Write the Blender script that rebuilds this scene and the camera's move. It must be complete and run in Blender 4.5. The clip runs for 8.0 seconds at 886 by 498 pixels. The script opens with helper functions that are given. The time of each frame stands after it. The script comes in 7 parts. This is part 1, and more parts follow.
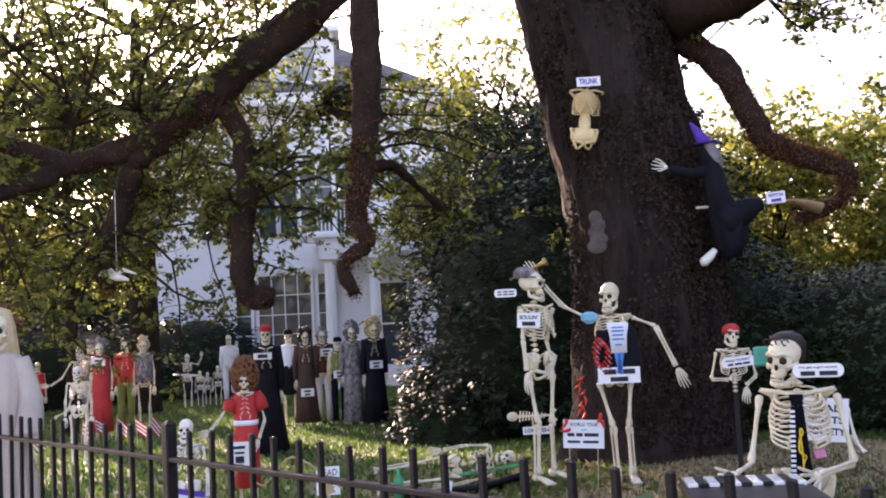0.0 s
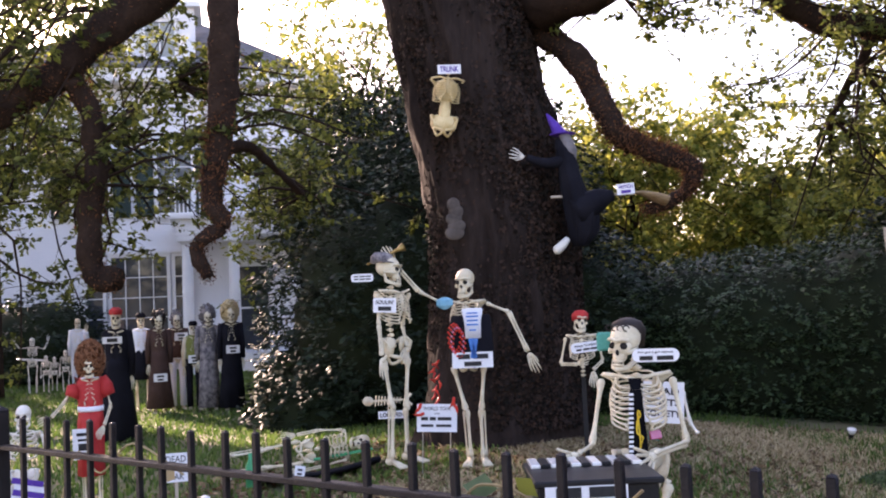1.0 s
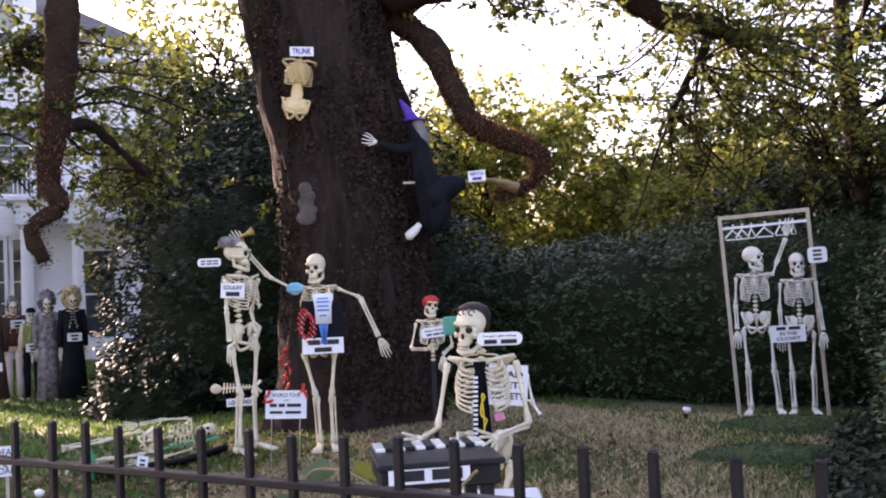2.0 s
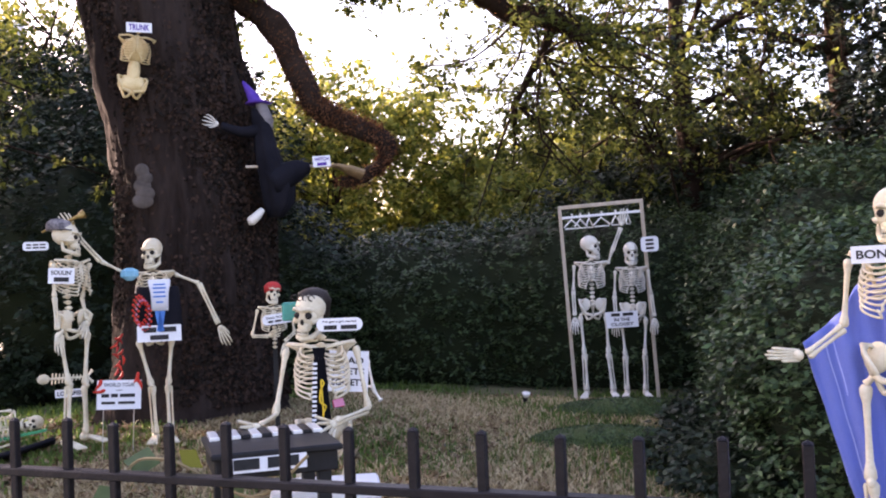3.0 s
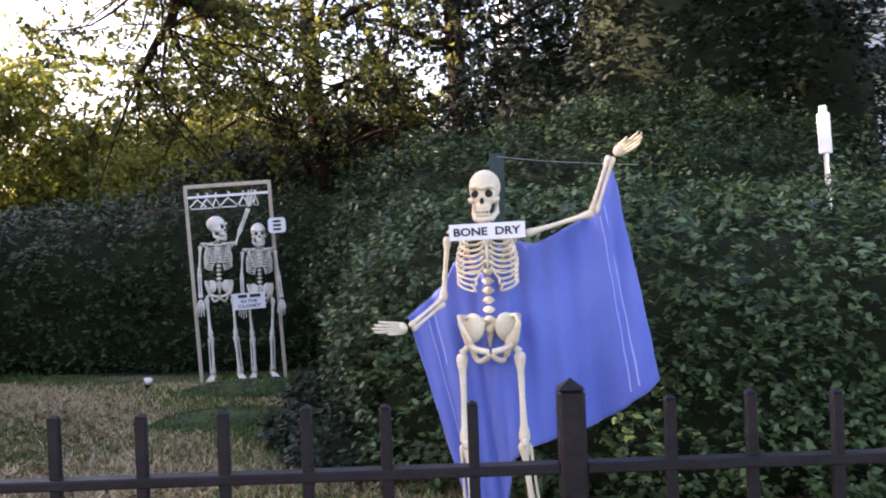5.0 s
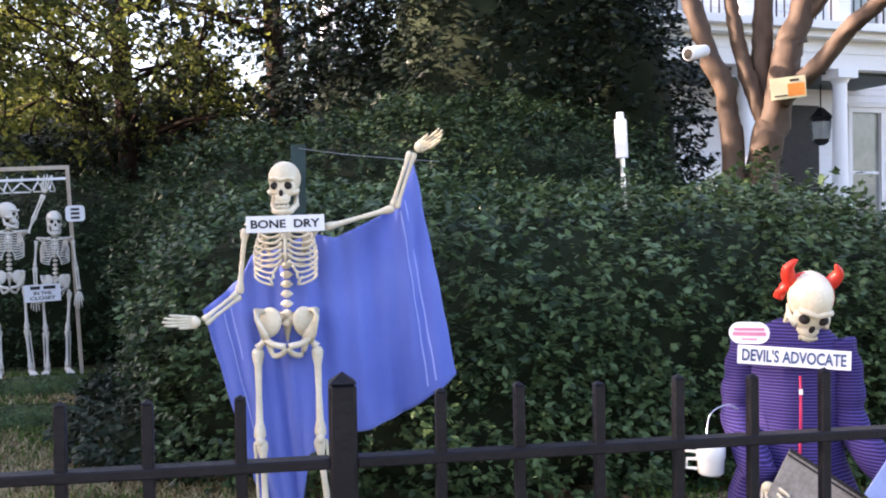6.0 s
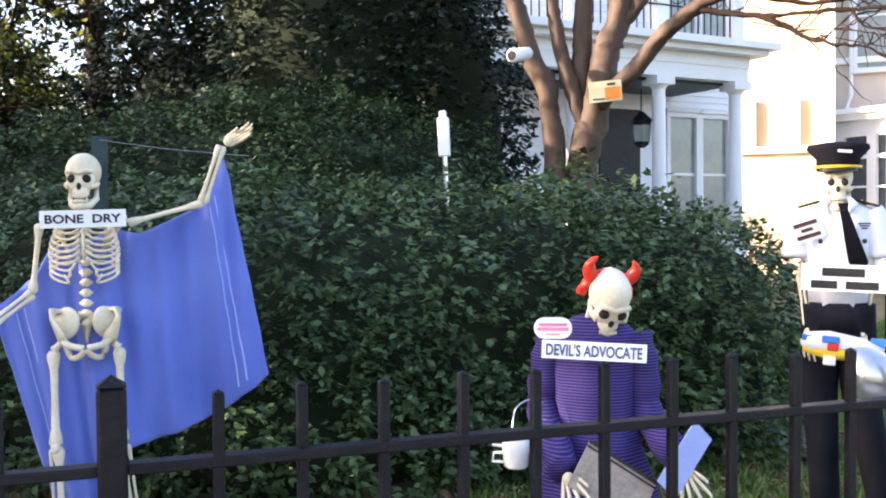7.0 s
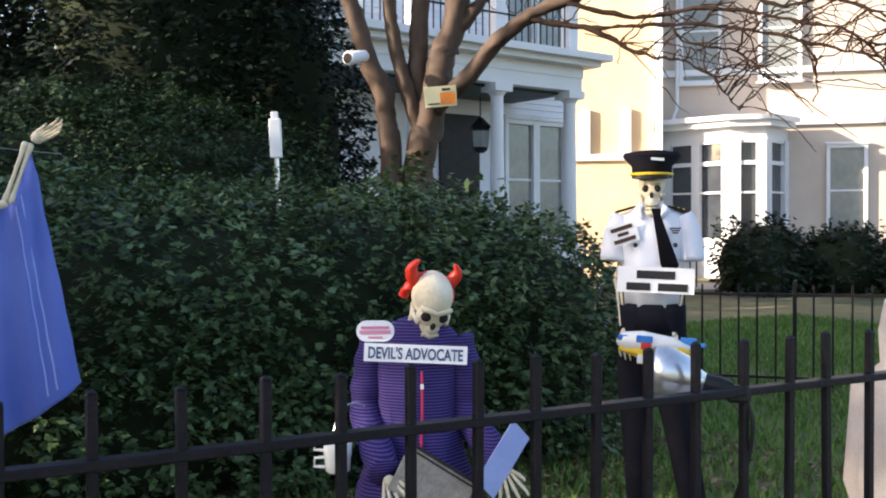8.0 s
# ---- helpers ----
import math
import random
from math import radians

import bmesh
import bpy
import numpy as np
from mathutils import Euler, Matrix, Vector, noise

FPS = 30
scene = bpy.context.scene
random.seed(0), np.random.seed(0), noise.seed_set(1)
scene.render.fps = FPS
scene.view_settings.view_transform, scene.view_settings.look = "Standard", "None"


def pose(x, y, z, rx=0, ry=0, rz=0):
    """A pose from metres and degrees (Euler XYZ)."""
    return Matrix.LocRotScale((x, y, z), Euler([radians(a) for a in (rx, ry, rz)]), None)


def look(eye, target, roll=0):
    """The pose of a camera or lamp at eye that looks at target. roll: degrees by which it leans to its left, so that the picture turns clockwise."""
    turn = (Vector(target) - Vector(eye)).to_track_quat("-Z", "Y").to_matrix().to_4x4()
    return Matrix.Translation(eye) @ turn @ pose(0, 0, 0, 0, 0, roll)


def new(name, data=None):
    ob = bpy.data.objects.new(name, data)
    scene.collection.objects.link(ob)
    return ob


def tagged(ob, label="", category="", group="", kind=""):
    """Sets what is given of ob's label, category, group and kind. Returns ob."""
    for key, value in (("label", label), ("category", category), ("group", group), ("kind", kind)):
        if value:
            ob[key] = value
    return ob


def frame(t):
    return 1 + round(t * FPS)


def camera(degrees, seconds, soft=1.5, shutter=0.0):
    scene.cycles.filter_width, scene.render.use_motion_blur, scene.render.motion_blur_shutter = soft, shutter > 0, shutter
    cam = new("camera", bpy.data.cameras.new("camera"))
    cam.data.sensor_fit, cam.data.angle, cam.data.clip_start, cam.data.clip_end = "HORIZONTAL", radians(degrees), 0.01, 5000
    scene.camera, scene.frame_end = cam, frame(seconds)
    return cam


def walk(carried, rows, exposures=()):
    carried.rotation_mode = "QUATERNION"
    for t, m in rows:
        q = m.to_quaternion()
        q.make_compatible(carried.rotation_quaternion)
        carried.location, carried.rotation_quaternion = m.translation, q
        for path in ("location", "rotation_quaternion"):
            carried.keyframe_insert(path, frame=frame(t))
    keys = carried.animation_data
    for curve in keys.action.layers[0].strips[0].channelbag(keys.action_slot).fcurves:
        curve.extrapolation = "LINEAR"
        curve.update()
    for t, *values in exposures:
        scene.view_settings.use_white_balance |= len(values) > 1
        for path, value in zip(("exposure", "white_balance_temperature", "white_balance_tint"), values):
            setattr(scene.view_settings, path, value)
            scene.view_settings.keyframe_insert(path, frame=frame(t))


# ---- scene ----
cam = camera(48.87, 8.0, soft=2.0)
PATH = [
    (0.0, -0.383, -2.038, 1.577, 46.92, 4.55, -3.05),
    (0.5, -0.364, -2.021, 1.574, 42.99, 3.94, -2.69),
    (1.0, -0.345, -2.002, 1.570, 39.01, 3.31, -2.57),
    (1.5, -0.329, -1.983, 1.565, 34.97, 2.68, -2.59),
    (1.7, -0.323, -1.975, 1.563, 33.23, 2.45, -2.60),
    (2.8, -0.297, -1.934, 1.548, 23.85, 1.33, -2.32),
    (3.0, -0.293, -1.926, 1.545, 21.89, 1.08, -2.29),
    (3.5, -0.279, -1.909, 1.537, 16.66, 0.67, -2.23),
    (4.0, -0.261, -1.893, 1.529, 11.33, 0.25, -2.17),
    (4.5, -0.236, -1.878, 1.521, 5.95, -0.21, -1.99),
    (4.7, -0.223, -1.873, 1.518, 3.97, -0.45, -2.16),
    (5.8, -0.130, -1.847, 1.506, -7.35, -1.08, -1.26),
    (6.0, -0.109, -1.844, 1.504, -9.44, -1.22, -0.93),
    (6.5, -0.052, -1.838, 1.502, -14.25, -1.39, -0.71),
    (7.0, 0.004, -1.838, 1.500, -18.82, -1.50, -0.62),
    (7.5, 0.054, -1.843, 1.499, -23.39, -1.51, -0.41),
    (8.0, 0.085, -1.858, 1.498, -27.87, -1.38, -0.29),
]
walk(cam, [(t, pose(x, y, z, 0, 0, yaw) @ pose(0, 0, 0, 90 + pitch) @ pose(0, 0, 0, 0, 0, roll)) for t, x, y, z, yaw, pitch, roll in PATH], [(0.0, 2.35, 7000, 35), (3.5, 2.47, 7000, 38), (6.5, 2.47, 6550, 25), (7.2, 2.3, 6400, 20), (8.0, 1.55, 6300, 16)])

# ---- light ----
world = bpy.data.worlds.new("world")
scene.world = world
world.use_nodes = True
SUN_AZ, SUN_EL = 285.0, 18.0   # degrees clockwise from +y, degrees above the horizon
wn = world.node_tree
sky = wn.nodes.new("ShaderNodeTexSky")
sky.sky_type = "NISHITA"
sky.sun_disc = False
sky.sun_elevation = radians(SUN_EL)
sky.sun_rotation = radians(SUN_AZ)
sky.air_density, sky.dust_density, sky.ozone_density = 1.0, 2.5, 1.0
bg = wn.nodes["Background"]
bg.inputs["Strength"].default_value = 0.15
wn.links.new(sky.outputs["Color"], bg.inputs["Color"])
sun_data = bpy.data.lights.new("sun", "SUN")
sun_data.energy, sun_data.angle, sun_data.color = 5.0, radians(0.6), (1.0, 0.86, 0.66)
sun = new("sun", sun_data)
sun_dir = Vector((math.sin(radians(SUN_AZ)) * math.cos(radians(SUN_EL)), math.cos(radians(SUN_AZ)) * math.cos(radians(SUN_EL)), math.sin(radians(SUN_EL))))
sun.matrix_world = look(sun_dir * 60, (0, 0, 0))

# ---- materials ----
def mat(name, col, col2=None, rough=0.6, scale=8.0, fine=60.0, bump=0.2, metal=0.0, amount=1.0, trans=0.0, island=0.0, coat=0.0, sheen=0.0, stretch=None, objvar=0.0, spec=0.25, dist=0.01):
    """A surface of two tones mixed by large and fine noise, with bump; trans lets light through thin leaves and cloth."""
    m = bpy.data.materials.new(name)
    m.use_nodes = True
    nt = m.node_tree
    n, l = nt.nodes, nt.links
    b = n["Principled BSDF"]
    b.inputs["Roughness"].default_value, b.inputs["Metallic"].default_value = rough, metal
    b.inputs["Specular IOR Level"].default_value = spec
    if coat:
        b.inputs["Coat Weight"].default_value = coat
    if sheen:
        b.inputs["Sheen Weight"].default_value = sheen
    tc = n.new("ShaderNodeTexCoord")
    mp = n.new("ShaderNodeMapping")
    l.new(tc.outputs["Object"], mp.inputs["Vector"])
    if stretch:
        mp.inputs["Scale"].default_value = stretch
    big, small = n.new("ShaderNodeTexNoise"), n.new("ShaderNodeTexNoise")
    for t, s, d in ((big, scale, 4), (small, fine, 6)):
        t.inputs["Scale"].default_value, t.inputs["Detail"].default_value = s, d
        l.new(mp.outputs["Vector"], t.inputs["Vector"])
    mixv = n.new("ShaderNodeMath")
    mixv.operation = "MULTIPLY_ADD"
    l.new(big.outputs["Fac"], mixv.inputs[0])
    mixv.inputs[1].default_value = 0.65
    sc = n.new("ShaderNodeMath")
    sc.operation = "MULTIPLY"
    l.new(small.outputs["Fac"], sc.inputs[0])
    sc.inputs[1].default_value = 0.35
    l.new(sc.outputs[0], mixv.inputs[2])
    val = mixv.outputs[0]
    if island or objvar:
        info = n.new("ShaderNodeNewGeometry") if island else n.new("ShaderNodeObjectInfo")
        add = n.new("ShaderNodeMath")
        add.operation = "MULTIPLY_ADD"
        l.new(info.outputs["Random Per Island" if island else "Random"], add.inputs[0])
        add.inputs[1].default_value = island or objvar
        l.new(val, add.inputs[2])
        sub = n.new("ShaderNodeMath")
        sub.operation = "SUBTRACT"
        l.new(add.outputs[0], sub.inputs[0])
        sub.inputs[1].default_value = (island or objvar) / 2
        val = sub.outputs[0]
    ramp = n.new("ShaderNodeValToRGB")
    ramp.color_ramp.elements[0].position, ramp.color_ramp.elements[1].position = 0.5 - 0.22 / amount, 0.5 + 0.22 / amount
    ramp.color_ramp.elements[0].color = (*col, 1)
    ramp.color_ramp.elements[1].color = (*(col2 or [min(1, c * 1.35) for c in col]), 1)
    l.new(val, ramp.inputs["Fac"])
    l.new(ramp.outputs["Color"], b.inputs["Base Color"])
    if bump:
        bp = n.new("ShaderNodeBump")
        bp.inputs["Strength"].default_value, bp.inputs["Distance"].default_value = bump, dist
        l.new(mixv.outputs[0], bp.inputs["Height"])
        l.new(bp.outputs["Normal"], b.inputs["Normal"])
    if trans:
        tr = n.new("ShaderNodeBsdfTranslucent")
        l.new(ramp.outputs["Color"], tr.inputs["Color"])
        mx = n.new("ShaderNodeMixShader")
        mx.inputs["Fac"].default_value = trans
        l.new(b.outputs[0], mx.inputs[1])
        l.new(tr.outputs[0], mx.inputs[2])
        l.new(mx.outputs[0], n["Material Output"].inputs["Surface"])
    return m


BONE = mat("bone_plastic", (0.55, 0.46, 0.30), (0.80, 0.74, 0.58), 0.5, 9, 70, 0.15)
BONE_PALE = mat("pale_bone_plastic", (0.62, 0.58, 0.50), (0.82, 0.79, 0.72), 0.5, 9, 70, 0.15)
BONE_YELLOW = mat("yellowed_bone_plastic", (0.55, 0.40, 0.18), (0.80, 0.66, 0.38), 0.5, 9, 70, 0.15)
DARK = mat("black_hollow", (0.012, 0.01, 0.01), (0.03, 0.025, 0.02), 0.8, 20, 90, 0.1)
IRON = mat("black_iron_paint", (0.0035, 0.0035, 0.005), (0.013, 0.011, 0.013), 0.45, 14, 90, 0.6, spec=0.2)
BARK = mat("oak_bark", (0.009, 0.006, 0.005), (0.042, 0.030, 0.026), 0.95, 3.4, 24, 1.0, stretch=(1, 1, 0.28), spec=0.1, dist=0.05, amount=1.3)
BARK_LIMB = mat("limb_bark", (0.010, 0.006, 0.005), (0.045, 0.028, 0.020), 0.95, 5, 34, 1.0, spec=0.1, dist=0.03)
FERN = mat("brown_fern", (0.05, 0.020, 0.010), (0.22, 0.095, 0.042), 0.9, 4, 40, 0.0, trans=0.35, island=0.6)
MYRTLE = mat("crape_myrtle_bark", (0.026, 0.016, 0.011), (0.115, 0.076, 0.052), 0.7, 3, 18, 0.3, stretch=(1, 1, 0.3))
# dimmer copy of the hedge leaf, shade put into its colour for the hedges behind
LEAF_HEDGE_SHADE = mat("shaded_hedge_leaf", (0.014, 0.032, 0.013), (0.066, 0.108, 0.044), 0.45, 1.2, 20, 0.0, trans=0.18, island=0.7)
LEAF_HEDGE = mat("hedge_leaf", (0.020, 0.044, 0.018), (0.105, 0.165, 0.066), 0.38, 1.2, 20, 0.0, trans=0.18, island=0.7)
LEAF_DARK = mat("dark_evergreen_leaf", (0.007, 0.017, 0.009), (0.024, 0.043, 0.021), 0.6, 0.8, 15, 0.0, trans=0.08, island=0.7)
# darker copy of LEAF_DARK: the tall evergreen's shade is painted into the leaf
LEAF_EVERGREEN_SHADE = mat("shaded_evergreen_leaf", (0.004, 0.009, 0.005), (0.014, 0.026, 0.012), 0.5, 0.8, 15, 0.0, trans=0.05, island=0.8)
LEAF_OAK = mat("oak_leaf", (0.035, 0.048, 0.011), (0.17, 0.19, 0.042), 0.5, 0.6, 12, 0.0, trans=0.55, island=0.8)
# low sun's yellow glow put into the far trees' leaf colour; vine leaves share it
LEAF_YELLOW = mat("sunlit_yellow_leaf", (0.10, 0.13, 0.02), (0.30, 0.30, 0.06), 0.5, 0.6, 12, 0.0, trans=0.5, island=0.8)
# near-black filler colour: the shade deep inside bushes, put into a solid
CORE = mat("hedge_depth_shade", (0.008, 0.013, 0.006), (0.02, 0.03, 0.012), 0.95, 4, 30, 0.3)
GROUND = mat("lawn_soil", (0.065, 0.085, 0.030), (0.22, 0.185, 0.11), 0.95, 0.9, 14, 0.6)
GRASS = mat("grass_blade", (0.045, 0.10, 0.018), (0.14, 0.21, 0.05), 0.6, 0.5, 9, 0.0, trans=0.35, island=0.5)
FRESH_GRASS = mat("lush_grass_blade", (0.07, 0.15, 0.025), (0.20, 0.31, 0.07), 0.55, 0.5, 9, 0.0, trans=0.4, island=0.5)
STRAW = mat("dry_grass_blade", (0.24, 0.18, 0.085), (0.60, 0.49, 0.29), 0.7, 0.5, 9, 0.0, trans=0.3, island=0.8)
DEADLEAF = mat("fallen_leaf", (0.10, 0.055, 0.028), (0.36, 0.25, 0.15), 0.8, 2, 30, 0.0, trans=0.2, island=0.9)
PAPER = mat("white_sign_board", (0.70, 0.71, 0.74), (0.82, 0.82, 0.84), 0.5, 4, 60, 0.05)
INK = mat("black_sign_ink", (0.012, 0.012, 0.014), (0.03, 0.03, 0.03), 0.6, 20, 90, 0.0)
WHITE = mat("white_paint", (0.70, 0.71, 0.72), (0.82, 0.82, 0.83), 0.5, 1.5, 40, 0.1)
SIDING = mat("white_clapboard_paint", (0.68, 0.70, 0.74), (0.80, 0.81, 0.84), 0.55, 0.8, 30, 0.15)
GREEN_SHUT = mat("dark_green_shutter_paint", (0.012, 0.03, 0.028), (0.03, 0.055, 0.05), 0.5, 3, 40, 0.1)
GLASS = mat("window_glass", (0.03, 0.035, 0.045), (0.07, 0.08, 0.09), 0.06, 0.7, 4, 0.0, coat=0.6)
GLASS_PALE = mat("curtained_window_glass", (0.16, 0.18, 0.17), (0.34, 0.36, 0.34), 0.10, 0.9, 6, 0.0, coat=0.6)
STUCCO_Y = mat("ochre_stucco", (0.58, 0.41, 0.24), (0.72, 0.55, 0.36), 0.8, 1.2, 40, 0.2)
STUCCO_P = mat("tan_stucco", (0.52, 0.43, 0.36), (0.66, 0.57, 0.48), 0.8, 1.2, 40, 0.2)
ROOF = mat("grey_slate", (0.06, 0.06, 0.065), (0.14, 0.14, 0.15), 0.7, 3, 30, 0.3)
PAVE = mat("concrete_pavement", (0.26, 0.25, 0.23), (0.40, 0.38, 0.35), 0.85, 1.5, 60, 0.3)
BLUE_CLOTH = mat("periwinkle_towel", (0.10, 0.15, 0.52), (0.17, 0.235, 0.64), 0.9, 2.5, 220, 0.35, trans=0.12, sheen=0.3)
STRIPE = mat("pale_stripe", (0.30, 0.37, 0.76), (0.42, 0.48, 0.84), 0.9, 4, 200, 0.2)
PURPLE = mat("purple_robe_cloth", (0.028, 0.016, 0.085), (0.07, 0.04, 0.19), 0.85, 4, 120, 0.3)
PURPLE_L = mat("purple_robe_stripe", (0.10, 0.07, 0.25), (0.17, 0.12, 0.36), 0.85, 6, 120, 0.3)
RED = mat("red_cloth", (0.34, 0.018, 0.018), (0.55, 0.05, 0.045), 0.7, 6, 90, 0.2)
RED_SHINY = mat("glossy_red_vinyl", (0.50, 0.022, 0.012), (0.70, 0.06, 0.035), 0.32, 6, 60, 0.1)
BLACK_CLOTH = mat("black_cloth", (0.005, 0.005, 0.008), (0.015, 0.015, 0.021), 0.9, 5, 120, 0.3, spec=0.1)
WHITE_CLOTH = mat("white_cotton", (0.62, 0.64, 0.72), (0.80, 0.81, 0.86), 0.85, 5, 140, 0.3)
GHOST_CLOTH = mat("thin_ghost_gauze", (0.55, 0.48, 0.44), (0.78, 0.72, 0.66), 0.9, 4, 120, 0.3, trans=0.45)
BROWN_CLOTH = mat("brown_cloth", (0.035, 0.018, 0.014), (0.09, 0.05, 0.04), 0.9, 5, 90, 0.3)
GREY_CLOTH = mat("grey_patterned_cloth", (0.08, 0.075, 0.085), (0.30, 0.27, 0.27), 0.9, 14, 60, 0.3, amount=2)
GREEN_CLOTH = mat("olive_cloth", (0.10, 0.13, 0.03), (0.24, 0.26, 0.08), 0.9, 5, 90, 0.3)
HAIR_AUBURN = mat("auburn_wig", (0.09, 0.03, 0.012), (0.24, 0.10, 0.045), 0.8, 10, 90, 0.6)
HAIR_BLOND = mat("straw_blond_wig", (0.36, 0.27, 0.14), (0.62, 0.50, 0.30), 0.7, 10, 90, 0.5)
HAIR_GREY = mat("grey_wig", (0.10, 0.09, 0.095), (0.26, 0.24, 0.24), 0.8, 10, 90, 0.5)
HAIR_BLACK = mat("black_wig", (0.012, 0.009, 0.008), (0.04, 0.03, 0.025), 0.6, 10, 90, 0.5)
TRIM_RED = mat("red_piping", (0.40, 0.02, 0.07), (0.58, 0.05, 0.12), 0.7, 8, 60, 0.1)
PURPLE_HAT = mat("violet_satin", (0.05, 0.018, 0.20), (0.12, 0.05, 0.38), 0.5, 6, 60, 0.2)
STRAWBROOM = mat("broom_straw", (0.16, 0.10, 0.05), (0.34, 0.24, 0.13), 0.9, 8, 80, 0.6, stretch=(1, 6, 6))
BROWN_BOARD = mat("brown_newsprint", (0.20, 0.16, 0.12), (0.40, 0.34, 0.27), 0.8, 18, 70, 0.1)
CERAMIC = mat("white_ceramic", (0.72, 0.71, 0.66), (0.84, 0.83, 0.80), 0.2, 5, 40, 0.0, coat=0.5)
STEEL = mat("spun_aluminium", (0.55, 0.56, 0.58), (0.78, 0.79, 0.80), 0.28, 6, 60, 0.1, metal=0.9)
BLACK_PLASTIC = mat("black_plastic", (0.006, 0.006, 0.007), (0.018, 0.018, 0.02), 0.45, 10, 80, 0.15)
GREEN_STEEL = mat("dark_green_post_paint", (0.010, 0.028, 0.030), (0.028, 0.055, 0.055), 0.5, 8, 60, 0.2)
GREEN_PLASTIC = mat("green_plastic", (0.02, 0.26, 0.11), (0.06, 0.40, 0.20), 0.4, 8, 60, 0.1)
TEAL = mat("teal_felt", (0.03, 0.22, 0.18), (0.07, 0.34, 0.28), 0.8, 8, 60, 0.1)
YELLOW_P = mat("yellow_plastic", (0.62, 0.40, 0.02), (0.80, 0.56, 0.05), 0.4, 8, 60, 0.1)
ORANGE_P = mat("orange_print", (0.60, 0.16, 0.02), (0.76, 0.28, 0.06), 0.6, 8, 60, 0.1)
CREAM_P = mat("cream_print", (0.62, 0.55, 0.30), (0.74, 0.68, 0.42), 0.6, 8, 60, 0.1)
BLUE_P = mat("bright_blue_plastic", (0.03, 0.14, 0.45), (0.06, 0.24, 0.62), 0.4, 8, 60, 0.1)
PINK_P = mat("pink_print", (0.52, 0.16, 0.26), (0.62, 0.24, 0.36), 0.6, 8, 60, 0.1)
WOOD_PALE = mat("pale_bare_wood", (0.36, 0.29, 0.22), (0.56, 0.48, 0.38), 0.7, 5, 60, 0.2, stretch=(6, 6, 0.6))

# ---- building tools ----
def link(name, bm, mats, parent=None, label="", smooth=True):
    me = bpy.data.meshes.new(name)
    bm.to_mesh(me)
    bm.free()
    for m in (mats if isinstance(mats, (list, tuple)) else [mats]):
        me.materials.append(m)
    if smooth:
        me.polygons.foreach_set("use_smooth", [True] * len(me.polygons))
    ob = new(name, me)
    ob.parent = parent
    if label:
        ob["label"] = label
    return ob


def part(name, bm, material, parent, label="", smooth=False):
    return link(name, bm, material, parent, label, smooth)


def thing(name, m, label, category, group="", kind=""):
    ob = new(name)
    ob.matrix_basis = m
    return tagged(ob, label, category, group, kind)


def box(bm, c, s, m=None, mi=0, bevel=0.0):
    """A box with centre c and sizes s."""
    r = bmesh.ops.create_cube(bm, size=1.0, matrix=(m or Matrix()) @ Matrix.Translation(c) @ Matrix.Diagonal((*s, 1)))
    fs = list({f for v in r["verts"] for f in v.link_faces})
    if bevel:
        es = list({e for v in r["verts"] for e in v.link_edges})
        q = bmesh.ops.bevel(bm, geom=es, offset=bevel, segments=1, affect="EDGES")
        fs = list({f for f in q["faces"]} | {f for f in fs if f.is_valid})
        fs = list({f for v in {v for f in fs for v in f.verts} for f in v.link_faces})
    for f in fs:
        f.material_index = mi
    return fs


def tube(bm, pts, radii, segs=8, mi=0, cap=True, squash=None):
    """A tapered tube along pts with the radius of each point."""
    pts = [Vector(p) for p in pts]
    if not isinstance(radii, (list, tuple)):
        radii = [radii] * len(pts)
    rings = []
    up = Vector((0.31, 0.17, 0.94))
    for i, p in enumerate(pts):
        d = (pts[min(i + 1, len(pts) - 1)] - pts[max(i - 1, 0)])
        d = d.normalized() if d.length > 1e-9 else Vector((0, 0, 1))
        a = d.cross(up)
        if a.length < 0.2:
            a = d.cross(Vector((0.9, 0.3, 0.1)))
        a.normalize()
        b = d.cross(a)
        ring = []
        for k in range(segs):
            w = 2 * math.pi * k / segs
            ring.append(bm.verts.new(p + radii[i] * (math.cos(w) * a + math.sin(w) * b * (squash or 1.0))))
        rings.append(ring)
    for r0, r1 in zip(rings, rings[1:]):
        for k in range(segs):
            f = bm.faces.new((r0[k], r0[(k + 1) % segs], r1[(k + 1) % segs], r1[k]))
            f.material_index = mi
    if cap:
        for r in (rings[0][::-1], rings[-1]):
            f = bm.faces.new(r)
            f.material_index = mi
    return rings


def curve_pts(pts, n=6):
    """Smooth points through the given ones."""
    pts = [Vector(p) for p in pts]
    out = []
    for i in range(len(pts) - 1):
        p0, p1, p2, p3 = pts[max(i - 1, 0)], pts[i], pts[i + 1], pts[min(i + 2, len(pts) - 1)]
        for k in range(n):
            t = k / n
            out.append(0.5 * (2 * p1 + (p2 - p0) * t + (2 * p0 - 5 * p1 + 4 * p2 - p3) * t * t + (3 * p1 - p0 - 3 * p2 + p3) * t ** 3))
    out.append(pts[-1])
    return out


def ball(bm, c, r, m=None, mi=0, u=12, v=8):
    """An ellipsoid with centre c and half sizes r."""
    r = r if isinstance(r, (list, tuple)) else (r, r, r)
    q = bmesh.ops.create_uvsphere(bm, u_segments=u, v_segments=v, radius=1.0, matrix=(m or Matrix()) @ Matrix.Translation(c) @ Matrix.Diagonal((*r, 1)))
    for f in {f for x in q["verts"] for f in x.link_faces}:
        f.material_index = mi
    return q["verts"]


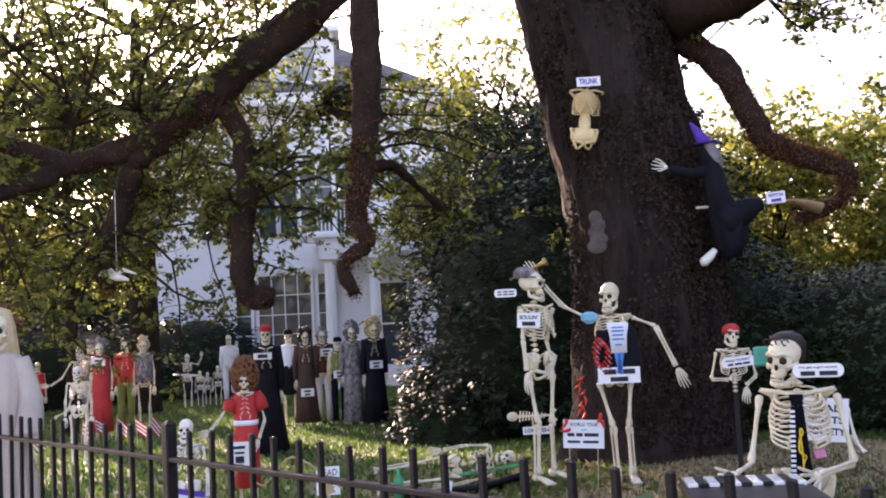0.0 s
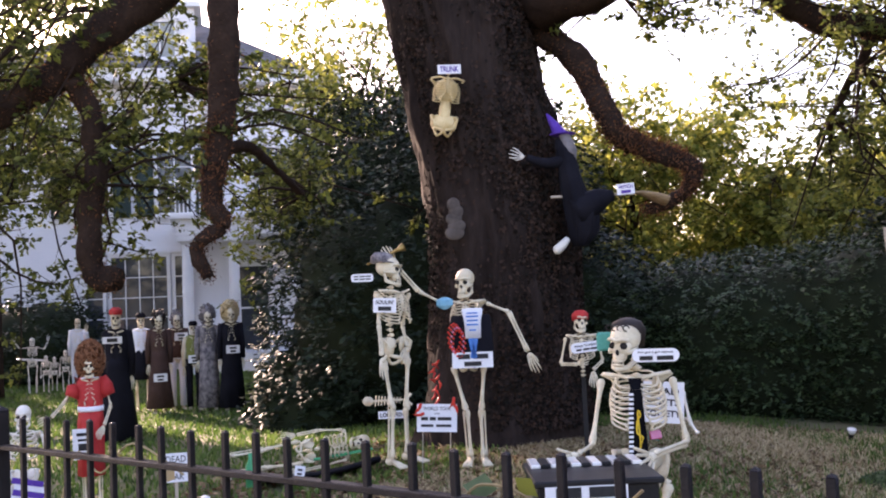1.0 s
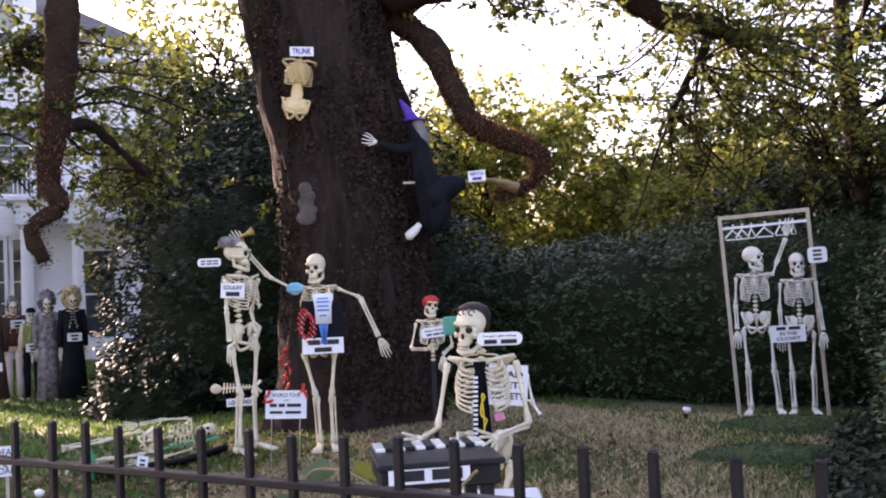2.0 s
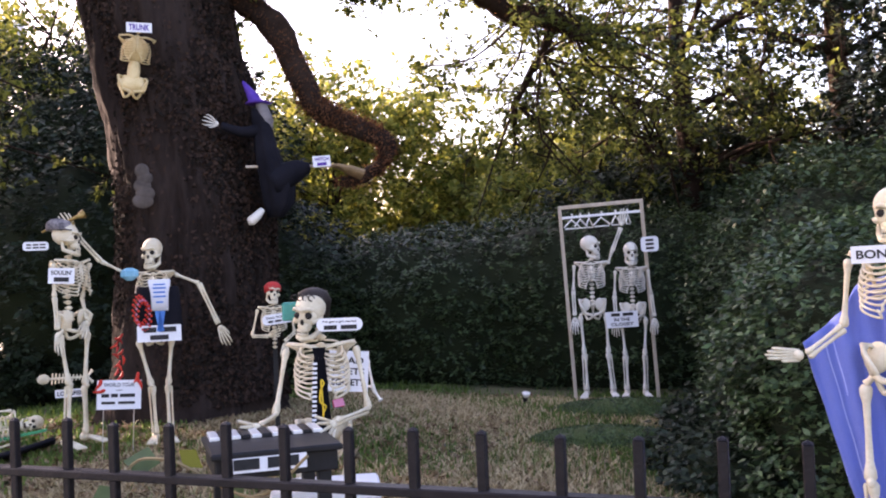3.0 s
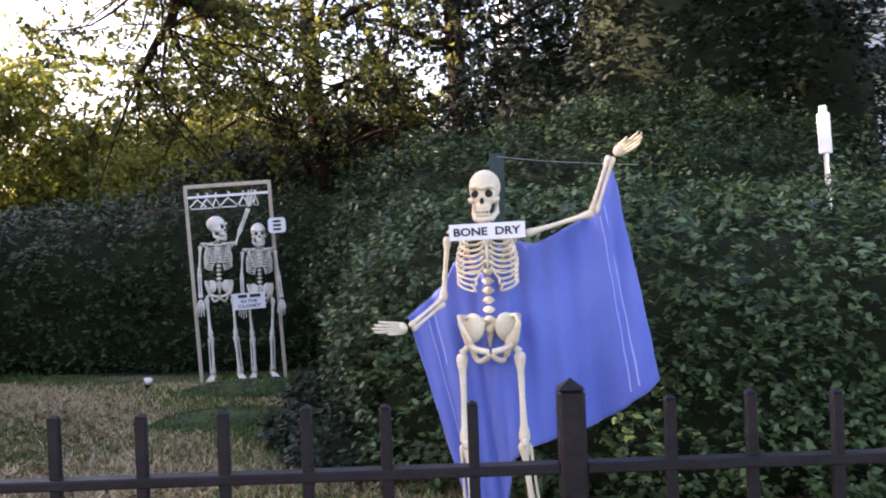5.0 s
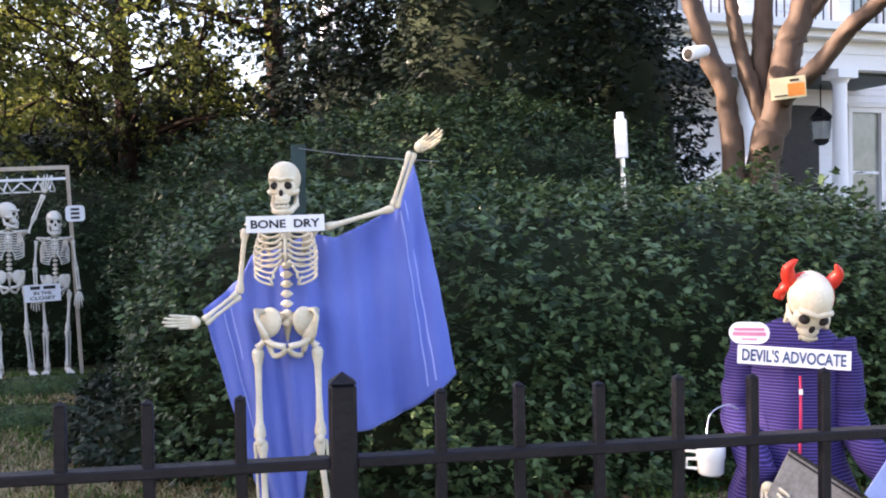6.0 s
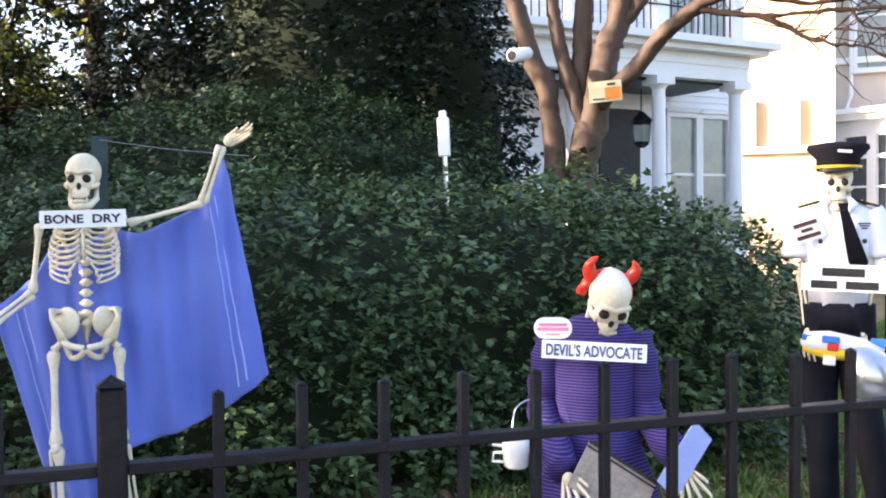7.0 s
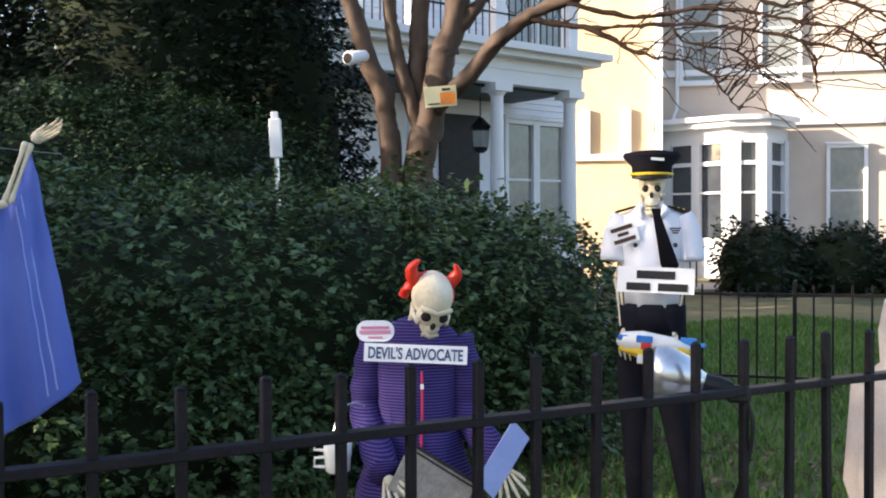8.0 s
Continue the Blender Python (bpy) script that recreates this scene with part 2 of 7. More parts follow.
def loft(bm, rings, mi=0, segs=20, cap=True, ripple=0.0, waves=7, seed=0):
    """A skin over ellipses (centre, half width, half depth), with folds that grow towards the last ring."""
    rows = []
    n = len(rings)
    for j, (c, rx, ry) in enumerate(rings):
        row = []
        for k in range(segs):
            w = 2 * math.pi * k / segs
            f = 1 + ripple * (j / max(1, n - 1)) * math.sin(waves * w + seed + 0.6 * j)
            row.append(bm.verts.new((c[0] + rx * f * math.cos(w), c[1] + ry * f * math.sin(w), c[2])))
        rows.append(row)
    for a, b in zip(rows, rows[1:]):
        for k in range(segs):
            f = bm.faces.new((a[k], a[(k + 1) % segs], b[(k + 1) % segs], b[k]))
            f.material_index = mi
    if cap:
        for r in (rows[0][::-1], rows[-1]):
            bm.faces.new(r).material_index = mi
    return rows


def raw_mesh(name, verts, faces, material, parent=None, label="", smooth=False):
    """A mesh from arrays: verts (n, 3), faces (m, 3 or 4)."""
    me = bpy.data.meshes.new(name)
    k = faces.shape[1]
    me.vertices.add(len(verts))
    me.vertices.foreach_set("co", verts.astype(np.float32).ravel())
    me.loops.add(faces.size)
    me.loops.foreach_set("vertex_index", faces.astype(np.int32).ravel())
    me.polygons.add(len(faces))
    me.polygons.foreach_set("loop_start", np.arange(0, faces.size, k, dtype=np.int32))
    if smooth:
        me.polygons.foreach_set("use_smooth", np.ones(len(faces), dtype=bool))
    me.update(calc_edges=True)
    me.materials.append(material)
    ob = new(name, me)
    ob.parent = parent
    if label:
        ob["label"] = label
    return ob


def unit(a):
    return a / np.maximum(np.linalg.norm(a, axis=1, keepdims=True), 1e-9)


def leaves(name, pts, nrm, size, material, parent, rng, wide=0.32, label="", hang=0.25, way=None):
    """A folded leaf of two halves at each point, facing roughly along nrm and pointing along way."""
    n = len(pts)
    nn = unit(nrm + rng.normal(0, 0.55 if way is None else 0.35, (n, 3)))
    ax = rng.normal(0, 1, (n, 3)) if way is None else way.copy()
    ax[:, 2] -= hang
    ax = unit(ax - (ax * nn).sum(1, keepdims=True) * nn)
    sd = np.cross(nn, ax)
    ln = size * rng.uniform(0.6, 1.25, (n, 1))
    base = pts - ax * ln * 0.5
    tip = pts + ax * ln * 0.5 - nn * ln * 0.10
    mid = pts - ax * ln * 0.05 + nn * ln * 0.06
    left = mid + sd * ln * wide - nn * ln * 0.10
    right = mid - sd * ln * wide - nn * ln * 0.10
    v = np.stack([base, left, tip, right], 1).reshape(-1, 3)
    i = np.arange(n)[:, None] * 4
    f = np.concatenate([i + np.array([[0, 2, 1]]), i + np.array([[0, 3, 2]])], 0)
    return raw_mesh(name, v, f, material, parent, label)


def sprigs(centres, ways, count, length, rng, fan=0.9):
    """Leaf points on short shoots: count leaves along each shoot, fanned out round its way. Returns points, facings and leaf ways."""
    n = len(centres)
    w = np.repeat(unit(ways), count, 0)
    c = np.repeat(centres, count, 0)
    along = rng.random((n * count, 1))
    side = rng.normal(0, 1, (n * count, 3))
    side = unit(side - (side * w).sum(1, keepdims=True) * w)
    p = c + w * length * (along - 0.3) + side * length * 0.28 * (1.1 - along)
    leaf = unit(w * (0.35 + 0.9 * along) + side * fan)
    face = unit(w * 0.55 + np.array([0, 0, 0.75]) - leaf * 0.3)
    return p, face, leaf


def lump(p, f):
    """Cheap smooth noise in -1..1 for arrays of points."""
    x, y, z = p[:, 0] * f, p[:, 1] * f, p[:, 2] * f
    return (np.sin(x + 1.7 * np.sin(y * 0.9 + 0.4)) * np.cos(y * 1.1 + 1.3 * np.sin(z)) + np.sin(z * 1.2 + x * 0.7) * np.cos(x * 0.5 - y * 0.8 + 2.0)) * 0.5


def blob_points(blobs, per_m2, rng, depth=0.14, rough=0.12, power=2.0):
    """Points on the outer skin of a union of rounded blobs ((x, y, z), (rx, ry, rz)), with outward directions."""
    P, N = [], []
    for bi, (c, r) in enumerate(blobs):
        c, r = np.array(c), np.array(r)
        area = 4 * math.pi * ((r[0] * r[1]) ** 1.6 / 3 + (r[0] * r[2]) ** 1.6 / 3 + (r[1] * r[2]) ** 1.6 / 3) ** (1 / 1.6)
        n = int(area * per_m2)
        d = unit(rng.normal(0, 1, (n, 3)))
        k = (np.abs(d) ** power).sum(1, keepdims=True) ** (-1 / power)
        s = d * k
        p = c + s * r
        sh = 1 + rough * lump(p, 2.3) + rough * 0.6 * lump(p + 7, 6.0) - depth * rng.random(n) ** 2.0 + 0.09 * np.maximum(0, lump(p + 3, 11.0)) ** 1.5 + 0.05 * (rng.random(n) > 0.95)
        p = c + s * r * sh[:, None]
        keep = p[:, 2] > 0.06
        for bj, (c2, r2) in enumerate(blobs):
            if bj != bi:
                q = np.abs((p - np.array(c2)) / np.array(r2))
                keep &= (q ** power).sum(1) > 0.72
        P.append(p[keep])
        N.append(unit(np.sign(s) * np.abs(s) ** (power - 1) / r)[keep])
    return np.concatenate(P), np.concatenate(N)


# Dark blobs under the leaf skin stand in for shade in the gaps.
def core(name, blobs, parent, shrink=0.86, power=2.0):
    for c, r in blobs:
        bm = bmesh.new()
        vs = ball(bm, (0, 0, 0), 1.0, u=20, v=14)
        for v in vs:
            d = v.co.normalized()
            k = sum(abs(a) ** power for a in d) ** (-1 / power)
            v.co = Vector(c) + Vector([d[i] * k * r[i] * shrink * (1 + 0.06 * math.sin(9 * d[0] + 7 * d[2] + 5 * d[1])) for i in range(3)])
        part(name, bm, CORE, parent, "dark filler standing in for the shade between the leaves", True)


def bush(name, label, category, blobs, per_m2, size, material, seed, power=2.0, rough=0.12, depth=0.16, kind="", shrink=0.86):
    rng = np.random.default_rng(seed)
    top = thing(name, Matrix(), label, category, kind=kind)
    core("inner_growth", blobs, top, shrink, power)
    p, n = blob_points(blobs, per_m2 / 6, rng, depth, rough, power)
    p, face, way = sprigs(p, n + rng.normal(0, 0.45, n.shape) + np.array([0, 0, 0.25]), 8, size * 2.3, rng)
    tagged(leaves("foliage", p, face, size, material, top, rng, 0.27, hang=0.1, way=way), kind="stuff")
    return top


def lettering(text, w, h, material, parent, x=0.0, z=0.0, y=-0.004, bold=0.0, name="lettering"):
    """Raised letters that fill a box w by h round (x, z), reading towards -y."""
    cu = bpy.data.curves.new("letters", "FONT")
    cu.body = text
    cu.align_x, cu.align_y = "CENTER", "CENTER"
    cu.offset = bold
    cu.resolution_u = 3
    tmp = bpy.data.objects.new("letters", cu)
    scene.collection.objects.link(tmp)
    bpy.context.view_layer.update()
    me = bpy.data.meshes.new_from_object(tmp.evaluated_get(bpy.context.evaluated_depsgraph_get()))
    bpy.data.objects.remove(tmp)
    co = np.array([v.co[:] for v in me.vertices])
    lo, hi = co.min(0), co.max(0)
    sx, sz = w / (hi[0] - lo[0]), h / (hi[1] - lo[1])
    for v in me.vertices:
        a = v.co.copy()
        v.co = (x + (a.x - (lo[0] + hi[0]) / 2) * sx, y, z + (a.y - (lo[1] + hi[1]) / 2) * sz)
    me.materials.clear()
    me.materials.append(material)
    me.name = name
    ob = new(name, me)
    ob.parent = parent
    return ob


def bars(parent, rows, material, name="printing"):
    """Plain printed bars: rows of (x, z, w, h)."""
    bm = bmesh.new()
    for x, z, w, h in rows:
        box(bm, (x, -0.0045, z), (w, 0.002, h))
    return part(name, bm, material, parent)


def board(w, h, parent, material=None, round_=0.0, bend=0.0, t=0.004, name="board"):
    """A thin sign board in the xz plane, its corners rounded, bent round z."""
    bm = bmesh.new()
    r = min(round_, h / 2 - 0.001, w / 2 - 0.001)
    out = []
    if r > 0:
        for cx, cz, a0 in ((w / 2 - r, h / 2 - r, 0), (-w / 2 + r, h / 2 - r, 90), (-w / 2 + r, -h / 2 + r, 180), (w / 2 - r, -h / 2 + r, 270)):
            for k in range(5):
                a = radians(a0 + 22.5 * k)
                out.append((cx + r * math.cos(a), cz + r * math.sin(a)))
    else:
        out = [(w / 2, h / 2), (-w / 2, h / 2), (-w / 2, -h / 2), (w / 2, -h / 2)]
    a = [bm.verts.new((x, -t / 2, z)) for x, z in out]
    b = [bm.verts.new((x, t / 2, z)) for x, z in out]
    bm.faces.new(a)
    bm.faces.new(b[::-1])
    for k in range(len(out)):
        bm.faces.new((a[k], b[k], b[(k + 1) % len(out)], a[(k + 1) % len(out)]))
    bmesh.ops.recalc_face_normals(bm, faces=bm.faces[:])
    return part(name, bm, material or PAPER, parent)


def sign(m, w, h, lines, label, round_=0.0, name="sign", material=None, ink=None, category="sign"):
    """A printed board facing -y. lines: (text or None for a bar, z, height, width)."""
    top = thing(name, m, label, category)
    board(w, h, top, material, round_)
    b = []
    for text, z, lh, lw in lines:
        if text:
            lettering(text, lw, lh, ink or INK, top, 0, z, bold=0.028)
        else:
            n = max(1, round(lw / (lh * 4.5)))
            step = lw / n
            for k in range(n):
                b.append((-lw / 2 + step * (k + 0.5), z, step * (0.86 if k % 3 else 0.7), lh))
    if b:
        bars(top, b, ink or INK)
    return top

# ---- skeleton figures ----
def skull(bm, m, s=1.0, mi=0, dark=1, fine=True):
    """A skull centred on the cranium, facing -y, about 0.2 high at s = 1."""
    m = m @ Matrix.Scale(s, 4)
    u, v = (20, 14) if fine else (12, 8)
    ball(bm, (0, 0.012, 0.018), (0.070, 0.090, 0.076), m, mi, u, v)
    ball(bm, (0, -0.045, -0.020), (0.056, 0.040, 0.050), m, mi, u, v)
    ball(bm, (0, -0.055, -0.062), (0.036, 0.032, 0.032), m, mi, 12, 8)
    tube(bm, [m @ Vector(p) for p in ((-0.055, 0.02, -0.03), (-0.062, -0.03, -0.035), (-0.045, -0.066, -0.042))], [0.008 * s, 0.010 * s, 0.012 * s], 6, mi)
    tube(bm, [m @ Vector(p) for p in ((0.055, 0.02, -0.03), (0.062, -0.03, -0.035), (0.045, -0.066, -0.042))], [0.008 * s, 0.010 * s, 0.012 * s], 6, mi)
    tube(bm, [m @ Vector(p) for p in ((-0.05, 0.012, -0.045), (-0.050, 0.0, -0.095), (-0.034, -0.055, -0.118), (0, -0.082, -0.122), (0.034, -0.055, -0.118), (0.050, 0.0, -0.095), (0.05, 0.012, -0.045))],
         [0.010 * s, 0.014 * s, 0.015 * s, 0.018 * s, 0.015 * s, 0.014 * s, 0.010 * s], 8, mi)
    tube(bm, [m @ Vector(p) for p in ((-0.05, -0.064, 0.018), (-0.026, -0.083, 0.024), (0, -0.085, 0.014), (0.026, -0.083, 0.024), (0.05, -0.064, 0.018))], 0.010 * s, 6, mi)
    for x in (-1, 1):
        ball(bm, (0.028 * x, -0.072, -0.010), (0.0195, 0.016, 0.0175), m, dark, 12, 8)
    ball(bm, (0, -0.084, -0.040), (0.010, 0.008, 0.015), m, dark, 8, 6)
    box(bm, (0, -0.078, -0.090), (0.048, 0.016, 0.012), m, dark)
    if fine:
        for k in range(7):
            a = (k - 3) * 0.0085
            for z in (-0.082, -0.100):
                box(bm, (a, -0.088 + abs(a) * 0.3, z), (0.0075, 0.008, 0.015), m, mi)


def bone(bm, a, b, r, mi=0, segs=7, knob=1.75):
    """A long bone with swollen ends."""
    a, b = Vector(a), Vector(b)
    tube(bm, [a.lerp(b, t) for t in (0, 0.04, 0.10, 0.2, 0.5, 0.8, 0.9, 0.96, 1)], [r * k for k in (knob * 0.6, knob, knob * 0.95, 1.1, 0.9, 1.1, knob * 0.95, knob, knob * 0.6)], segs, mi)


def hand(bm, wrist, way, mi=0, spread=0.5, side=1.0, curl=0.0):
    """A hand of finger bones from the wrist along way."""
    w = Vector(wrist)
    d = Vector(way).normalized()
    s = d.cross(Vector((0, -1, 0.15)))
    s = s.normalized() if s.length > 0.1 else Vector((1, 0, 0))
    n = s.cross(d)
    ball(bm, w + d * 0.035, (0.022, 0.016, 0.022), None, mi, 8, 6)
    for k in range(5):
        o = (k - 2) / 2
        p0 = w + d * 0.03 + s * 0.018 * o
        ln = (0.10, 0.135, 0.145, 0.135, 0.115)[k] * (0.75 if k == 0 else 1)
        p1 = p0 + (d + s * spread * o * 0.6) * ln * 0.5
        p2 = p1 + (d + s * spread * o * 0.5 + n * curl) * ln * 0.3
        p3 = p2 + (d * (1 - curl) + n * curl * 1.6) * ln * 0.25
        tube(bm, [p0, p1, p2, p3], [0.0065, 0.0075, 0.006, 0.004], 5, mi)


def foot(bm, ankle, way=(0, -1, 0), mi=0):
    a = Vector(ankle)
    d = Vector(way).normalized()
    s = d.cross(Vector((0, 0, 1))).normalized()
    ball(bm, a + Vector((0, 0, -0.02)) - d * 0.02, (0.03, 0.04, 0.03), None, mi, 8, 6)
    for k in range(5):
        o = (k - 2) / 2
        tube(bm, [a + Vector((0, 0, -0.015)), a + d * 0.09 + s * 0.022 * o + Vector((0, 0, -0.03)), a + d * 0.17 + s * 0.034 * o + Vector((0, 0, -0.048))], [0.017, 0.011, 0.007], 5, mi)


def torso(bm, m, mi=0, ribs=8, pelvis=True, neck=True, fine=True):
    """Spine, rib cage, shoulder girdle and pelvis of a figure 1.52 tall standing on z = 0."""
    seg = 7 if fine else 5
    n = 13 if fine else 6
    for k in range(n):
        z = 0.86 + (1.33 - 0.86) * k / (n - 1)
        y = 0.02 + 0.035 * math.sin((z - 0.86) * 7)
        ball(bm, (0, y, z), (0.021, 0.020, 0.0165 if fine else 0.035), m, mi, 8, 6)
        if fine:
            box(bm, (0, y + 0.028, z), (0.008, 0.026, 0.014), m, mi)
            box(bm, (0, y, z), (0.050, 0.012, 0.008), m, mi)
    tube(bm, [m @ Vector(p) for p in ((0, -0.080, 1.235), (0, -0.094, 1.17), (0, -0.098, 1.11))], [0.017, 0.014, 0.011], seg, mi, squash=0.5)
    for k in range(ribs):
        f = k / (ribs - 1)
        z = 1.255 - 0.175 * f
        w = 0.072 + 0.052 * math.sin(min(1, 0.25 + f) * math.pi * 0.60)
        dp = 0.082 + 0.02 * f
        for s in (-1, 1):
            end = 0.012 if f < 0.65 else 0.012 + 0.055 * (f - 0.65) / 0.35
            pts = [(0.015 * s, 0.055, z + 0.02), (w * 0.75 * s, 0.060, z + 0.012), (w * s, 0.0, z - 0.018), (w * 0.85 * s, -0.055, z - 0.042), (w * 0.42 * s, -dp - 0.008, z - 0.046 - 0.01 * f), (end * s, -dp - 0.012, z - 0.028 + 0.004 * f)]
            tube(bm, [m @ p for p in curve_pts(pts, 3 if fine else 1)], 0.0066 if fine else 0.009, 6 if fine else 4, mi, squash=0.75)
    for s in (-1, 1):
        tube(bm, [m @ p for p in curve_pts([(0.012 * s, -0.085, 1.245), (0.07 * s, -0.080, 1.262), (0.150 * s, -0.005, 1.268)], 3)], 0.0095, seg, mi)
        tube(bm, [m @ Vector(p) for p in ((0.155 * s, 0.015, 1.262), (0.10 * s, 0.065, 1.235), (0.065 * s, 0.075, 1.13))], [0.014, 0.034, 0.010], seg, mi, squash=0.3)
    if pelvis:
        for s in (-1, 1):
            tube(bm, [m @ Vector(p) for p in ((0.025 * s, 0.05, 0.875), (0.075 * s, 0.030, 0.905), (0.115 * s, -0.005, 0.915), (0.118 * s, -0.035, 0.885), (0.092 * s, -0.03, 0.825), (0.080 * s, -0.01, 0.79))], [0.018, 0.026, 0.022, 0.020, 0.026, 0.024], 10, mi, squash=0.5)
            ball(bm, (0, 0, 0), (0.054, 0.017, 0.066), m @ pose(0.072 * s, 0.008, 0.866, 8, -28 * s, 24 * s), mi, 14, 10)
            tube(bm, [m @ p for p in curve_pts([(0.085 * s, -0.02, 0.80), (0.055 * s, -0.055, 0.785), (0.006 * s, -0.065, 0.775)], 3)], 0.013, seg, mi)
            tube(bm, [m @ p for p in curve_pts([(0.078 * s, 0.0, 0.79), (0.055 * s, -0.005, 0.735), (0.02 * s, -0.045, 0.745), (0.006 * s, -0.065, 0.77)], 3)], 0.012, seg, mi)
        tube(bm, [m @ Vector(p) for p in ((0, 0.045, 0.90), (0, 0.055, 0.85), (0, 0.035, 0.785))], [0.042, 0.036, 0.010], 8, mi, squash=0.5)


STAND = dict(el=(-0.19, 0.03, 0.99), wl=(-0.19, -0.02, 0.76), hl=(0, -0.1, -1), er=(0.19, 0.03, 0.99), wr=(0.19, -0.02, 0.76), hr=(0, -0.1, -1),
             kl=(-0.095, -0.01, 0.41), al=(-0.09, 0.01, 0.06), kr=(0.095, -0.01, 0.41), ar=(0.09, 0.01, 0.06), head=(0, -0.01, 1.425), turn=(0, 0, 0))


def skeleton_into(bm, mi=0, dark=1, fine=True, legs=True, arms=True, hips=True, spread=0.5, curl=0.0, skull_scale=1.0, **pose_):
    """Adds a posed skeleton 1.52 tall, facing -y; l is the side of -x."""
    p = {**STAND, **pose_}
    torso(bm, Matrix(), mi, 9 if fine else 5, hips, True, fine)
    hx = p["head"]
    skull(bm, pose(*hx, *p["turn"]), skull_scale, mi, dark, fine)
    for k, s in (("l", -1), ("r", 1)):
        if arms:
            sh = (0.158 * s, 0.0, 1.245)
            bone(bm, sh, p["e" + k], 0.0105, mi)
            e, w = Vector(p["e" + k]), Vector(p["w" + k])
            side = (w - e).cross(Vector((0, 1, 0.2))).normalized() * 0.010
            bone(bm, e + side, w + side, 0.0078, mi, 6, 1.6)
            bone(bm, e - side, w - side, 0.0078, mi, 6, 1.6)
            hand(bm, w, p["h" + k], mi, spread, s, curl)
        if legs:
            hp = Vector((0.118 * s, 0.0, 0.765))
            bone(bm, Vector((0.085 * s, -0.005, 0.80)), hp, 0.014, mi, 7, 1.3)
            bone(bm, hp, p["k" + k], 0.0142, mi, 8, 1.8)
            kn, an = Vector(p["k" + k]), Vector(p["a" + k])
            ball(bm, kn + Vector((0, -0.022, 0)), (0.018, 0.012, 0.02), None, mi, 8, 6)
            bone(bm, kn + Vector((-0.008 * s, 0, 0)), an + Vector((-0.008 * s, 0, 0)), 0.0135, mi, 7, 1.7)
            bone(bm, kn + Vector((0.020 * s, 0.012, -0.01)), an + Vector((0.02 * s, 0.01, 0)), 0.0065, mi, 5, 1.5)
            foot(bm, an, p.get("f" + k, (0.15 * s, -1, 0)), mi)


def skeleton(m, label, material=None, scale=1.0, category="skeleton", group="", **kw):
    bm = bmesh.new()
    skeleton_into(bm, **kw)
    ob = link("skeleton", bm, [material or BONE, DARK])
    ob.matrix_basis = m @ Matrix.Scale(scale, 4)
    return tagged(ob, label, category, group)

# ---- the ground ----
def ground_z(x, y):
    """The yard's height: pavement outside the fence, a slightly raised lawn, a mound round the oak."""
    step = 1 / (1 + np.exp(np.clip(-(y + 0.05) * 30, -50, 50)))
    mound = 0.26 * np.exp(-((x + 5.3) ** 2 + (y - 4.9) ** 2) / 9.0) + 0.08 * np.exp(-((x + 2.3) ** 2 + (y - 6.3) ** 2) / 1.2)
    ripple = 0.012 * np.sin(2.1 * x + 1.3 * np.sin(1.7 * y)) * np.cos(1.9 * y)
    return step * (0.12 + mound + ripple)


gx = np.concatenate([[-900, -300, -120, -60], np.arange(-36, 24, 0.25), [26, 30, 40, 60, 120, 300, 900]])
gy = np.concatenate([[-600, -200, -60, -20, -8], np.arange(-4, -0.5, 0.5), np.arange(-0.5, 0.4, 0.08), np.arange(0.4, 14, 0.25), np.arange(14, 34, 1.0), [40, 60, 120, 300, 900]])
GX, GY = np.meshgrid(gx, gy)
gv = np.stack([GX, GY, ground_z(GX, GY)], -1).reshape(-1, 3)
nx = len(gx)
gi = (np.arange(len(gy) - 1)[:, None] * nx + np.arange(nx - 1)[None]).reshape(-1, 1)
ground = raw_mesh("ground", gv, np.concatenate([gi, gi + 1, gi + nx + 1, gi + nx], 1), GROUND, None, smooth=True)
tagged(ground, "patchy lawn of grass and bare leafy soil", "ground", kind="structure")

bm = bmesh.new()
box(bm, (0, -1.9, -0.01), (60, 3.5, 0.06))
tagged(part("pavement", bm, PAVE, None), "grey concrete pavement along the iron fence", "pavement", kind="structure")


def blades(name, n, x0, x1, y0, y1, height, material, label, seed, keep=None, lean=0.5, width=0.006):
    rng = np.random.default_rng(seed)
    x, y = rng.uniform(x0, x1, n), rng.uniform(y0, y1, n)
    ok = np.ones(n, bool) if keep is None else keep(x, y, rng)
    x, y = x[ok], y[ok]
    n = len(x)
    z = ground_z(x, y)
    a = rng.uniform(0, 2 * math.pi, n)
    h = height * rng.uniform(0.4, 1.2, n)
    d = np.stack([np.cos(a), np.sin(a), np.zeros(n)], 1)
    p = np.stack([x, y, z - 0.004], 1)
    s = np.stack([-np.sin(a), np.cos(a), np.zeros(n)], 1) * (width * rng.uniform(0.6, 1.4, n))[:, None]
    up = np.array([[0, 0, 1.0]])
    ln = (lean * rng.uniform(0.2, 1.6, n) * h)[:, None]
    midp = p + up * (h * 0.6)[:, None] + d * ln * 0.35
    tip = p + up * h[:, None] * 0.95 + d * ln
    v = np.stack([p - s, p + s, midp + s * 0.7, midp - s * 0.7, tip], 1).reshape(-1, 3)
    i = np.arange(n)[:, None] * 5
    f = np.concatenate([i + np.array([[0, 1, 2]]), i + np.array([[0, 2, 3]]), i + np.array([[3, 2, 4]])])
    ob = raw_mesh(name, v, f, material)
    return tagged(ob, label, "grass", kind="stuff")


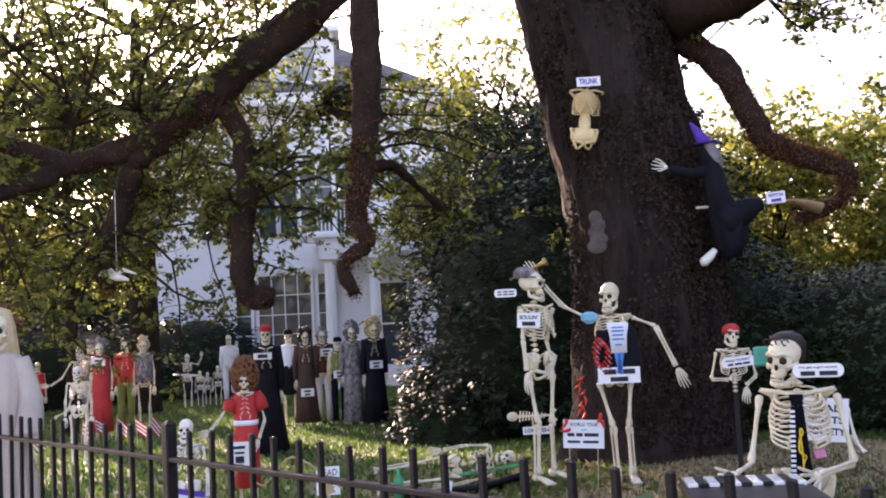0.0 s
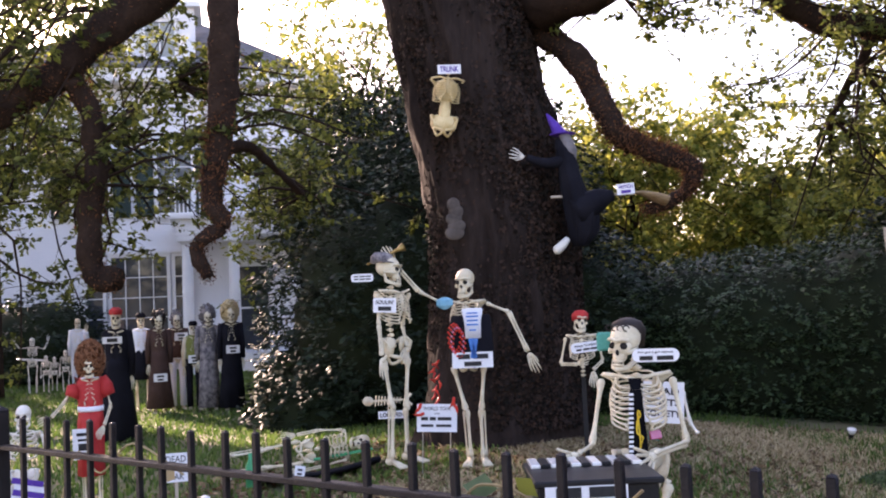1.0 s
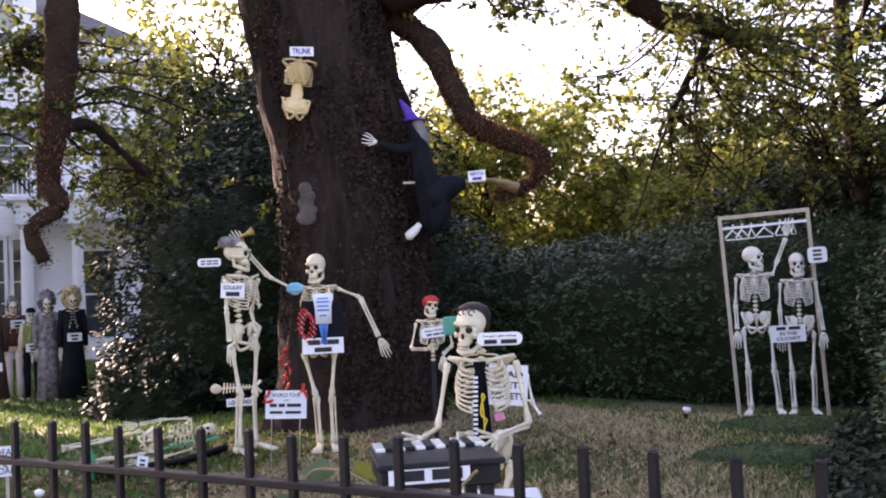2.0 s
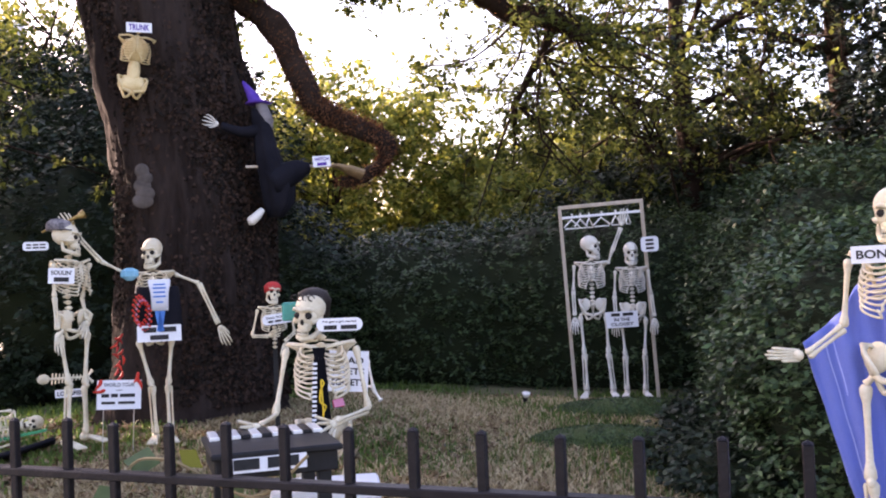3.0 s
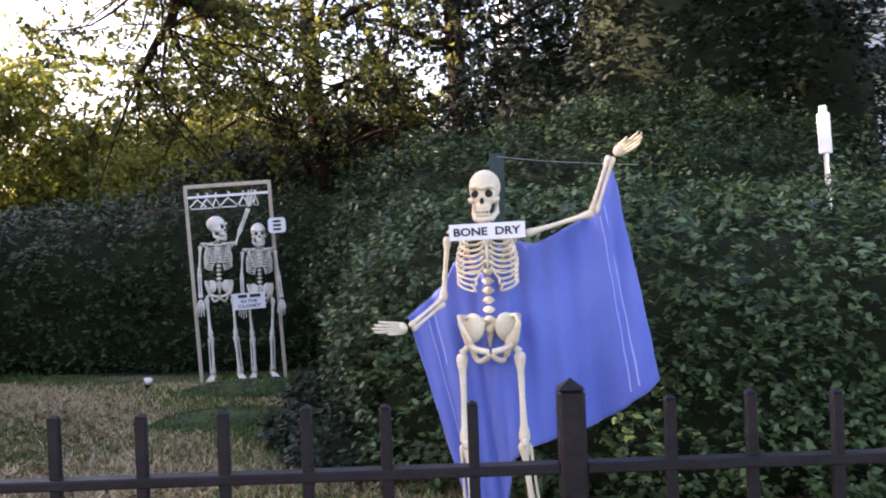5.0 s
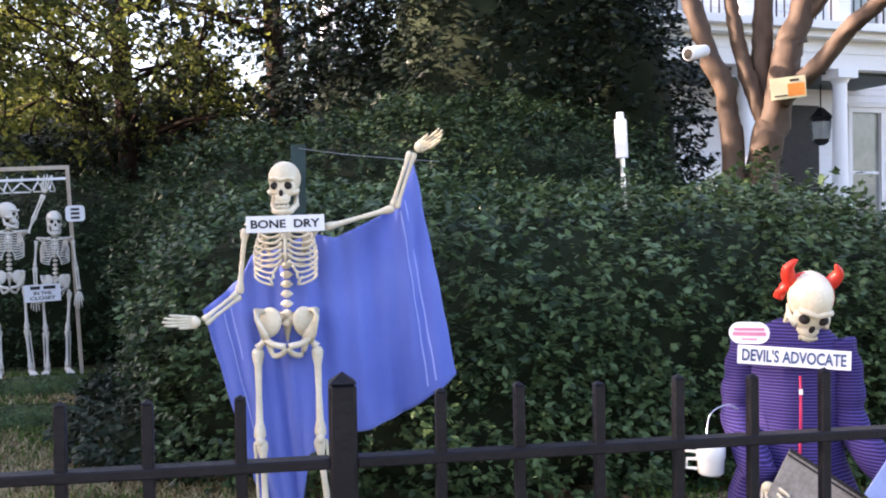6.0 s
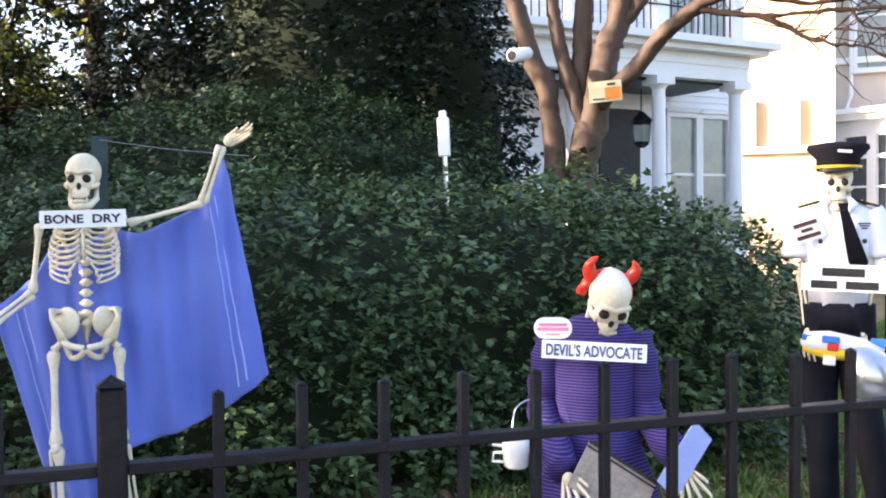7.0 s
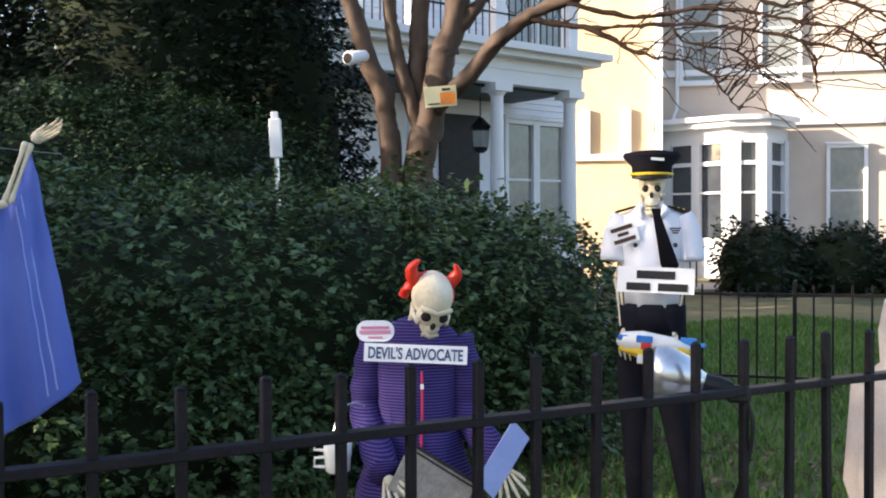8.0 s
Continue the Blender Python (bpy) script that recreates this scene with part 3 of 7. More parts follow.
def fallen(name, n, x0, x1, y0, y1, size, seed, keep=None):
    rng = np.random.default_rng(seed)
    x, y = rng.uniform(x0, x1, n), rng.uniform(y0, y1, n)
    ok = np.ones(n, bool) if keep is None else keep(x, y, rng)
    x, y = x[ok], y[ok]
    p = np.stack([x, y, ground_z(x, y) + 0.012 + 0.02 * rng.random(len(x))], 1)
    ob = leaves(name, p, np.tile([[0, 0, 1.6]], (len(x), 1)), size, DEADLEAF, None, rng, 0.28, hang=0)
    return tagged(ob, "dry curled brown oak leaves lying on the lawn", "fallen leaves", kind="stuff")


patchy = lambda x, y, r: (np.sin(1.9 * x + 2 * np.sin(y)) * np.cos(1.6 * y + x) + 0.55 * r.normal(size=len(x))) > 0.15
dry = lambda x, y, r: (np.sin(1.9 * x + 2 * np.sin(y)) * np.cos(1.6 * y + x) + 0.6 * r.normal(size=len(x))) < 0.2
blades("grass", 70000, -5.5, 0.2, 0.4, 8.2, 0.075, GRASS, "patchy green grass tufts in the shaded yard", 1, patchy)
blades("dry_grass", 130000, -5.0, -0.2, 0.4, 7.0, 0.06, STRAW, "straw-coloured dry grass blades", 2, dry, 1.6)
blades("lawn_grass", 90000, -24, -5.0, 0.4, 14, 0.07, GRASS, "mown green lawn grass under the oak", 3, None, 0.5, 0.012)
blades("side_grass", 75000, 1.6, 11.5, 0.3, 8.5, 0.085, FRESH_GRASS, "bright green lawn grass beside the clipped hedge", 4, None, 0.7, 0.007)
fallen("fallen_leaves", 16000, -6.8, 0.2, 0.4, 7.5, 0.075, 5, dry)
fallen("fallen_leaves", 7000, 1.2, 4.6, 0.5, 3.2, 0.055, 6, lambda x, y, r: y > 1.7 + 0.5 * np.sin(2 * x) + 0.4 * r.normal(size=len(x)))
fallen("fallen_leaves", 5000, -5.6, -2.6, 2.6, 5.2, 0.085, 7)

# ---- the iron fence ----
GAP = 0.16


def picket_x(i):
    """Where bar i of a panel stands, counted from the square post at x = 0."""
    return 0.0 if i == 0 else (abs(i) + 0.2) * GAP * (1 if i > 0 else -1)


fence = thing("fence", Matrix(), "black painted iron picket fence along the pavement", "fence")


def bar_mesh(w, top, cap):
    bm = bmesh.new()
    box(bm, (0, 0, top / 2), (w, w, top), bevel=w * 0.12)
    r = [bm.verts.new((sx * w * 0.5, sy * w * 0.5, top + 0.001)) for sx, sy in ((-1, -1), (1, -1), (1, 1), (-1, 1))]
    t = bm.verts.new((0, 0, top + cap))
    for k in range(4):
        bm.faces.new((r[k], r[(k + 1) % 4], t))
    me = bpy.data.meshes.new("bar")
    bm.to_mesh(me)
    bm.free()
    me.materials.append(IRON)
    return me


picket_me, post_me = bar_mesh(0.021, 1.195, 0.008), bar_mesh(0.052, 1.215, 0.022)
random.seed(5)
POSTS = (-8.752, -4.376, 0.0, 4.376)
bar_xs = [p + picket_x(i) for p in POSTS[1:] for i in range(-26, 0)] + [4.376 + picket_x(i) for i in range(1, 14)]
for x in bar_xs:
    o = new("picket", picket_me)
    o.parent = fence
    o.matrix_basis = pose(x, 0, random.uniform(-0.006, 0.004), random.uniform(-0.5, 0.5), random.uniform(-0.4, 0.4), 0)
for x in POSTS:
    o = new("post", post_me)
    o.parent = fence
    o.location = (x, 0, 0)
for a, b in zip(POSTS, POSTS[1:] + (7.0,)):
    for z in (1.066, 0.17):
        bm = bmesh.new()
        box(bm, ((a + b) / 2, 0, z), (b - a - 0.05, 0.042, 0.020), bevel=0.003)
        part("rail", bm, IRON, fence)

# ---- the live oak ----
oak = thing("oak_tree", Matrix(), "huge old live oak with dark furrowed bark and hanging limbs", "tree")
AXIS = [((-5.44, 5.20, -0.05), 1.10), ((-5.46, 5.17, 0.15), 0.92), ((-5.47, 5.16, 0.40), 0.78), ((-5.46, 5.16, 0.75), 0.70), ((-5.46, 5.16, 1.2), 0.67), ((-5.45, 5.16, 1.7), 0.66), ((-5.45, 5.16, 2.2), 0.655), ((-5.52, 5.11, 2.9), 0.62),
        ((-5.63, 5.03, 3.6), 0.61), ((-5.70, 4.98, 4.2), 0.64), ((-5.80, 4.92, 4.9), 0.68), ((-5.95, 4.8, 5.8), 0.60), ((-6.1, 4.7, 7.0), 0.45)]
bm = bmesh.new()
axis = curve_pts([a for a, r in AXIS], 9)
rad = np.interp(np.linspace(0, len(AXIS) - 1, len(axis)), range(len(AXIS)), [r for a, r in AXIS])
rings, SEG = [], 110
for j, (c, r) in enumerate(zip(axis, rad)):
    ring = []
    for k in range(SEG):
        w = 2 * math.pi * k / SEG
        q = Vector((math.cos(w), math.sin(w), 0))
        root = max(0, 0.6 - c.z) * 0.22 * (math.sin(5 * w + 0.7) + 0.5 * math.sin(9 * w))
        big_ = 0.045 * noise.noise(Vector((q.x * 1.6, q.y * 1.6, c.z * 0.8)))
        ridge = 0.10 * (abs(noise.noise(Vector((q.x * 6.5 + 0.3 * math.sin(c.z * 3), q.y * 6.5, c.z * 1.1)))) - 0.2)
        plate = 0.03 * noise.noise(Vector((q.x * 14, q.y * 14, c.z * 4.5)))
        ring.append(bm.verts.new(c + q * (r + root + big_ + ridge + plate)))
    rings.append(ring)
for a, b in zip(rings, rings[1:]):
    for k in range(SEG):
        bm.faces.new((a[k], a[(k + 1) % SEG], b[(k + 1) % SEG], b[k]))
part("trunk", bm, BARK, oak, "dark furrowed mossy bark", True)
rng = np.random.default_rng(19)
tz = rng.uniform(0.5, 4.6, 30000)
tw_ = rng.uniform(-2.4, 0.6, 30000)
keep_ = (np.sin(tw_ * 3.1 + tz) * np.cos(tz * 2.3 - tw_) + 0.5 * rng.normal(size=30000) + 0.5 * (tw_ + 1.1)) > 0.1
tz, tw_ = tz[keep_], tw_[keep_]
tc0 = np.stack([np.interp(tz, [c.z for c in axis], [c[i] for c in axis]) for i in range(2)], 1)
tr0 = np.interp(tz, [c.z for c in axis], rad) + 0.015 + 0.02 * rng.random(len(tz))
tn0 = np.stack([np.cos(tw_), np.sin(tw_), 0.2 + 0 * tw_], 1)
leaves("ivy", np.concatenate([tc0 + tn0[:, :2] * tr0[:, None], tz[:, None]], 1), tn0, 0.042, mat("withered_ivy_leaf", (0.009, 0.007, 0.005), (0.044, 0.025, 0.018), 0.8, 3, 20, 0.0, island=0.8, spec=0.15), oak, rng, 0.32, "withered brown creeper on the bark")["kind"] = "stuff"


def limb(pts, r0, r1, parent, seed, material=None, segs=14, knots=0.12):
    """A gnarled limb through pts."""
    c = curve_pts(pts, 8)
    random.seed(seed)
    n = len(c)
    jit = [Vector((noise.noise(p * 3.1), noise.noise(p * 3.1 + Vector((9, 0, 0))), noise.noise(p * 3.1 + Vector((0, 7, 0))))) for p in c]
    bm = bmesh.new()
    rr = [(r0 + (r1 - r0) * i / (n - 1)) * (1 + knots * noise.noise(p * 4.3) * 2) for i, p in enumerate(c)]
    tube(bm, [p + q * rr[i] * 0.35 for i, (p, q) in enumerate(zip(c, jit))], rr, segs)
    for v in bm.verts:
        v.co += Vector((noise.noise(v.co * 14), noise.noise(v.co * 14 + Vector((5, 0, 0))), noise.noise(v.co * 14 + Vector((0, 5, 0))))) * 0.022
    part("limb", bm, material or BARK_LIMB, parent, "", True)
    return c, rr


OAK_LIMBS = [
    ([(-5.8, 4.85, 5.6), (-6.3, 4.3, 5.75), (-6.7, 3.94, 5.5), (-7.22, 3.18, 4.61), (-7.55, 2.71, 4.17), (-7.77, 2.37, 3.79), (-8.03, 2.12, 3.49), (-8.31, 1.78, 3.31), (-8.71, 1.39, 3.17), (-9.19, 0.94, 3.39), (-9.8, 0.4, 3.5)], 0.21, 0.07),
    ([(-8.71, 1.39, 3.17), (-8.64, 1.02, 2.98), (-8.58, 0.55, 2.76), (-8.7, 0.0, 2.6)], 0.09, 0.05),
    ([(-8.23, 1.95, 3.33), (-8.32, 1.77, 3.08), (-8.6, 1.63, 2.42), (-8.61, 1.62, 2.07)], 0.13, 0.07),
    ([(-6.1, 4.5, 6.0), (-6.3, 3.5, 5.9), (-6.3, 2.85, 4.9), (-6.2, 2.7, 3.81), (-6.22, 2.67, 3.27), (-6.25, 2.63, 2.82), (-6.29, 2.59, 2.47), (-6.24, 2.65, 2.25), (-6.35, 2.51, 2.11), (-6.3, 2.56, 1.86)], 0.15, 0.045),
    ([(-6.25, 2.63, 2.82), (-6.26, 2.93, 2.89), (-6.35, 3.3, 2.74), (-6.5, 3.8, 2.5)], 0.06, 0.02),
    ([(-7.77, 2.36, 3.59), (-7.7, 2.48, 3.29), (-7.69, 2.49, 2.79), (-7.72, 2.45, 2.3), (-7.7, 2.48, 1.95), (-7.54, 2.55, 1.89)], 0.10, 0.10),
    ([(-5.4, 5.2, 4.2), (-5.10, 5.36, 4.05), (-4.77, 5.36, 3.73), (-4.5, 5.29, 3.36), (-4.33, 5.26, 2.99), (-4.13, 5.37, 2.83), (-3.91, 5.48, 2.73), (-3.77, 5.54, 2.6), (-3.82, 5.52, 2.43), (-4.01, 5.43, 2.31), (-4.13, 5.37, 2.3)], 0.14, 0.04),
    ([(-5.5, 5.1, 4.2), (-4.95, 5.24, 4.22), (-4.27, 5.18, 4.24), (-3.71, 5.24, 4.40), (-2.9, 5.4, 4.9)], 0.24, 0.16),
    ([(-3.71, 5.24, 4.40), (-3.9, 6.2, 4.8), (-3.38, 7.01, 4.24), (-3.04, 7.23, 4.0), (-2.78, 7.4, 3.93), (-2.54, 7.56, 3.78)], 0.13, 0.09),
    ([(-2.78, 7.4, 3.93), (-2.92, 7.47, 3.64), (-3.25, 7.58, 3.21)], 0.06, 0.03),
]
for i, (pts, r0, r1) in enumerate(OAK_LIMBS):
    limb(pts, r0, r1, oak, 40 + i)


def twigs_and_leaves(tree, specs, size, material, seed, clump=0.35, per=120, twig=0.012):
    """Branches that fan out from start points, fork into twigs and end in sprays of leaves. specs: (start, reach vector, spread, count)."""
    rng = np.random.default_rng(seed)
    bm = bmesh.new()
    C, W = [], []
    for start, reach, spread, count in specs:
        for _ in range(count):
            a = Vector(start)
            e = a + Vector(reach) * float(rng.uniform(0.5, 1.15)) + Vector(rng.normal(0, spread, 3).tolist())
            ln = (e - a).length
            mid_ = a.lerp(e, 0.45) + Vector(rng.normal(0, ln * 0.16, 3).tolist())
            c = curve_pts([a, mid_, e], 3)
            tube(bm, c, [twig * 1.25 * (1 - 0.8 * i / (len(c) - 1)) + 0.002 for i in range(len(c))], 4)
            for i in range(2, len(c)):
                for _k in range(2 if i < 5 else 3):
                    d = Vector(rng.normal(0, 1, 3).tolist())
                    d.z *= 0.6
                    q = c[i] + d.normalized() * clump * float(rng.uniform(0.5, 1.3))
                    tube(bm, [c[i], c[i].lerp(q, 0.55) + Vector((0, 0, 0.12 * clump)), q], [twig * 0.32, twig * 0.22, twig * 0.10], 3)
                    for f in (0.6, 1.0):
                        C.append(c[i].lerp(q, f))
                        W.append(d + Vector(rng.normal(0, 0.5, 3).tolist()))
    part("twig", bm, BARK_LIMB, tree, "", True)["kind"] = "stuff"
    C, W = np.array(C), np.array(W)
    ok = C[:, 2] > 0.3
    k = max(5, int(per * 0.115))
    p, face, way = sprigs(C[ok], W[ok], k, clump * 0.36 + size, rng, 1.0)
    face = face + rng.normal(0, 0.5, face.shape)
    return tagged(leaves("foliage", p, face, size, material, tree, rng, 0.28, way=way), kind="stuff")


OAK_TWIGS = [((-8.7, 1.4, 3.5), (-0.6, -0.6, 0.9), 0.8, 14), ((-8.3, 1.8, 3.6), (0.2, 0.6, 0.9), 0.7, 16), ((-8.6, 0.6, 2.9), (-0.5, -0.6, -0.6), 0.6, 12), ((-8.6, 1.6, 2.6), (-0.4, 0.1, -0.5), 0.6, 14),
             ((-7.7, 2.45, 2.7), (-0.4, 0.3, -0.2), 0.5, 14), ((-7.6, 2.6, 4.2), (-0.5, 0.9, 0.8), 0.9, 12), ((-6.3, 2.6, 2.9), (0.1, 0.5, -0.1), 0.45, 6), ((-6.5, 3.8, 2.6), (-0.3, 0.6, 0.1), 0.45, 7),
             ((-9.4, 0.8, 3.4), (-0.9, -0.5, 0.2), 0.8, 14), ((-3.0, 7.2, 4.0), (0.3, 0.6, -0.1), 0.6, 10), ((-3.25, 7.6, 3.2), (-0.2, 0.3, -0.3), 0.45, 9), ((-2.6, 7.5, 3.8), (0.8, 0.5, 0.1), 0.6, 12),
             ((-3.4, 6.8, 4.5), (1.2, 0.3, 0.6), 0.7, 10), ((-4.4, 5.6, 4.3), (0.5, 0.7, 0.5), 0.6, 8), ((-7.3, 3.0, 3.6), (0.1, 0.9, -0.1), 0.45, 12), ((-7.7, 2.5, 3.1), (0.1, 0.8, 0.1), 0.45, 9),
             ((-2.9, 7.4, 3.6), (0.5, 0.5, -0.5), 0.5, 9), ((-9.0, 1.0, 4.2), (-0.4, 0.4, 0.5), 0.8, 12)]
twigs_and_leaves(oak, OAK_TWIGS, 0.072, LEAF_OAK, 11, 0.22, 62)

# resurrection fern and moss tufts on the limbs
rng = np.random.default_rng(21)
P = []
for pts, r0, r1 in OAK_LIMBS[:1] + OAK_LIMBS[2:4] + OAK_LIMBS[5:9]:
    c = curve_pts(pts, 8)
    for i, q in enumerate(c):
        r = r0 + (r1 - r0) * i / (len(c) - 1)
        k = int(60 + 420 * max(0, noise.noise(q * 1.3)))
        d = unit(rng.normal(0, 1, (k, 3)))
        P.append(np.array(q) + d * r * rng.uniform(0.85, 1.12, (k, 1)) + rng.normal(0, 0.018, (k, 3)))
p = np.concatenate(P)
leaves("fern", p, rng.normal(0, 1, p.shape), 0.030, FERN, oak, rng, 0.16, "dry brown fern growing on the limbs")

# ---- hedges and shrubs ----
bush("dark_shrub", "dark broadleaf shrub rising behind the back hedge", "shrub",
     [((-3.3, 12.0, 1.6), (1.3, 1.1, 1.2)), ((-1.5, 11.8, 1.7), (1.3, 1.1, 1.6)), ((-2.4, 12.4, 2.2), (1.2, 1.0, 1.2))], 500, 0.10, LEAF_DARK, 30, 2.2, 0.22, 0.3, shrink=0.7)
bush("clipped_hedge", "dense clipped evergreen hedge with a rounded top", "hedge",
     [((1.55, 3.75, 0.75), (1.95, 1.1, 0.98)), ((0.15, 4.15, 0.8), (1.0, 1.0, 0.98)), ((3.05, 3.6, 0.68), (1.02, 1.0, 0.88))], 2700, 0.054, LEAF_HEDGE, 31, 3.0, 0.13, 0.30, shrink=0.80)
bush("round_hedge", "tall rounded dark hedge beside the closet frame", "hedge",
     [((-0.12, 6.5, 0.9), (1.25, 1.3, 1.45)), ((0.8, 6.4, 1.0), (1.3, 1.4, 1.55)), ((-0.55, 4.7, 0.5), (0.55, 0.9, 0.85)), ((2.1, 6.6, 1.0), (1.4, 1.3, 1.62))], 1800, 0.052, LEAF_HEDGE_SHADE, 32, 2.4, 0.12, 0.28, shrink=0.80)
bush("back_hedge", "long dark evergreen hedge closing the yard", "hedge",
     [((-3.0, 9.6, 0.9), (2.0, 1.2, 1.22)), ((-5.0, 9.5, 0.9), (2.0, 1.2, 1.10)), ((-7.0, 8.9, 0.8), (1.6, 1.2, 1.0))], 1300, 0.062, LEAF_HEDGE_SHADE, 33, 3.0, 0.09, 0.22)
# this tree's leaf colour has its shade painted in
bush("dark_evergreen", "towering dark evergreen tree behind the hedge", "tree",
     [((0.95, 9.2, 1.9), (1.2, 1.6, 2.0)), ((2.3, 8.6, 2.8), (1.6, 1.6, 2.9)), ((2.3, 9.0, 5.2), (1.7, 1.6, 1.8)), ((3.25, 8.0, 2.0), (0.9, 1.3, 2.4))], 850, 0.085, LEAF_EVERGREEN_SHADE, 34, 2.2, 0.24, 0.34, shrink=0.74)
bush("tall_shrub", "tall dark evergreen shrub behind the oak", "shrub",
     [((-8.7, 7.2, 1.6), (1.6, 1.5, 1.7)), ((-8.0, 8.2, 2.6), (1.5, 1.4, 2.0)), ((-9.4, 8.0, 2.6), (1.3, 1.3, 1.9)), ((-7.0, 8.6, 1.2), (1.3, 1.2, 1.3))], 700, 0.08, LEAF_DARK, 35, 2.2, 0.2, 0.28, shrink=0.74)

# ---- trees behind ----
def tree(m, label, height, r, seed, size, material, tiers, per=60, clump=0.45, spread=0.9, bark=None):
    """A trunk with limbs that end in loose leaf clumps. tiers: (height on the trunk, reach, count)."""
    top = thing("tree", Matrix(), label, "tree")
    rng = np.random.default_rng(seed)
    o = m.translation
    pts = [o + Vector((0, 0, -0.1)), o + Vector((0.05, 0.02, height * 0.35)), o + Vector((-0.08, 0.05, height * 0.7)), o + Vector((0.05, 0, height))]
    bm = bmesh.new()
    c = curve_pts(pts, 6)
    tube(bm, c, [r * (1.25 - 0.95 * i / (len(c) - 1)) for i in range(len(c))], 10)
    part("trunk", bm, bark or BARK_LIMB, top, "", True)
    specs = []
    for z, reach, count in tiers:
        a0 = rng.uniform(0, 6.28)
        for k in range(count):
            a = a0 + 6.28 * k / count + rng.uniform(-0.3, 0.3)
            s = o + Vector((0, 0, z))
            e = s + Vector((math.cos(a) * reach, math.sin(a) * reach, reach * rng.uniform(0.15, 0.6)))
            bm = bmesh.new()
            tube(bm, curve_pts([s, s.lerp(e, 0.5) + Vector((float(rng.normal(0, 0.2)), float(rng.normal(0, 0.2)), 0.15)), e], 3), [r * 0.30, r * 0.24, r * 0.20, r * 0.17, r * 0.14, r * 0.10, r * 0.07], 6)
            part("limb", bm, bark or BARK_LIMB, top, "", True)
            d = (e - s) * 0.35
            specs.append((tuple(e), tuple(d), spread * 0.8, 5))
            specs.append((tuple(s.lerp(e, 0.55)), tuple(d), spread, 4))
    twigs_and_leaves(top, specs, size, material, seed + 1, clump, per, 0.014)
    return top


tree(pose(-2.05, 11.2, 0.1), "slender oak with sunlit leaves behind the hedge", 6.5, 0.16, 51, 0.085, LEAF_OAK, [(2.5, 1.2, 4), (3.3, 1.5, 4), (4.2, 1.7, 4), (5.2, 1.7, 3)], 60, clump=0.36)
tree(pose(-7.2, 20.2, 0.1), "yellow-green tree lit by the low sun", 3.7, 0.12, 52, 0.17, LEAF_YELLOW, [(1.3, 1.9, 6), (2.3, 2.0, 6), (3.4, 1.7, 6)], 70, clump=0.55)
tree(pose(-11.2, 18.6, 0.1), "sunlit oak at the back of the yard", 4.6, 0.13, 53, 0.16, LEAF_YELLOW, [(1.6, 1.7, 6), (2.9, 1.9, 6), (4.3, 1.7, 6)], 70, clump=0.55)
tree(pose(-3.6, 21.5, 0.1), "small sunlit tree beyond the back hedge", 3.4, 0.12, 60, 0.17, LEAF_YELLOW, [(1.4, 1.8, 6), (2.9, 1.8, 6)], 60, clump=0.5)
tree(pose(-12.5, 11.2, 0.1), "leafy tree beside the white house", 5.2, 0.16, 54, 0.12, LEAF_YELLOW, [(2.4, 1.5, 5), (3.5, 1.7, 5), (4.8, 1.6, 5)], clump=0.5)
tree(pose(-13.5, 13.0, 0.1), "dark leafy tree beside the white house", 5.2, 0.16, 55, 0.13, LEAF_OAK, [(2.2, 1.5, 5), (3.5, 1.7, 5), (4.8, 1.6, 5)], clump=0.5)
tree(pose(-17.0, 3.2, 0.1), "oak at the far end of the lawn", 7.5, 0.3, 56, 0.12, LEAF_OAK, [(3.8, 1.8, 6), (5.0, 2.0, 6)], 50, clump=0.5)
tree(pose(-16.6, 4.5, 0.1), "dark leafy oak shading the dummies on the lawn", 4.8, 0.10, 59, 0.10, LEAF_OAK, [(2.7, 1.1, 5), (3.4, 1.3, 5), (4.3, 1.3, 4)], 70, clump=0.36, spread=0.6)
tree(pose(-19.5, 7.2, 0.1), "oak shading the white house", 8.5, 0.3, 57, 0.14, LEAF_OAK, [(4.4, 2.4, 6), (6.2, 2.6, 6), (8.0, 2.2, 5)], 45, clump=0.6)
tree(pose(-0.1, 12.9, 0.1), "dark broadleaf tree behind the round hedge", 7.0, 0.2, 58, 0.12, LEAF_DARK, [(1.6, 1.3, 5), (2.8, 1.5, 5), (4.2, 1.5, 4), (5.8, 1.4, 3)], clump=0.42)
bush("far_shrubs", "dark shrubs along the far edge of the lawn", "shrub", [((-24, 6.6, 0.9), (1.6, 2.6, 1.3)), ((-23.2, 10.4, 0.9), (1.6, 1.4, 1.3)), ((-25, 2.0, 0.9), (1.5, 2.4, 1.5))], 130, 0.16, LEAF_DARK, 36, 2.4, 0.15, 0.2)
bush("low_shrub", "low dark shrub at the edge of the lawn", "shrub", [((-11.2, 8.9, 0.5), (1.5, 0.9, 0.85)), ((-9.3, 6.3, 0.3), (0.9, 0.7, 0.6))], 420, 0.10, LEAF_DARK, 37, 2.3, 0.15, 0.2)
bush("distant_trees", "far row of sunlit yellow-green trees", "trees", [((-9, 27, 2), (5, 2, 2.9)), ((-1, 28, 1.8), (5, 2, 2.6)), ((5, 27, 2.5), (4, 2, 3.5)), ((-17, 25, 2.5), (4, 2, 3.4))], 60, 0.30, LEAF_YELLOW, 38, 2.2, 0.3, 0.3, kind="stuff")
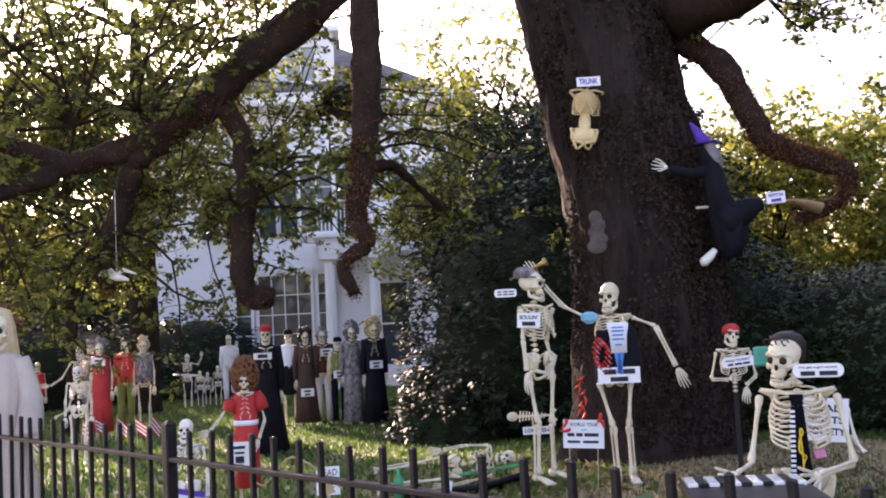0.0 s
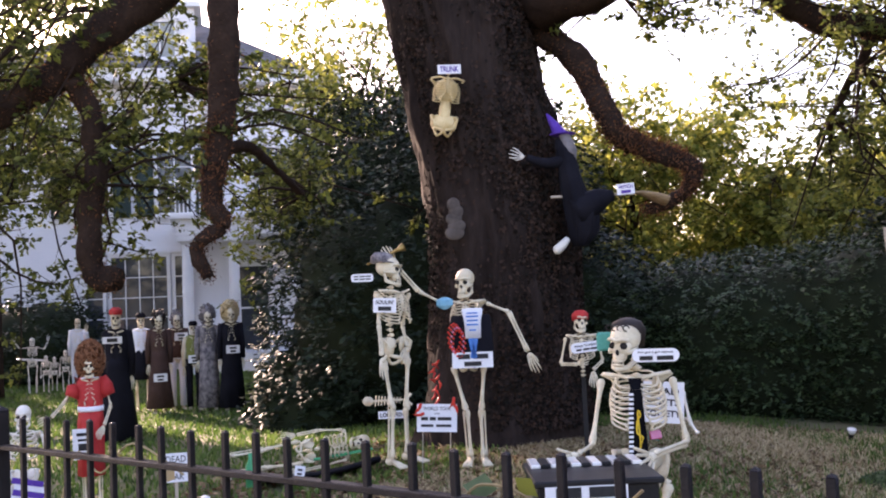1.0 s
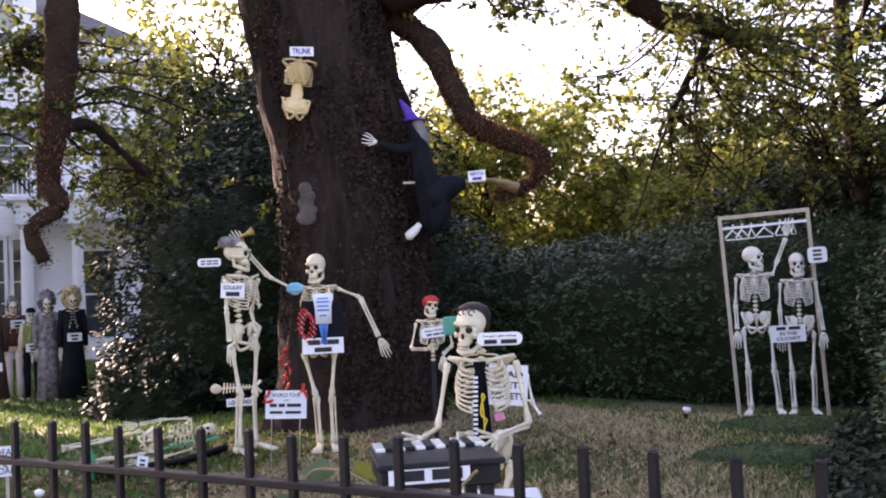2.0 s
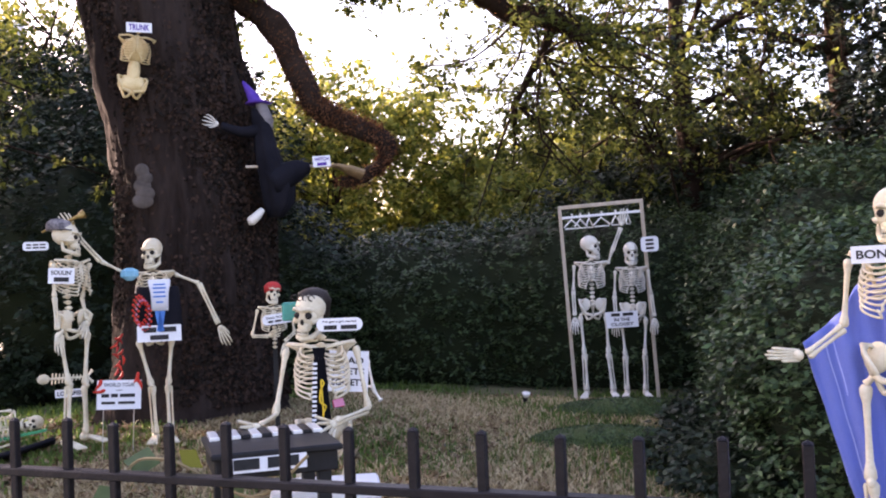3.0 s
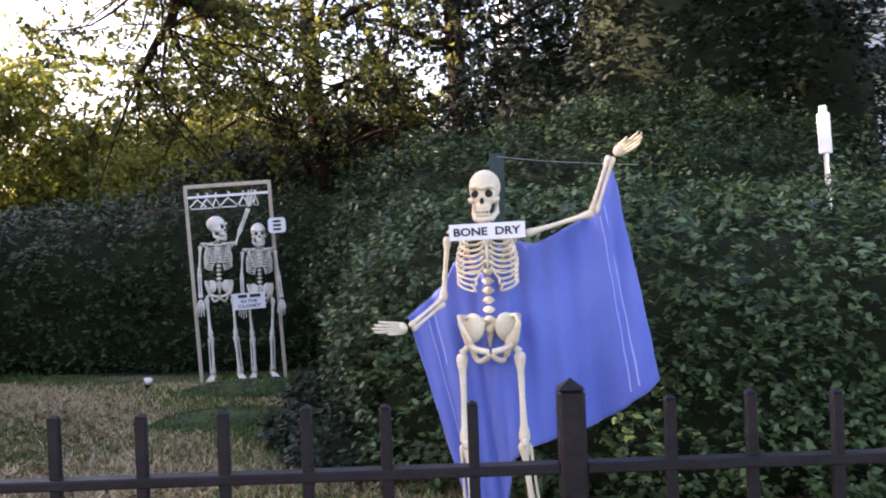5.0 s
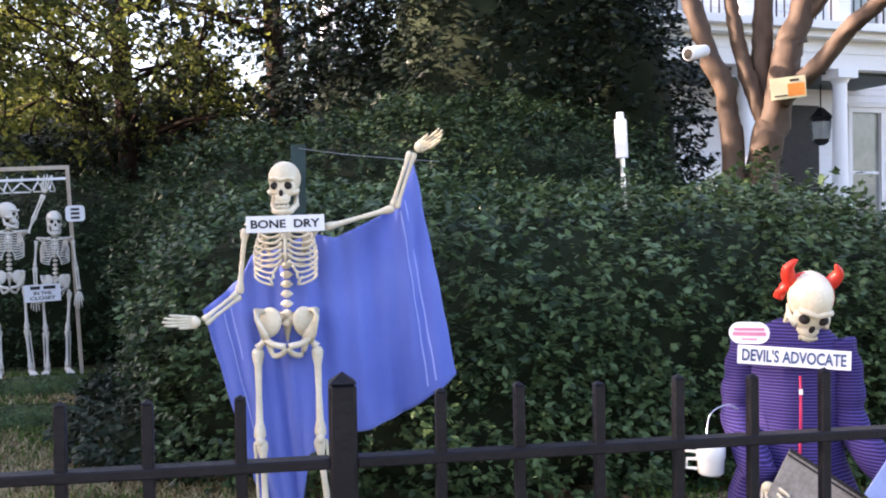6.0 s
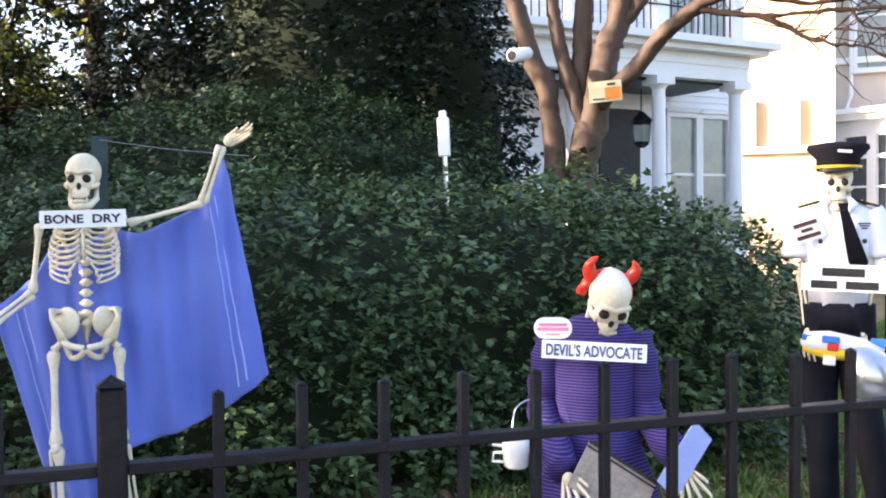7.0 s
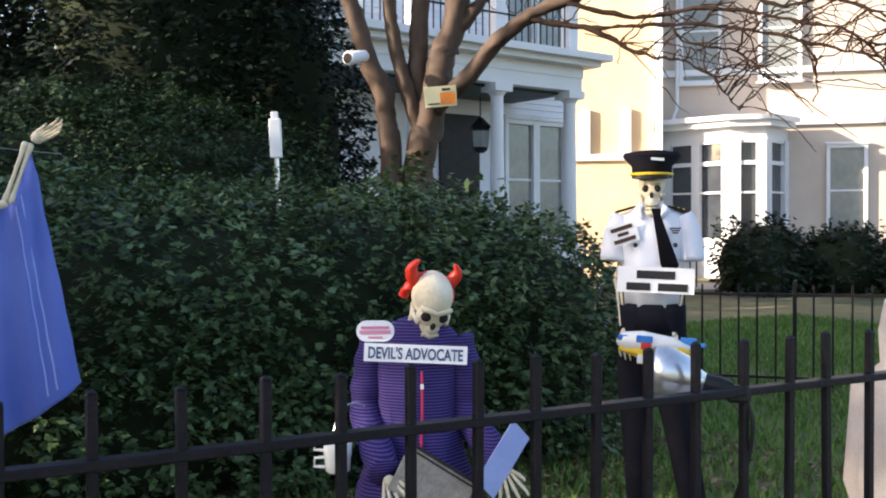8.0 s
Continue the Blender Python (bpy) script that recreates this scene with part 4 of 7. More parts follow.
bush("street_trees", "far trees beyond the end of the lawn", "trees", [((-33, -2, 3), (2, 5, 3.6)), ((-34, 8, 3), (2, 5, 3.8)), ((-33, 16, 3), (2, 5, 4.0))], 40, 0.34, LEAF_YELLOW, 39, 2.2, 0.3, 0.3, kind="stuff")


# ---- houses ----
def clapboards(w, h, parent, material, step=0.12, name="board"):
    """Overlapping boards on a wall in the xz plane, facing -y, as one part."""
    bm = bmesh.new()
    k = 0
    while k * step < h:
        z = k * step
        v = [bm.verts.new(p) for p in ((0, -0.022, z), (w, -0.022, z), (w, -0.002, z + step), (0, -0.002, z + step), (0, 0, z), (w, 0, z))]
        bm.faces.new((v[0], v[1], v[2], v[3]))
        bm.faces.new((v[4], v[5], v[1], v[0]))
        k += 1
    return part("siding", bm, material, parent)


def window(x, z, w, h, parent, cols=3, rows=4, glass=None, deep=0.05, name="window", frame_mat=None, y0=0.0):
    """A window in the xz plane facing -y, with frame, sill, glazing bars and panes."""
    fm = frame_mat or WHITE
    top = new(name)
    top.parent = parent
    top.location = (x, y0 - 0.07, z)
    bm = bmesh.new()
    t = 0.09
    for cx, cz, sx, sz in ((-w / 2 - t / 2, h / 2, t, h + 2 * t), (w / 2 + t / 2, h / 2, t, h + 2 * t), (0, h + t / 2, w, t), (0, -t / 2, w, t)):
        box(bm, (cx, -0.02, cz), (sx, 0.09, sz))
    box(bm, (0, -0.07, -t - 0.025), (w + 0.3, 0.16, 0.05))
    box(bm, (0, -0.05, h + t + 0.03), (w + 0.26, 0.12, 0.06))
    part("frame", bm, fm, top)
    bm = bmesh.new()
    for i in range(1, cols):
        box(bm, (-w / 2 + w * i / cols, 0.0, h / 2), (0.028, 0.03, h))
    for j in range(1, rows):
        box(bm, (0, 0.0, h * j / rows), (w, 0.028, 0.028 if j * 2 != rows else 0.05))
    if len(bm.verts):
        part("glazing_bar", bm, fm, top)
    else:
        bm.free()
    bm = bmesh.new()
    box(bm, (0, 0.018, h / 2), (w, 0.008, h))
    part("pane", bm, glass or GLASS, top)
    return top


def column(x, y, z0, z1, r, parent):
    bm = bmesh.new()
    box(bm, (x, y, z0 + 0.06), (r * 3, r * 3, 0.12))
    loft(bm, [((x, y, z0 + 0.12), r * 1.3, r * 1.3), ((x, y, z0 + 0.22), r * 1.05, r * 1.05), ((x, y, z0 + 0.4), r, r), ((x, y, z1 - 0.5), r * 0.86, r * 0.86), ((x, y, z1 - 0.22), r * 0.86, r * 0.86), ((x, y, z1 - 0.14), r * 1.25, r * 1.25)], segs=18)
    box(bm, (x, y, z1 - 0.07), (r * 3, r * 3, 0.14))
    return part("column", bm, WHITE, parent)


# white house across the lawn; local x along its front, -y towards the lawn
wh = thing("white_house", pose(-23.7, 13.3, 0.1, 0, 0, 52), "two-storey white clapboard house with dark shutters and a columned porch", "house")
bm = bmesh.new()
box(bm, (1.0, 4.02, 4.0), (9.0, 8.0, 8.0))
part("wall", bm, SIDING, wh)
f = new("front")
f.parent = wh
f.location = (-3.5, 0, 0)
clapboards(9.0, 7.9, f, SIDING)
window(0.2, 0.40, 1.45, 2.75, wh, 4, 5, name="french_door")
window(-0.95, 0.40, 0.4, 2.75, wh, 1, 5, name="side_light")
window(1.35, 0.40, 0.4, 2.75, wh, 1, 5, name="side_light")
for x in (-1.0, 1.2, 4.4):
    window(x, 4.35, 0.9, 1.7, wh, 2, 4)
    for s in (-1, 1):
        bm = bmesh.new()
        box(bm, (x + s * 0.80, -0.06, 5.2), (0.46, 0.05, 1.9))
        for k in range(22):
            box(bm, (x + s * 0.80, -0.09, 4.32 + k * 0.08), (0.36, 0.02, 0.05), Matrix())
        part("shutter", bm, GREEN_SHUT, wh, "dark green louvred shutter")
bm = bmesh.new()
box(bm, (3.3, -1.3, 3.72), (4.0, 2.7, 0.42))
box(bm, (3.3, -1.3, 3.97), (4.3, 2.9, 0.10))
part("entablature", bm, WHITE, wh)
bm = bmesh.new()
box(bm, (3.3, -1.3, 0.25), (4.0, 2.7, 0.5))
part("porch_floor", bm, WHITE, wh)
for x in (1.55, 2.7, 5.0):
    column(x, -2.45, 0.5, 3.5, 0.15, wh)
window(3.2, 0.5, 0.9, 2.3, wh, 1, 2, name="porch_door")
bm = bmesh.new()
for k in range(40):
    box(bm, (1.4 + k * 0.1, -2.6, 4.45), (0.03, 0.03, 0.8))
box(bm, (3.35, -2.6, 4.9), (4.1, 0.07, 0.07))
part("balcony_rail", bm, WHITE, wh)
bm = bmesh.new()
box(bm, (1.0, 3.9, 8.1), (9.8, 8.9, 0.35))
part("cornice", bm, WHITE, wh)
bm = bmesh.new()
loft(bm, [((1.0, 3.9, 8.28), 6.6, 6.0), ((1.0, 3.9, 10.6), 1.5, 1.3)], segs=4)
bmesh.ops.rotate(bm, verts=bm.verts[:], cent=(1.0, 3.9, 0), matrix=Matrix.Rotation(radians(45), 3, "Z"))
part("roof", bm, ROOF, wh)
bm = bmesh.new()
box(bm, (0.9, 1.0, 9.3), (1.9, 1.6, 1.8))
box(bm, (0.9, 1.0, 10.28), (2.3, 2.0, 0.16))
part("dormer", bm, SIDING, wh)
window(0.9, 8.75, 0.8, 1.0, wh, 2, 2, GLASS_PALE, y0=0.2)

# white house with a columned porch at the right
ph = thing("porch_house", pose(8.80, 13.05, 0.1, 0, 0, 9.8), "white clapboard house with a two-storey columned porch", "house")
bm = bmesh.new()
box(bm, (-0.4, 2.7, 4.4), (7.6, 2.8, 8.8))
part("wall", bm, SIDING, ph)
f = new("front")
f.parent = ph
f.location = (-4.2, 1.3, 0)
clapboards(7.6, 8.6, f, SIDING)
bm = bmesh.new()
box(bm, (-2.0, 0.4, 0.45), (7.6, 2.0, 0.9))
part("porch_floor", bm, WHITE, ph)
for nm, z, hh, ex in (("beam", 3.97, 0.24, 0.0), ("frieze", 4.19, 0.20, 0.04), ("cornice", 4.34, 0.10, 0.5), ("gutter", 4.45, 0.12, 0.8)):
    bm = bmesh.new()
    box(bm, (-2.05, 0.40, z), (8.0 + ex, 1.78 + ex, hh))
    part(nm, bm, WHITE, ph)
bm = bmesh.new()
box(bm, (-2.05, 0.5, 3.82), (7.6, 1.5, 0.05))
part("porch_ceiling", bm, GREEN_SHUT, ph, "dark porch ceiling")
for x in (-3.6, -1.8, 0.0, 1.77):
    column(x, -0.35, 0.9, 3.85, 0.13, ph)
window(2.78, 1.2, 0.66, 2.2, ph, 1, 2, GLASS_PALE, y0=1.3)
window(1.95, 1.2, 0.66, 2.2, ph, 1, 2, GLASS_PALE, y0=1.3)
bm = bmesh.new()
box(bm, (0.45, 1.26, 2.2), (0.95, 0.06, 2.6))
part("door", bm, BLACK_PLASTIC, ph, "dark front door")
for x in (-3.6, -1.8, 0.0, 1.77):
    bm = bmesh.new()
    box(bm, (x, -0.35, 5.8), (0.22, 0.22, 2.6))
    part("upper_post", bm, WHITE, ph)
bm = bmesh.new()
for k in range(52):
    box(bm, (-5.8 + k * 0.15, -0.45, 5.0), (0.018, 0.018, 0.95))
for z in (4.58, 5.05, 5.45):
    box(bm, (-2.0, -0.45, z), (7.8, 0.03, 0.03))
for k in range(18):
    tube(bm, [(-5.7 + k * 0.43 + 0.18 * math.cos(a), -0.45, 5.25 + 0.16 * math.sin(a)) for a in [i * 0.6283 for i in range(11)]], 0.010, 4)
part("balcony_rail", bm, IRON, ph, "black wrought-iron balcony rail")
lan = new("lantern")
lan.parent = ph
lan.location = (-0.17, -0.1, 2.66)
bm = bmesh.new()
loft(bm, [((0, 0, 0), 0.06, 0.06), ((0, 0, 0.05), 0.13, 0.13), ((0, 0, 0.42), 0.17, 0.17), ((0, 0, 0.46), 0.2, 0.2), ((0, 0, 0.62), 0.04, 0.04)], segs=6)
tube(bm, [(0, 0, 0.6), (0, 0, 1.0)], 0.012, 6)
part("cage", bm, IRON, lan)
bm = bmesh.new()
loft(bm, [((0, 0, 0.10), 0.148, 0.148), ((0, 0, 0.38), 0.176, 0.176)], segs=6)
part("glass", bm, GLASS_PALE, lan, "pale lantern glass")

bm = bmesh.new()
for k in range(9):
    box(bm, (3.4 + 0.25 + 0.14 * k, -0.5 - 0.05 * k, 1.15 - 0.07 * k), (0.02, 0.02, 0.9))
box(bm, (3.4 + 0.8, -0.7, 1.35), (1.3, 0.035, 0.035), None)
part("stair_rail", bm, IRON, ph, "black iron handrail at the porch steps")
for x in (1.95, 2.78, -2.2):
    window(x, 5.0, 0.7, 2.2, ph, 1, 2, GLASS_PALE, y0=1.3)

# ochre and tan stucco house with a bay window
sh = thing("stucco_house", pose(15.2, 19.2, 0.1, 0, 0, -40), "ochre and tan stucco house with a white bay window", "house")
bm = bmesh.new()
box(bm, (-3.0, 4.0, 5.5), (10.0, 8.0, 11.0))
part("wall", bm, STUCCO_Y, sh, "sunlit ochre stucco")
bm = bmesh.new()
box(bm, (6.4, 5.0, 5.5), (8.6, 8.0, 11.0))
part("side_wall", bm, STUCCO_P, sh, "tan stucco")
bm = bmesh.new()
for x0, x1, z in ((-2.0, 2.1, 3.15), (2.15, 10.7, 4.05), (2.15, 10.7, 5.4)):
    box(bm, ((x0 + x1) / 2, -0.06 if x0 < 2 else 0.94, z), (x1 - x0, 0.14, 0.16))
for x in (0.25, 1.3):
    box(bm, (x, -0.06, 3.8), (0.22, 0.14, 1.2))
box(bm, (2.12, 0.4, 4.2), (0.18, 1.3, 8.4))
part("band", bm, WHITE, sh)
bay = new("bay_window")
bay.parent = sh
bay.location = (4.25, 1.0, 0.0)
prof = [(-2.0, 0), (-0.36, -1.2), (0.50, -1.2), (1.15, 0)]
bm = bmesh.new()
for z0, z1, g in ((0.0, 0.95, 0.0), (3.55, 3.85, 0.0), (3.85, 4.0, 0.25), (4.0, 4.12, 0.38)):
    lo = [bm.verts.new((x * (1 + g / 1.6), y - g, z0)) for x, y in prof]
    hi = [bm.verts.new((x * (1 + g / 1.6), y - g, z1)) for x, y in prof]
    for k in range(3):
        bm.faces.new((lo[k], lo[k + 1], hi[k + 1], hi[k]))
    bm.faces.new(hi)
    bm.faces.new(lo[::-1])
part("bay_wall", bm, WHITE, bay)
for (xa, ya), (xb, yb), n in ((prof[0], prof[1], 2), (prof[1], prof[2], 1), (prof[2], prof[3], 1)):
    a = math.degrees(math.atan2(yb - ya, xb - xa))
    ln = math.hypot(xb - xa, yb - ya)
    fr = new("side")
    fr.parent = bay
    fr.matrix_basis = pose(xa, ya, 0.95, 0, 0, a)
    bm = bmesh.new()
    edge = 0.24
    for k in range(n + 1):
        box(bm, (edge / 2 + (ln - edge) * k / n, 0.03, 1.3), (edge, 0.16, 2.6))
    for z in (0.04, 1.25, 2.0, 2.56):
        box(bm, (ln / 2, 0.05, z), (ln, 0.12, 0.10 if z != 1.25 else 0.05))
    part("mullion", bm, WHITE, fr)
    bm = bmesh.new()
    box(bm, (ln / 2, 0.09, 1.3), (ln - 0.1, 0.02, 2.6))
    part("pane", bm, GLASS, fr)
window(6.85, 1.15, 0.82, 2.2, sh, 1, 2, GLASS_PALE, y0=1.0)
window(3.2, 5.2, 0.9, 2.6, sh, 1, 2, GLASS_PALE, y0=1.0)
window(5.2, 5.2, 0.9, 2.6, sh, 1, 2, GLASS_PALE, y0=1.0)
bm = bmesh.new()
tube(bm, [(2.6, 0.85, 9.5), (2.6, 0.85, 4.5), (2.5, 0.8, 4.2), (3.0, 0.6, 3.9)], 0.05, 8)
part("downpipe", bm, WHITE, sh)

# side street, far lawn and shrubs at the right
for nm, c, s, a, lab in (("road", (17.5, 12.0, 0.135), (26, 2.2, 0.05), 40, "pale grey side street beyond the lawn"),):
    bm = bmesh.new()
    box(bm, (0, 0, 0), s)
    o = tagged(part(nm, bm, PAVE, None), lab, nm, kind="structure")
    o.matrix_basis = pose(*c, 0, 0, -a)
bush("bay_shrub", "dark broadleaf shrub under the bay window", "shrub", [((14.6, 12.1, 0.7), (1.0, 0.9, 0.85)), ((15.8, 11.2, 0.7), (0.9, 0.8, 0.75))], 300, 0.13, LEAF_DARK, 61, 2.2, 0.2, 0.25)
bush("low_hedge", "low clipped green hedge in front of the stucco house", "hedge", [((17.6, 10.2, 0.6), (1.8, 1.2, 0.9))], 220, 0.10, LEAF_HEDGE, 62, 3.0, 0.08, 0.15)

# ---- skeletons and signs in the yard ----
def at(m, x, y, z, rx=0, ry=0, rz=0):
    return m @ pose(x, y, z, rx, ry, rz)


# skeleton with the towel, wired to a green post
BD = pose(-0.09, 2.12, 0.27, 0, 0, -2)
skeleton(BD, "bone-coloured plastic skeleton spreading its arms against a blue towel", el=(-0.185, -0.02, 0.985), wl=(-0.315, -0.09, 0.885), hl=(-1, -0.25, 0.02), er=(0.44, 0.02, 1.32), wr=(0.515, -0.02, 1.545), hr=(0.8, -0.35, 0.5), skull_scale=0.92,
         kl=(-0.115, -0.02, 0.40), al=(-0.105, 0.0, 0.06), kr=(0.125, -0.02, 0.40), ar=(0.165, 0.0, 0.06), turn=(4, 0, -9), curl=0.55, spread=0.14)
post = thing("stake", pose(-0.06, 2.26, 0.1, 0, 1.0, 0), "dark green steel stake behind the skeleton", "stake")
bm = bmesh.new()
for c, s in (((0, 0, 0.88), (0.062, 0.010, 1.76)), ((-0.026, 0.02, 0.88), (0.010, 0.04, 1.76)), ((0.026, 0.02, 0.88), (0.010, 0.04, 1.76))):
    box(bm, c, s)
part("channel", bm, GREEN_STEEL, post)
bm = bmesh.new()
tube(bm, curve_pts([(0.0, -0.01, 1.745), (0.25, -0.05, 1.715), (0.575, -0.12, 1.69)], 5), 0.0010, 4)
part("wire", bm, STEEL, post, "thin wire")


def towel():
    """A cloth hung between the two wrists: corner points with sag and folds."""
    n, k = 60, 56
    tl, tr, bl, br = (-0.345, 0.0, 0.855), (0.525, -0.01, 1.555), (-0.09, 0.0, -0.02), (0.70, -0.02, 0.44)
    v = []
    for j in range(k + 1):
        t = j / k
        for i in range(n + 1):
            s = i / n
            top_z = tl[2] + (tr[2] - tl[2]) * s
            # the upper hem drapes over shoulder and arm
            hem = np.interp(s, [0, 0.10, 0.19, 0.24, 0.55, 0.62, 0.80, 0.9, 1.0], [0.915, 0.98, 1.05, 1.14, 1.22, 1.20, 1.29, 1.38, 1.555])
            xt = np.interp(s, [0, 0.12, 0.19, 0.55, 0.62, 0.86, 1.0], [-0.345, -0.245, -0.185, 0.12, 0.20, 0.45, 0.525])
            low = np.interp(s, [0, 0.25, 0.40, 0.46, 0.60, 0.8, 1.0], [-0.02, 0.0, 0.32, 0.355, 0.40, 0.47, 0.615])
            xb = np.interp(s, [0, 0.25, 0.40, 0.62, 0.8, 1.0], [-0.09, 0.03, 0.08, 0.32, 0.50, 0.70])
            low -= 0.015 * math.sin(math.pi * max(0, (s - 0.45) / 0.55)) * 1.0
            x = xt + (xb - xt) * t
            z = hem + (low - hem) * t
            fold = 0.028 * math.sin(s * 26 + 0.8 * math.sin(3 * t)) * (0.35 + 0.65 * t) + 0.05 * math.sin(s * 9 + 1.0) * t + 0.012 * math.sin(s * 61 + 4 * t)
            ang, far = math.atan2(1.56 - z, 0.56 - x), math.hypot(1.56 - z, 0.56 - x)
            fold += 0.026 * math.sin(ang * 13.0) * min(1.0, far / 0.35) * max(0.0, 1.0 - far / 1.1)
            sag = 0.05 * math.sin(math.pi * t)
            v.append((x + 0.0012 * math.sin(30 * t + 9 * s), 0.115 + fold - sag * 0.4, z))
    v = np.array(v)
    i = (np.arange(k)[:, None] * (n + 1) + np.arange(n)[None]).reshape(-1, 1)
    f = np.concatenate([i, i + 1, i + n + 2, i + n + 1], 1)
    return v, f, n, k


tw = thing("towel", BD, "periwinkle blue beach towel hung from the skeleton's wrists", "towel")
tv, tf, tn, tk = towel()
cloth = raw_mesh("cloth", tv, tf, BLUE_CLOTH, tw, smooth=True)
sol = cloth.modifiers.new("thickness", "SOLIDIFY")
sol.thickness = 0.006
for cols in ((53, 53), (55, 55), (5, 5), (7, 7)):
    bm = bmesh.new()
    for a in range(cols[0], cols[1]) if cols[1] > cols[0] else [cols[0]]:
        for j in range(4, tk - 3):
            q = [tv[j * (tn + 1) + a], tv[j * (tn + 1) + a + 1], tv[(j + 1) * (tn + 1) + a + 1], tv[(j + 1) * (tn + 1) + a]]
            w = 0.35
            q = [q[0], q[0] + (q[1] - q[0]) * w, q[3] + (q[2] - q[3]) * w, q[3]]
            bm.faces.new([bm.verts.new((p[0], p[1] - 0.009, p[2])) for p in q])
    part("stripe", bm, STRIPE, tw, "pale woven stripe", True)

sign(at(BD, 0.005, -0.135, 1.262, 0, -1, 0), 0.300, 0.064, [("BONE  DRY", 0, 0.033, 0.265)], "white paper strip with black capitals across the skeleton's collarbones")

# the brass-band pair by the oak
TB = pose(-4.88, 3.84, 0.36, 0, 0, 37)
skeleton(TB, "yellowish plastic skeleton waving, with a black drum round its hips", BONE, 0.975, el=(-0.36, -0.05, 1.36), wl=(-0.52, -0.10, 1.56), hl=(-0.5, -0.2, 0.8), er=(0.33, -0.02, 1.17), wr=(0.46, -0.05, 0.86), hr=(0.45, 0, -0.9),
         kl=(-0.035, -0.01, 0.43), al=(-0.02, 0.0, 0.07), kr=(0.085, -0.01, 0.43), ar=(0.09, 0, 0.07), turn=(4, 0, -20))
drum = thing("drum", at(TB, 0.03, -0.02, 0.78), "black plastic tub worn round the skeleton's hips", "tub")
bm = bmesh.new()
loft(bm, [((0, 0, 0.0), 0.165, 0.150), ((0, 0, 0.01), 0.172, 0.158), ((0, 0, 0.34), 0.150, 0.135), ((0, 0, 0.35), 0.14, 0.125)], segs=28)
part("body", bm, BLACK_CLOTH, drum, smooth=True)
ts = sign(at(TB, 0.035, -0.185, 0.80), 0.30, 0.115, [(None, 0.026, 0.036, 0.25), (None, -0.028, 0.034, 0.18)], "white placard with two printed lines hung on the black tub")
rb = thing("rosette", at(TB, 0.045, -0.19, 1.02), "large blue and white award ribbon with printed lines", "ribbon")
bm = bmesh.new()
loft(bm, [((0, 0, 0.16), 0.070, 0.006), ((0, 0, 0.15), 0.078, 0.010), ((0, 0, 0.06), 0.060, 0.012), ((0, 0, -0.06), 0.055, 0.010)], segs=24, ripple=0.06, waves=11)
part("badge", bm, WHITE_CLOTH, rb, smooth=True)
bars(rb, [(0, 0.125, 0.08, 0.010), (0, 0.10, 0.09, 0.012), (0, 0.07, 0.08, 0.012), (0, 0.04, 0.085, 0.012), (0, 0.0, 0.05, 0.012)], BLUE_P).location = (0, -0.012, 0)
for x in (-0.028, 0.028):
    bm = bmesh.new()
    box(bm, (x, 0.0, -0.13), (0.036, 0.005, 0.15), pose(0, 0, 0, 0, 10 if x > 0 else -10, 0))
    part("tail", bm, BLUE_P, rb, "bright blue ribbon tail")
beads = thing("bead_necklace", at(TB, -0.075, -0.16, 0.97), "tangle of red party beads on the skeleton's chest", "beads")
for q in range(4):
    bm = bmesh.new()
    for k in range(16):
        a = k / 16 * 6.283
        ball(bm, (0.045 * math.sin(a) + 0.012 * q - 0.02, -0.008 * q, 0.10 * math.cos(a) - 0.015 * q), 0.0095, None, 0, 6, 5)
    part("strand", bm, RED_SHINY if q != 2 else PINK_P, beads)
mask = thing("feather_mask", at(TB, -0.155, -0.10, 1.18), "crumpled turquoise paper fan on the shoulder", "fan")
bm = bmesh.new()
loft(bm, [((0, 0, 0.0), 0.02, 0.01), ((0, -0.01, 0.03), 0.06, 0.02), ((0, -0.01, 0.07), 0.055, 0.02), ((0, 0, 0.09), 0.02, 0.01)], segs=18, ripple=0.2, waves=6)
part("fan", bm, mat("turquoise_paper", (0.10, 0.33, 0.46), (0.24, 0.50, 0.62), 0.6, 12, 60, 0.3), mask)
horn = thing("trumpet", at(TB, -0.575, -0.16, 1.60, 0, -24, 20), "tarnished brass trumpet raised in the skeleton's hand", "trumpet")
bm = bmesh.new()
tube(bm, [(-0.16, 0, 0), (0.02, 0, 0), (0.10, 0, 0), (0.15, 0, 0)], [0.008, 0.009, 0.014, 0.034], 14)
BRASS = mat("tarnished_brass", (0.20, 0.12, 0.04), (0.45, 0.30, 0.10), 0.4, 12, 60, 0.1, metal=0.7)
part("bell", bm, BRASS, horn, smooth=True)
bm = bmesh.new()
tube(bm, [(-0.08, 0, 0), (-0.08, 0, -0.05), (0.04, 0, -0.05), (0.06, 0, -0.02)], 0.008, 8)
part("tubing", bm, BRASS, horn, smooth=True)

SB = pose(-5.18, 3.33, 0.43, 0, 0, 42)
skeleton(at(SB, 0.02, 0, 0, 0, 0, 42), "bone-coloured skeleton with a grey cap tilting its head", BONE, 1.0, el=(-0.17, -0.02, 1.02), wl=(-0.18, -0.05, 0.80), hl=(0, -0.2, -1), er=(0.15, 0.08, 1.0), wr=(0.08, -0.04, 0.85), hr=(-0.6, -0.4, -0.6),
         kl=(-0.075, -0.02, 0.42), al=(-0.085, 0.0, 0.05), kr=(0.08, 0.0, 0.40), ar=(0.10, 0.02, 0.06), head=(-0.05, -0.02, 1.425), turn=(0, 8, 25))
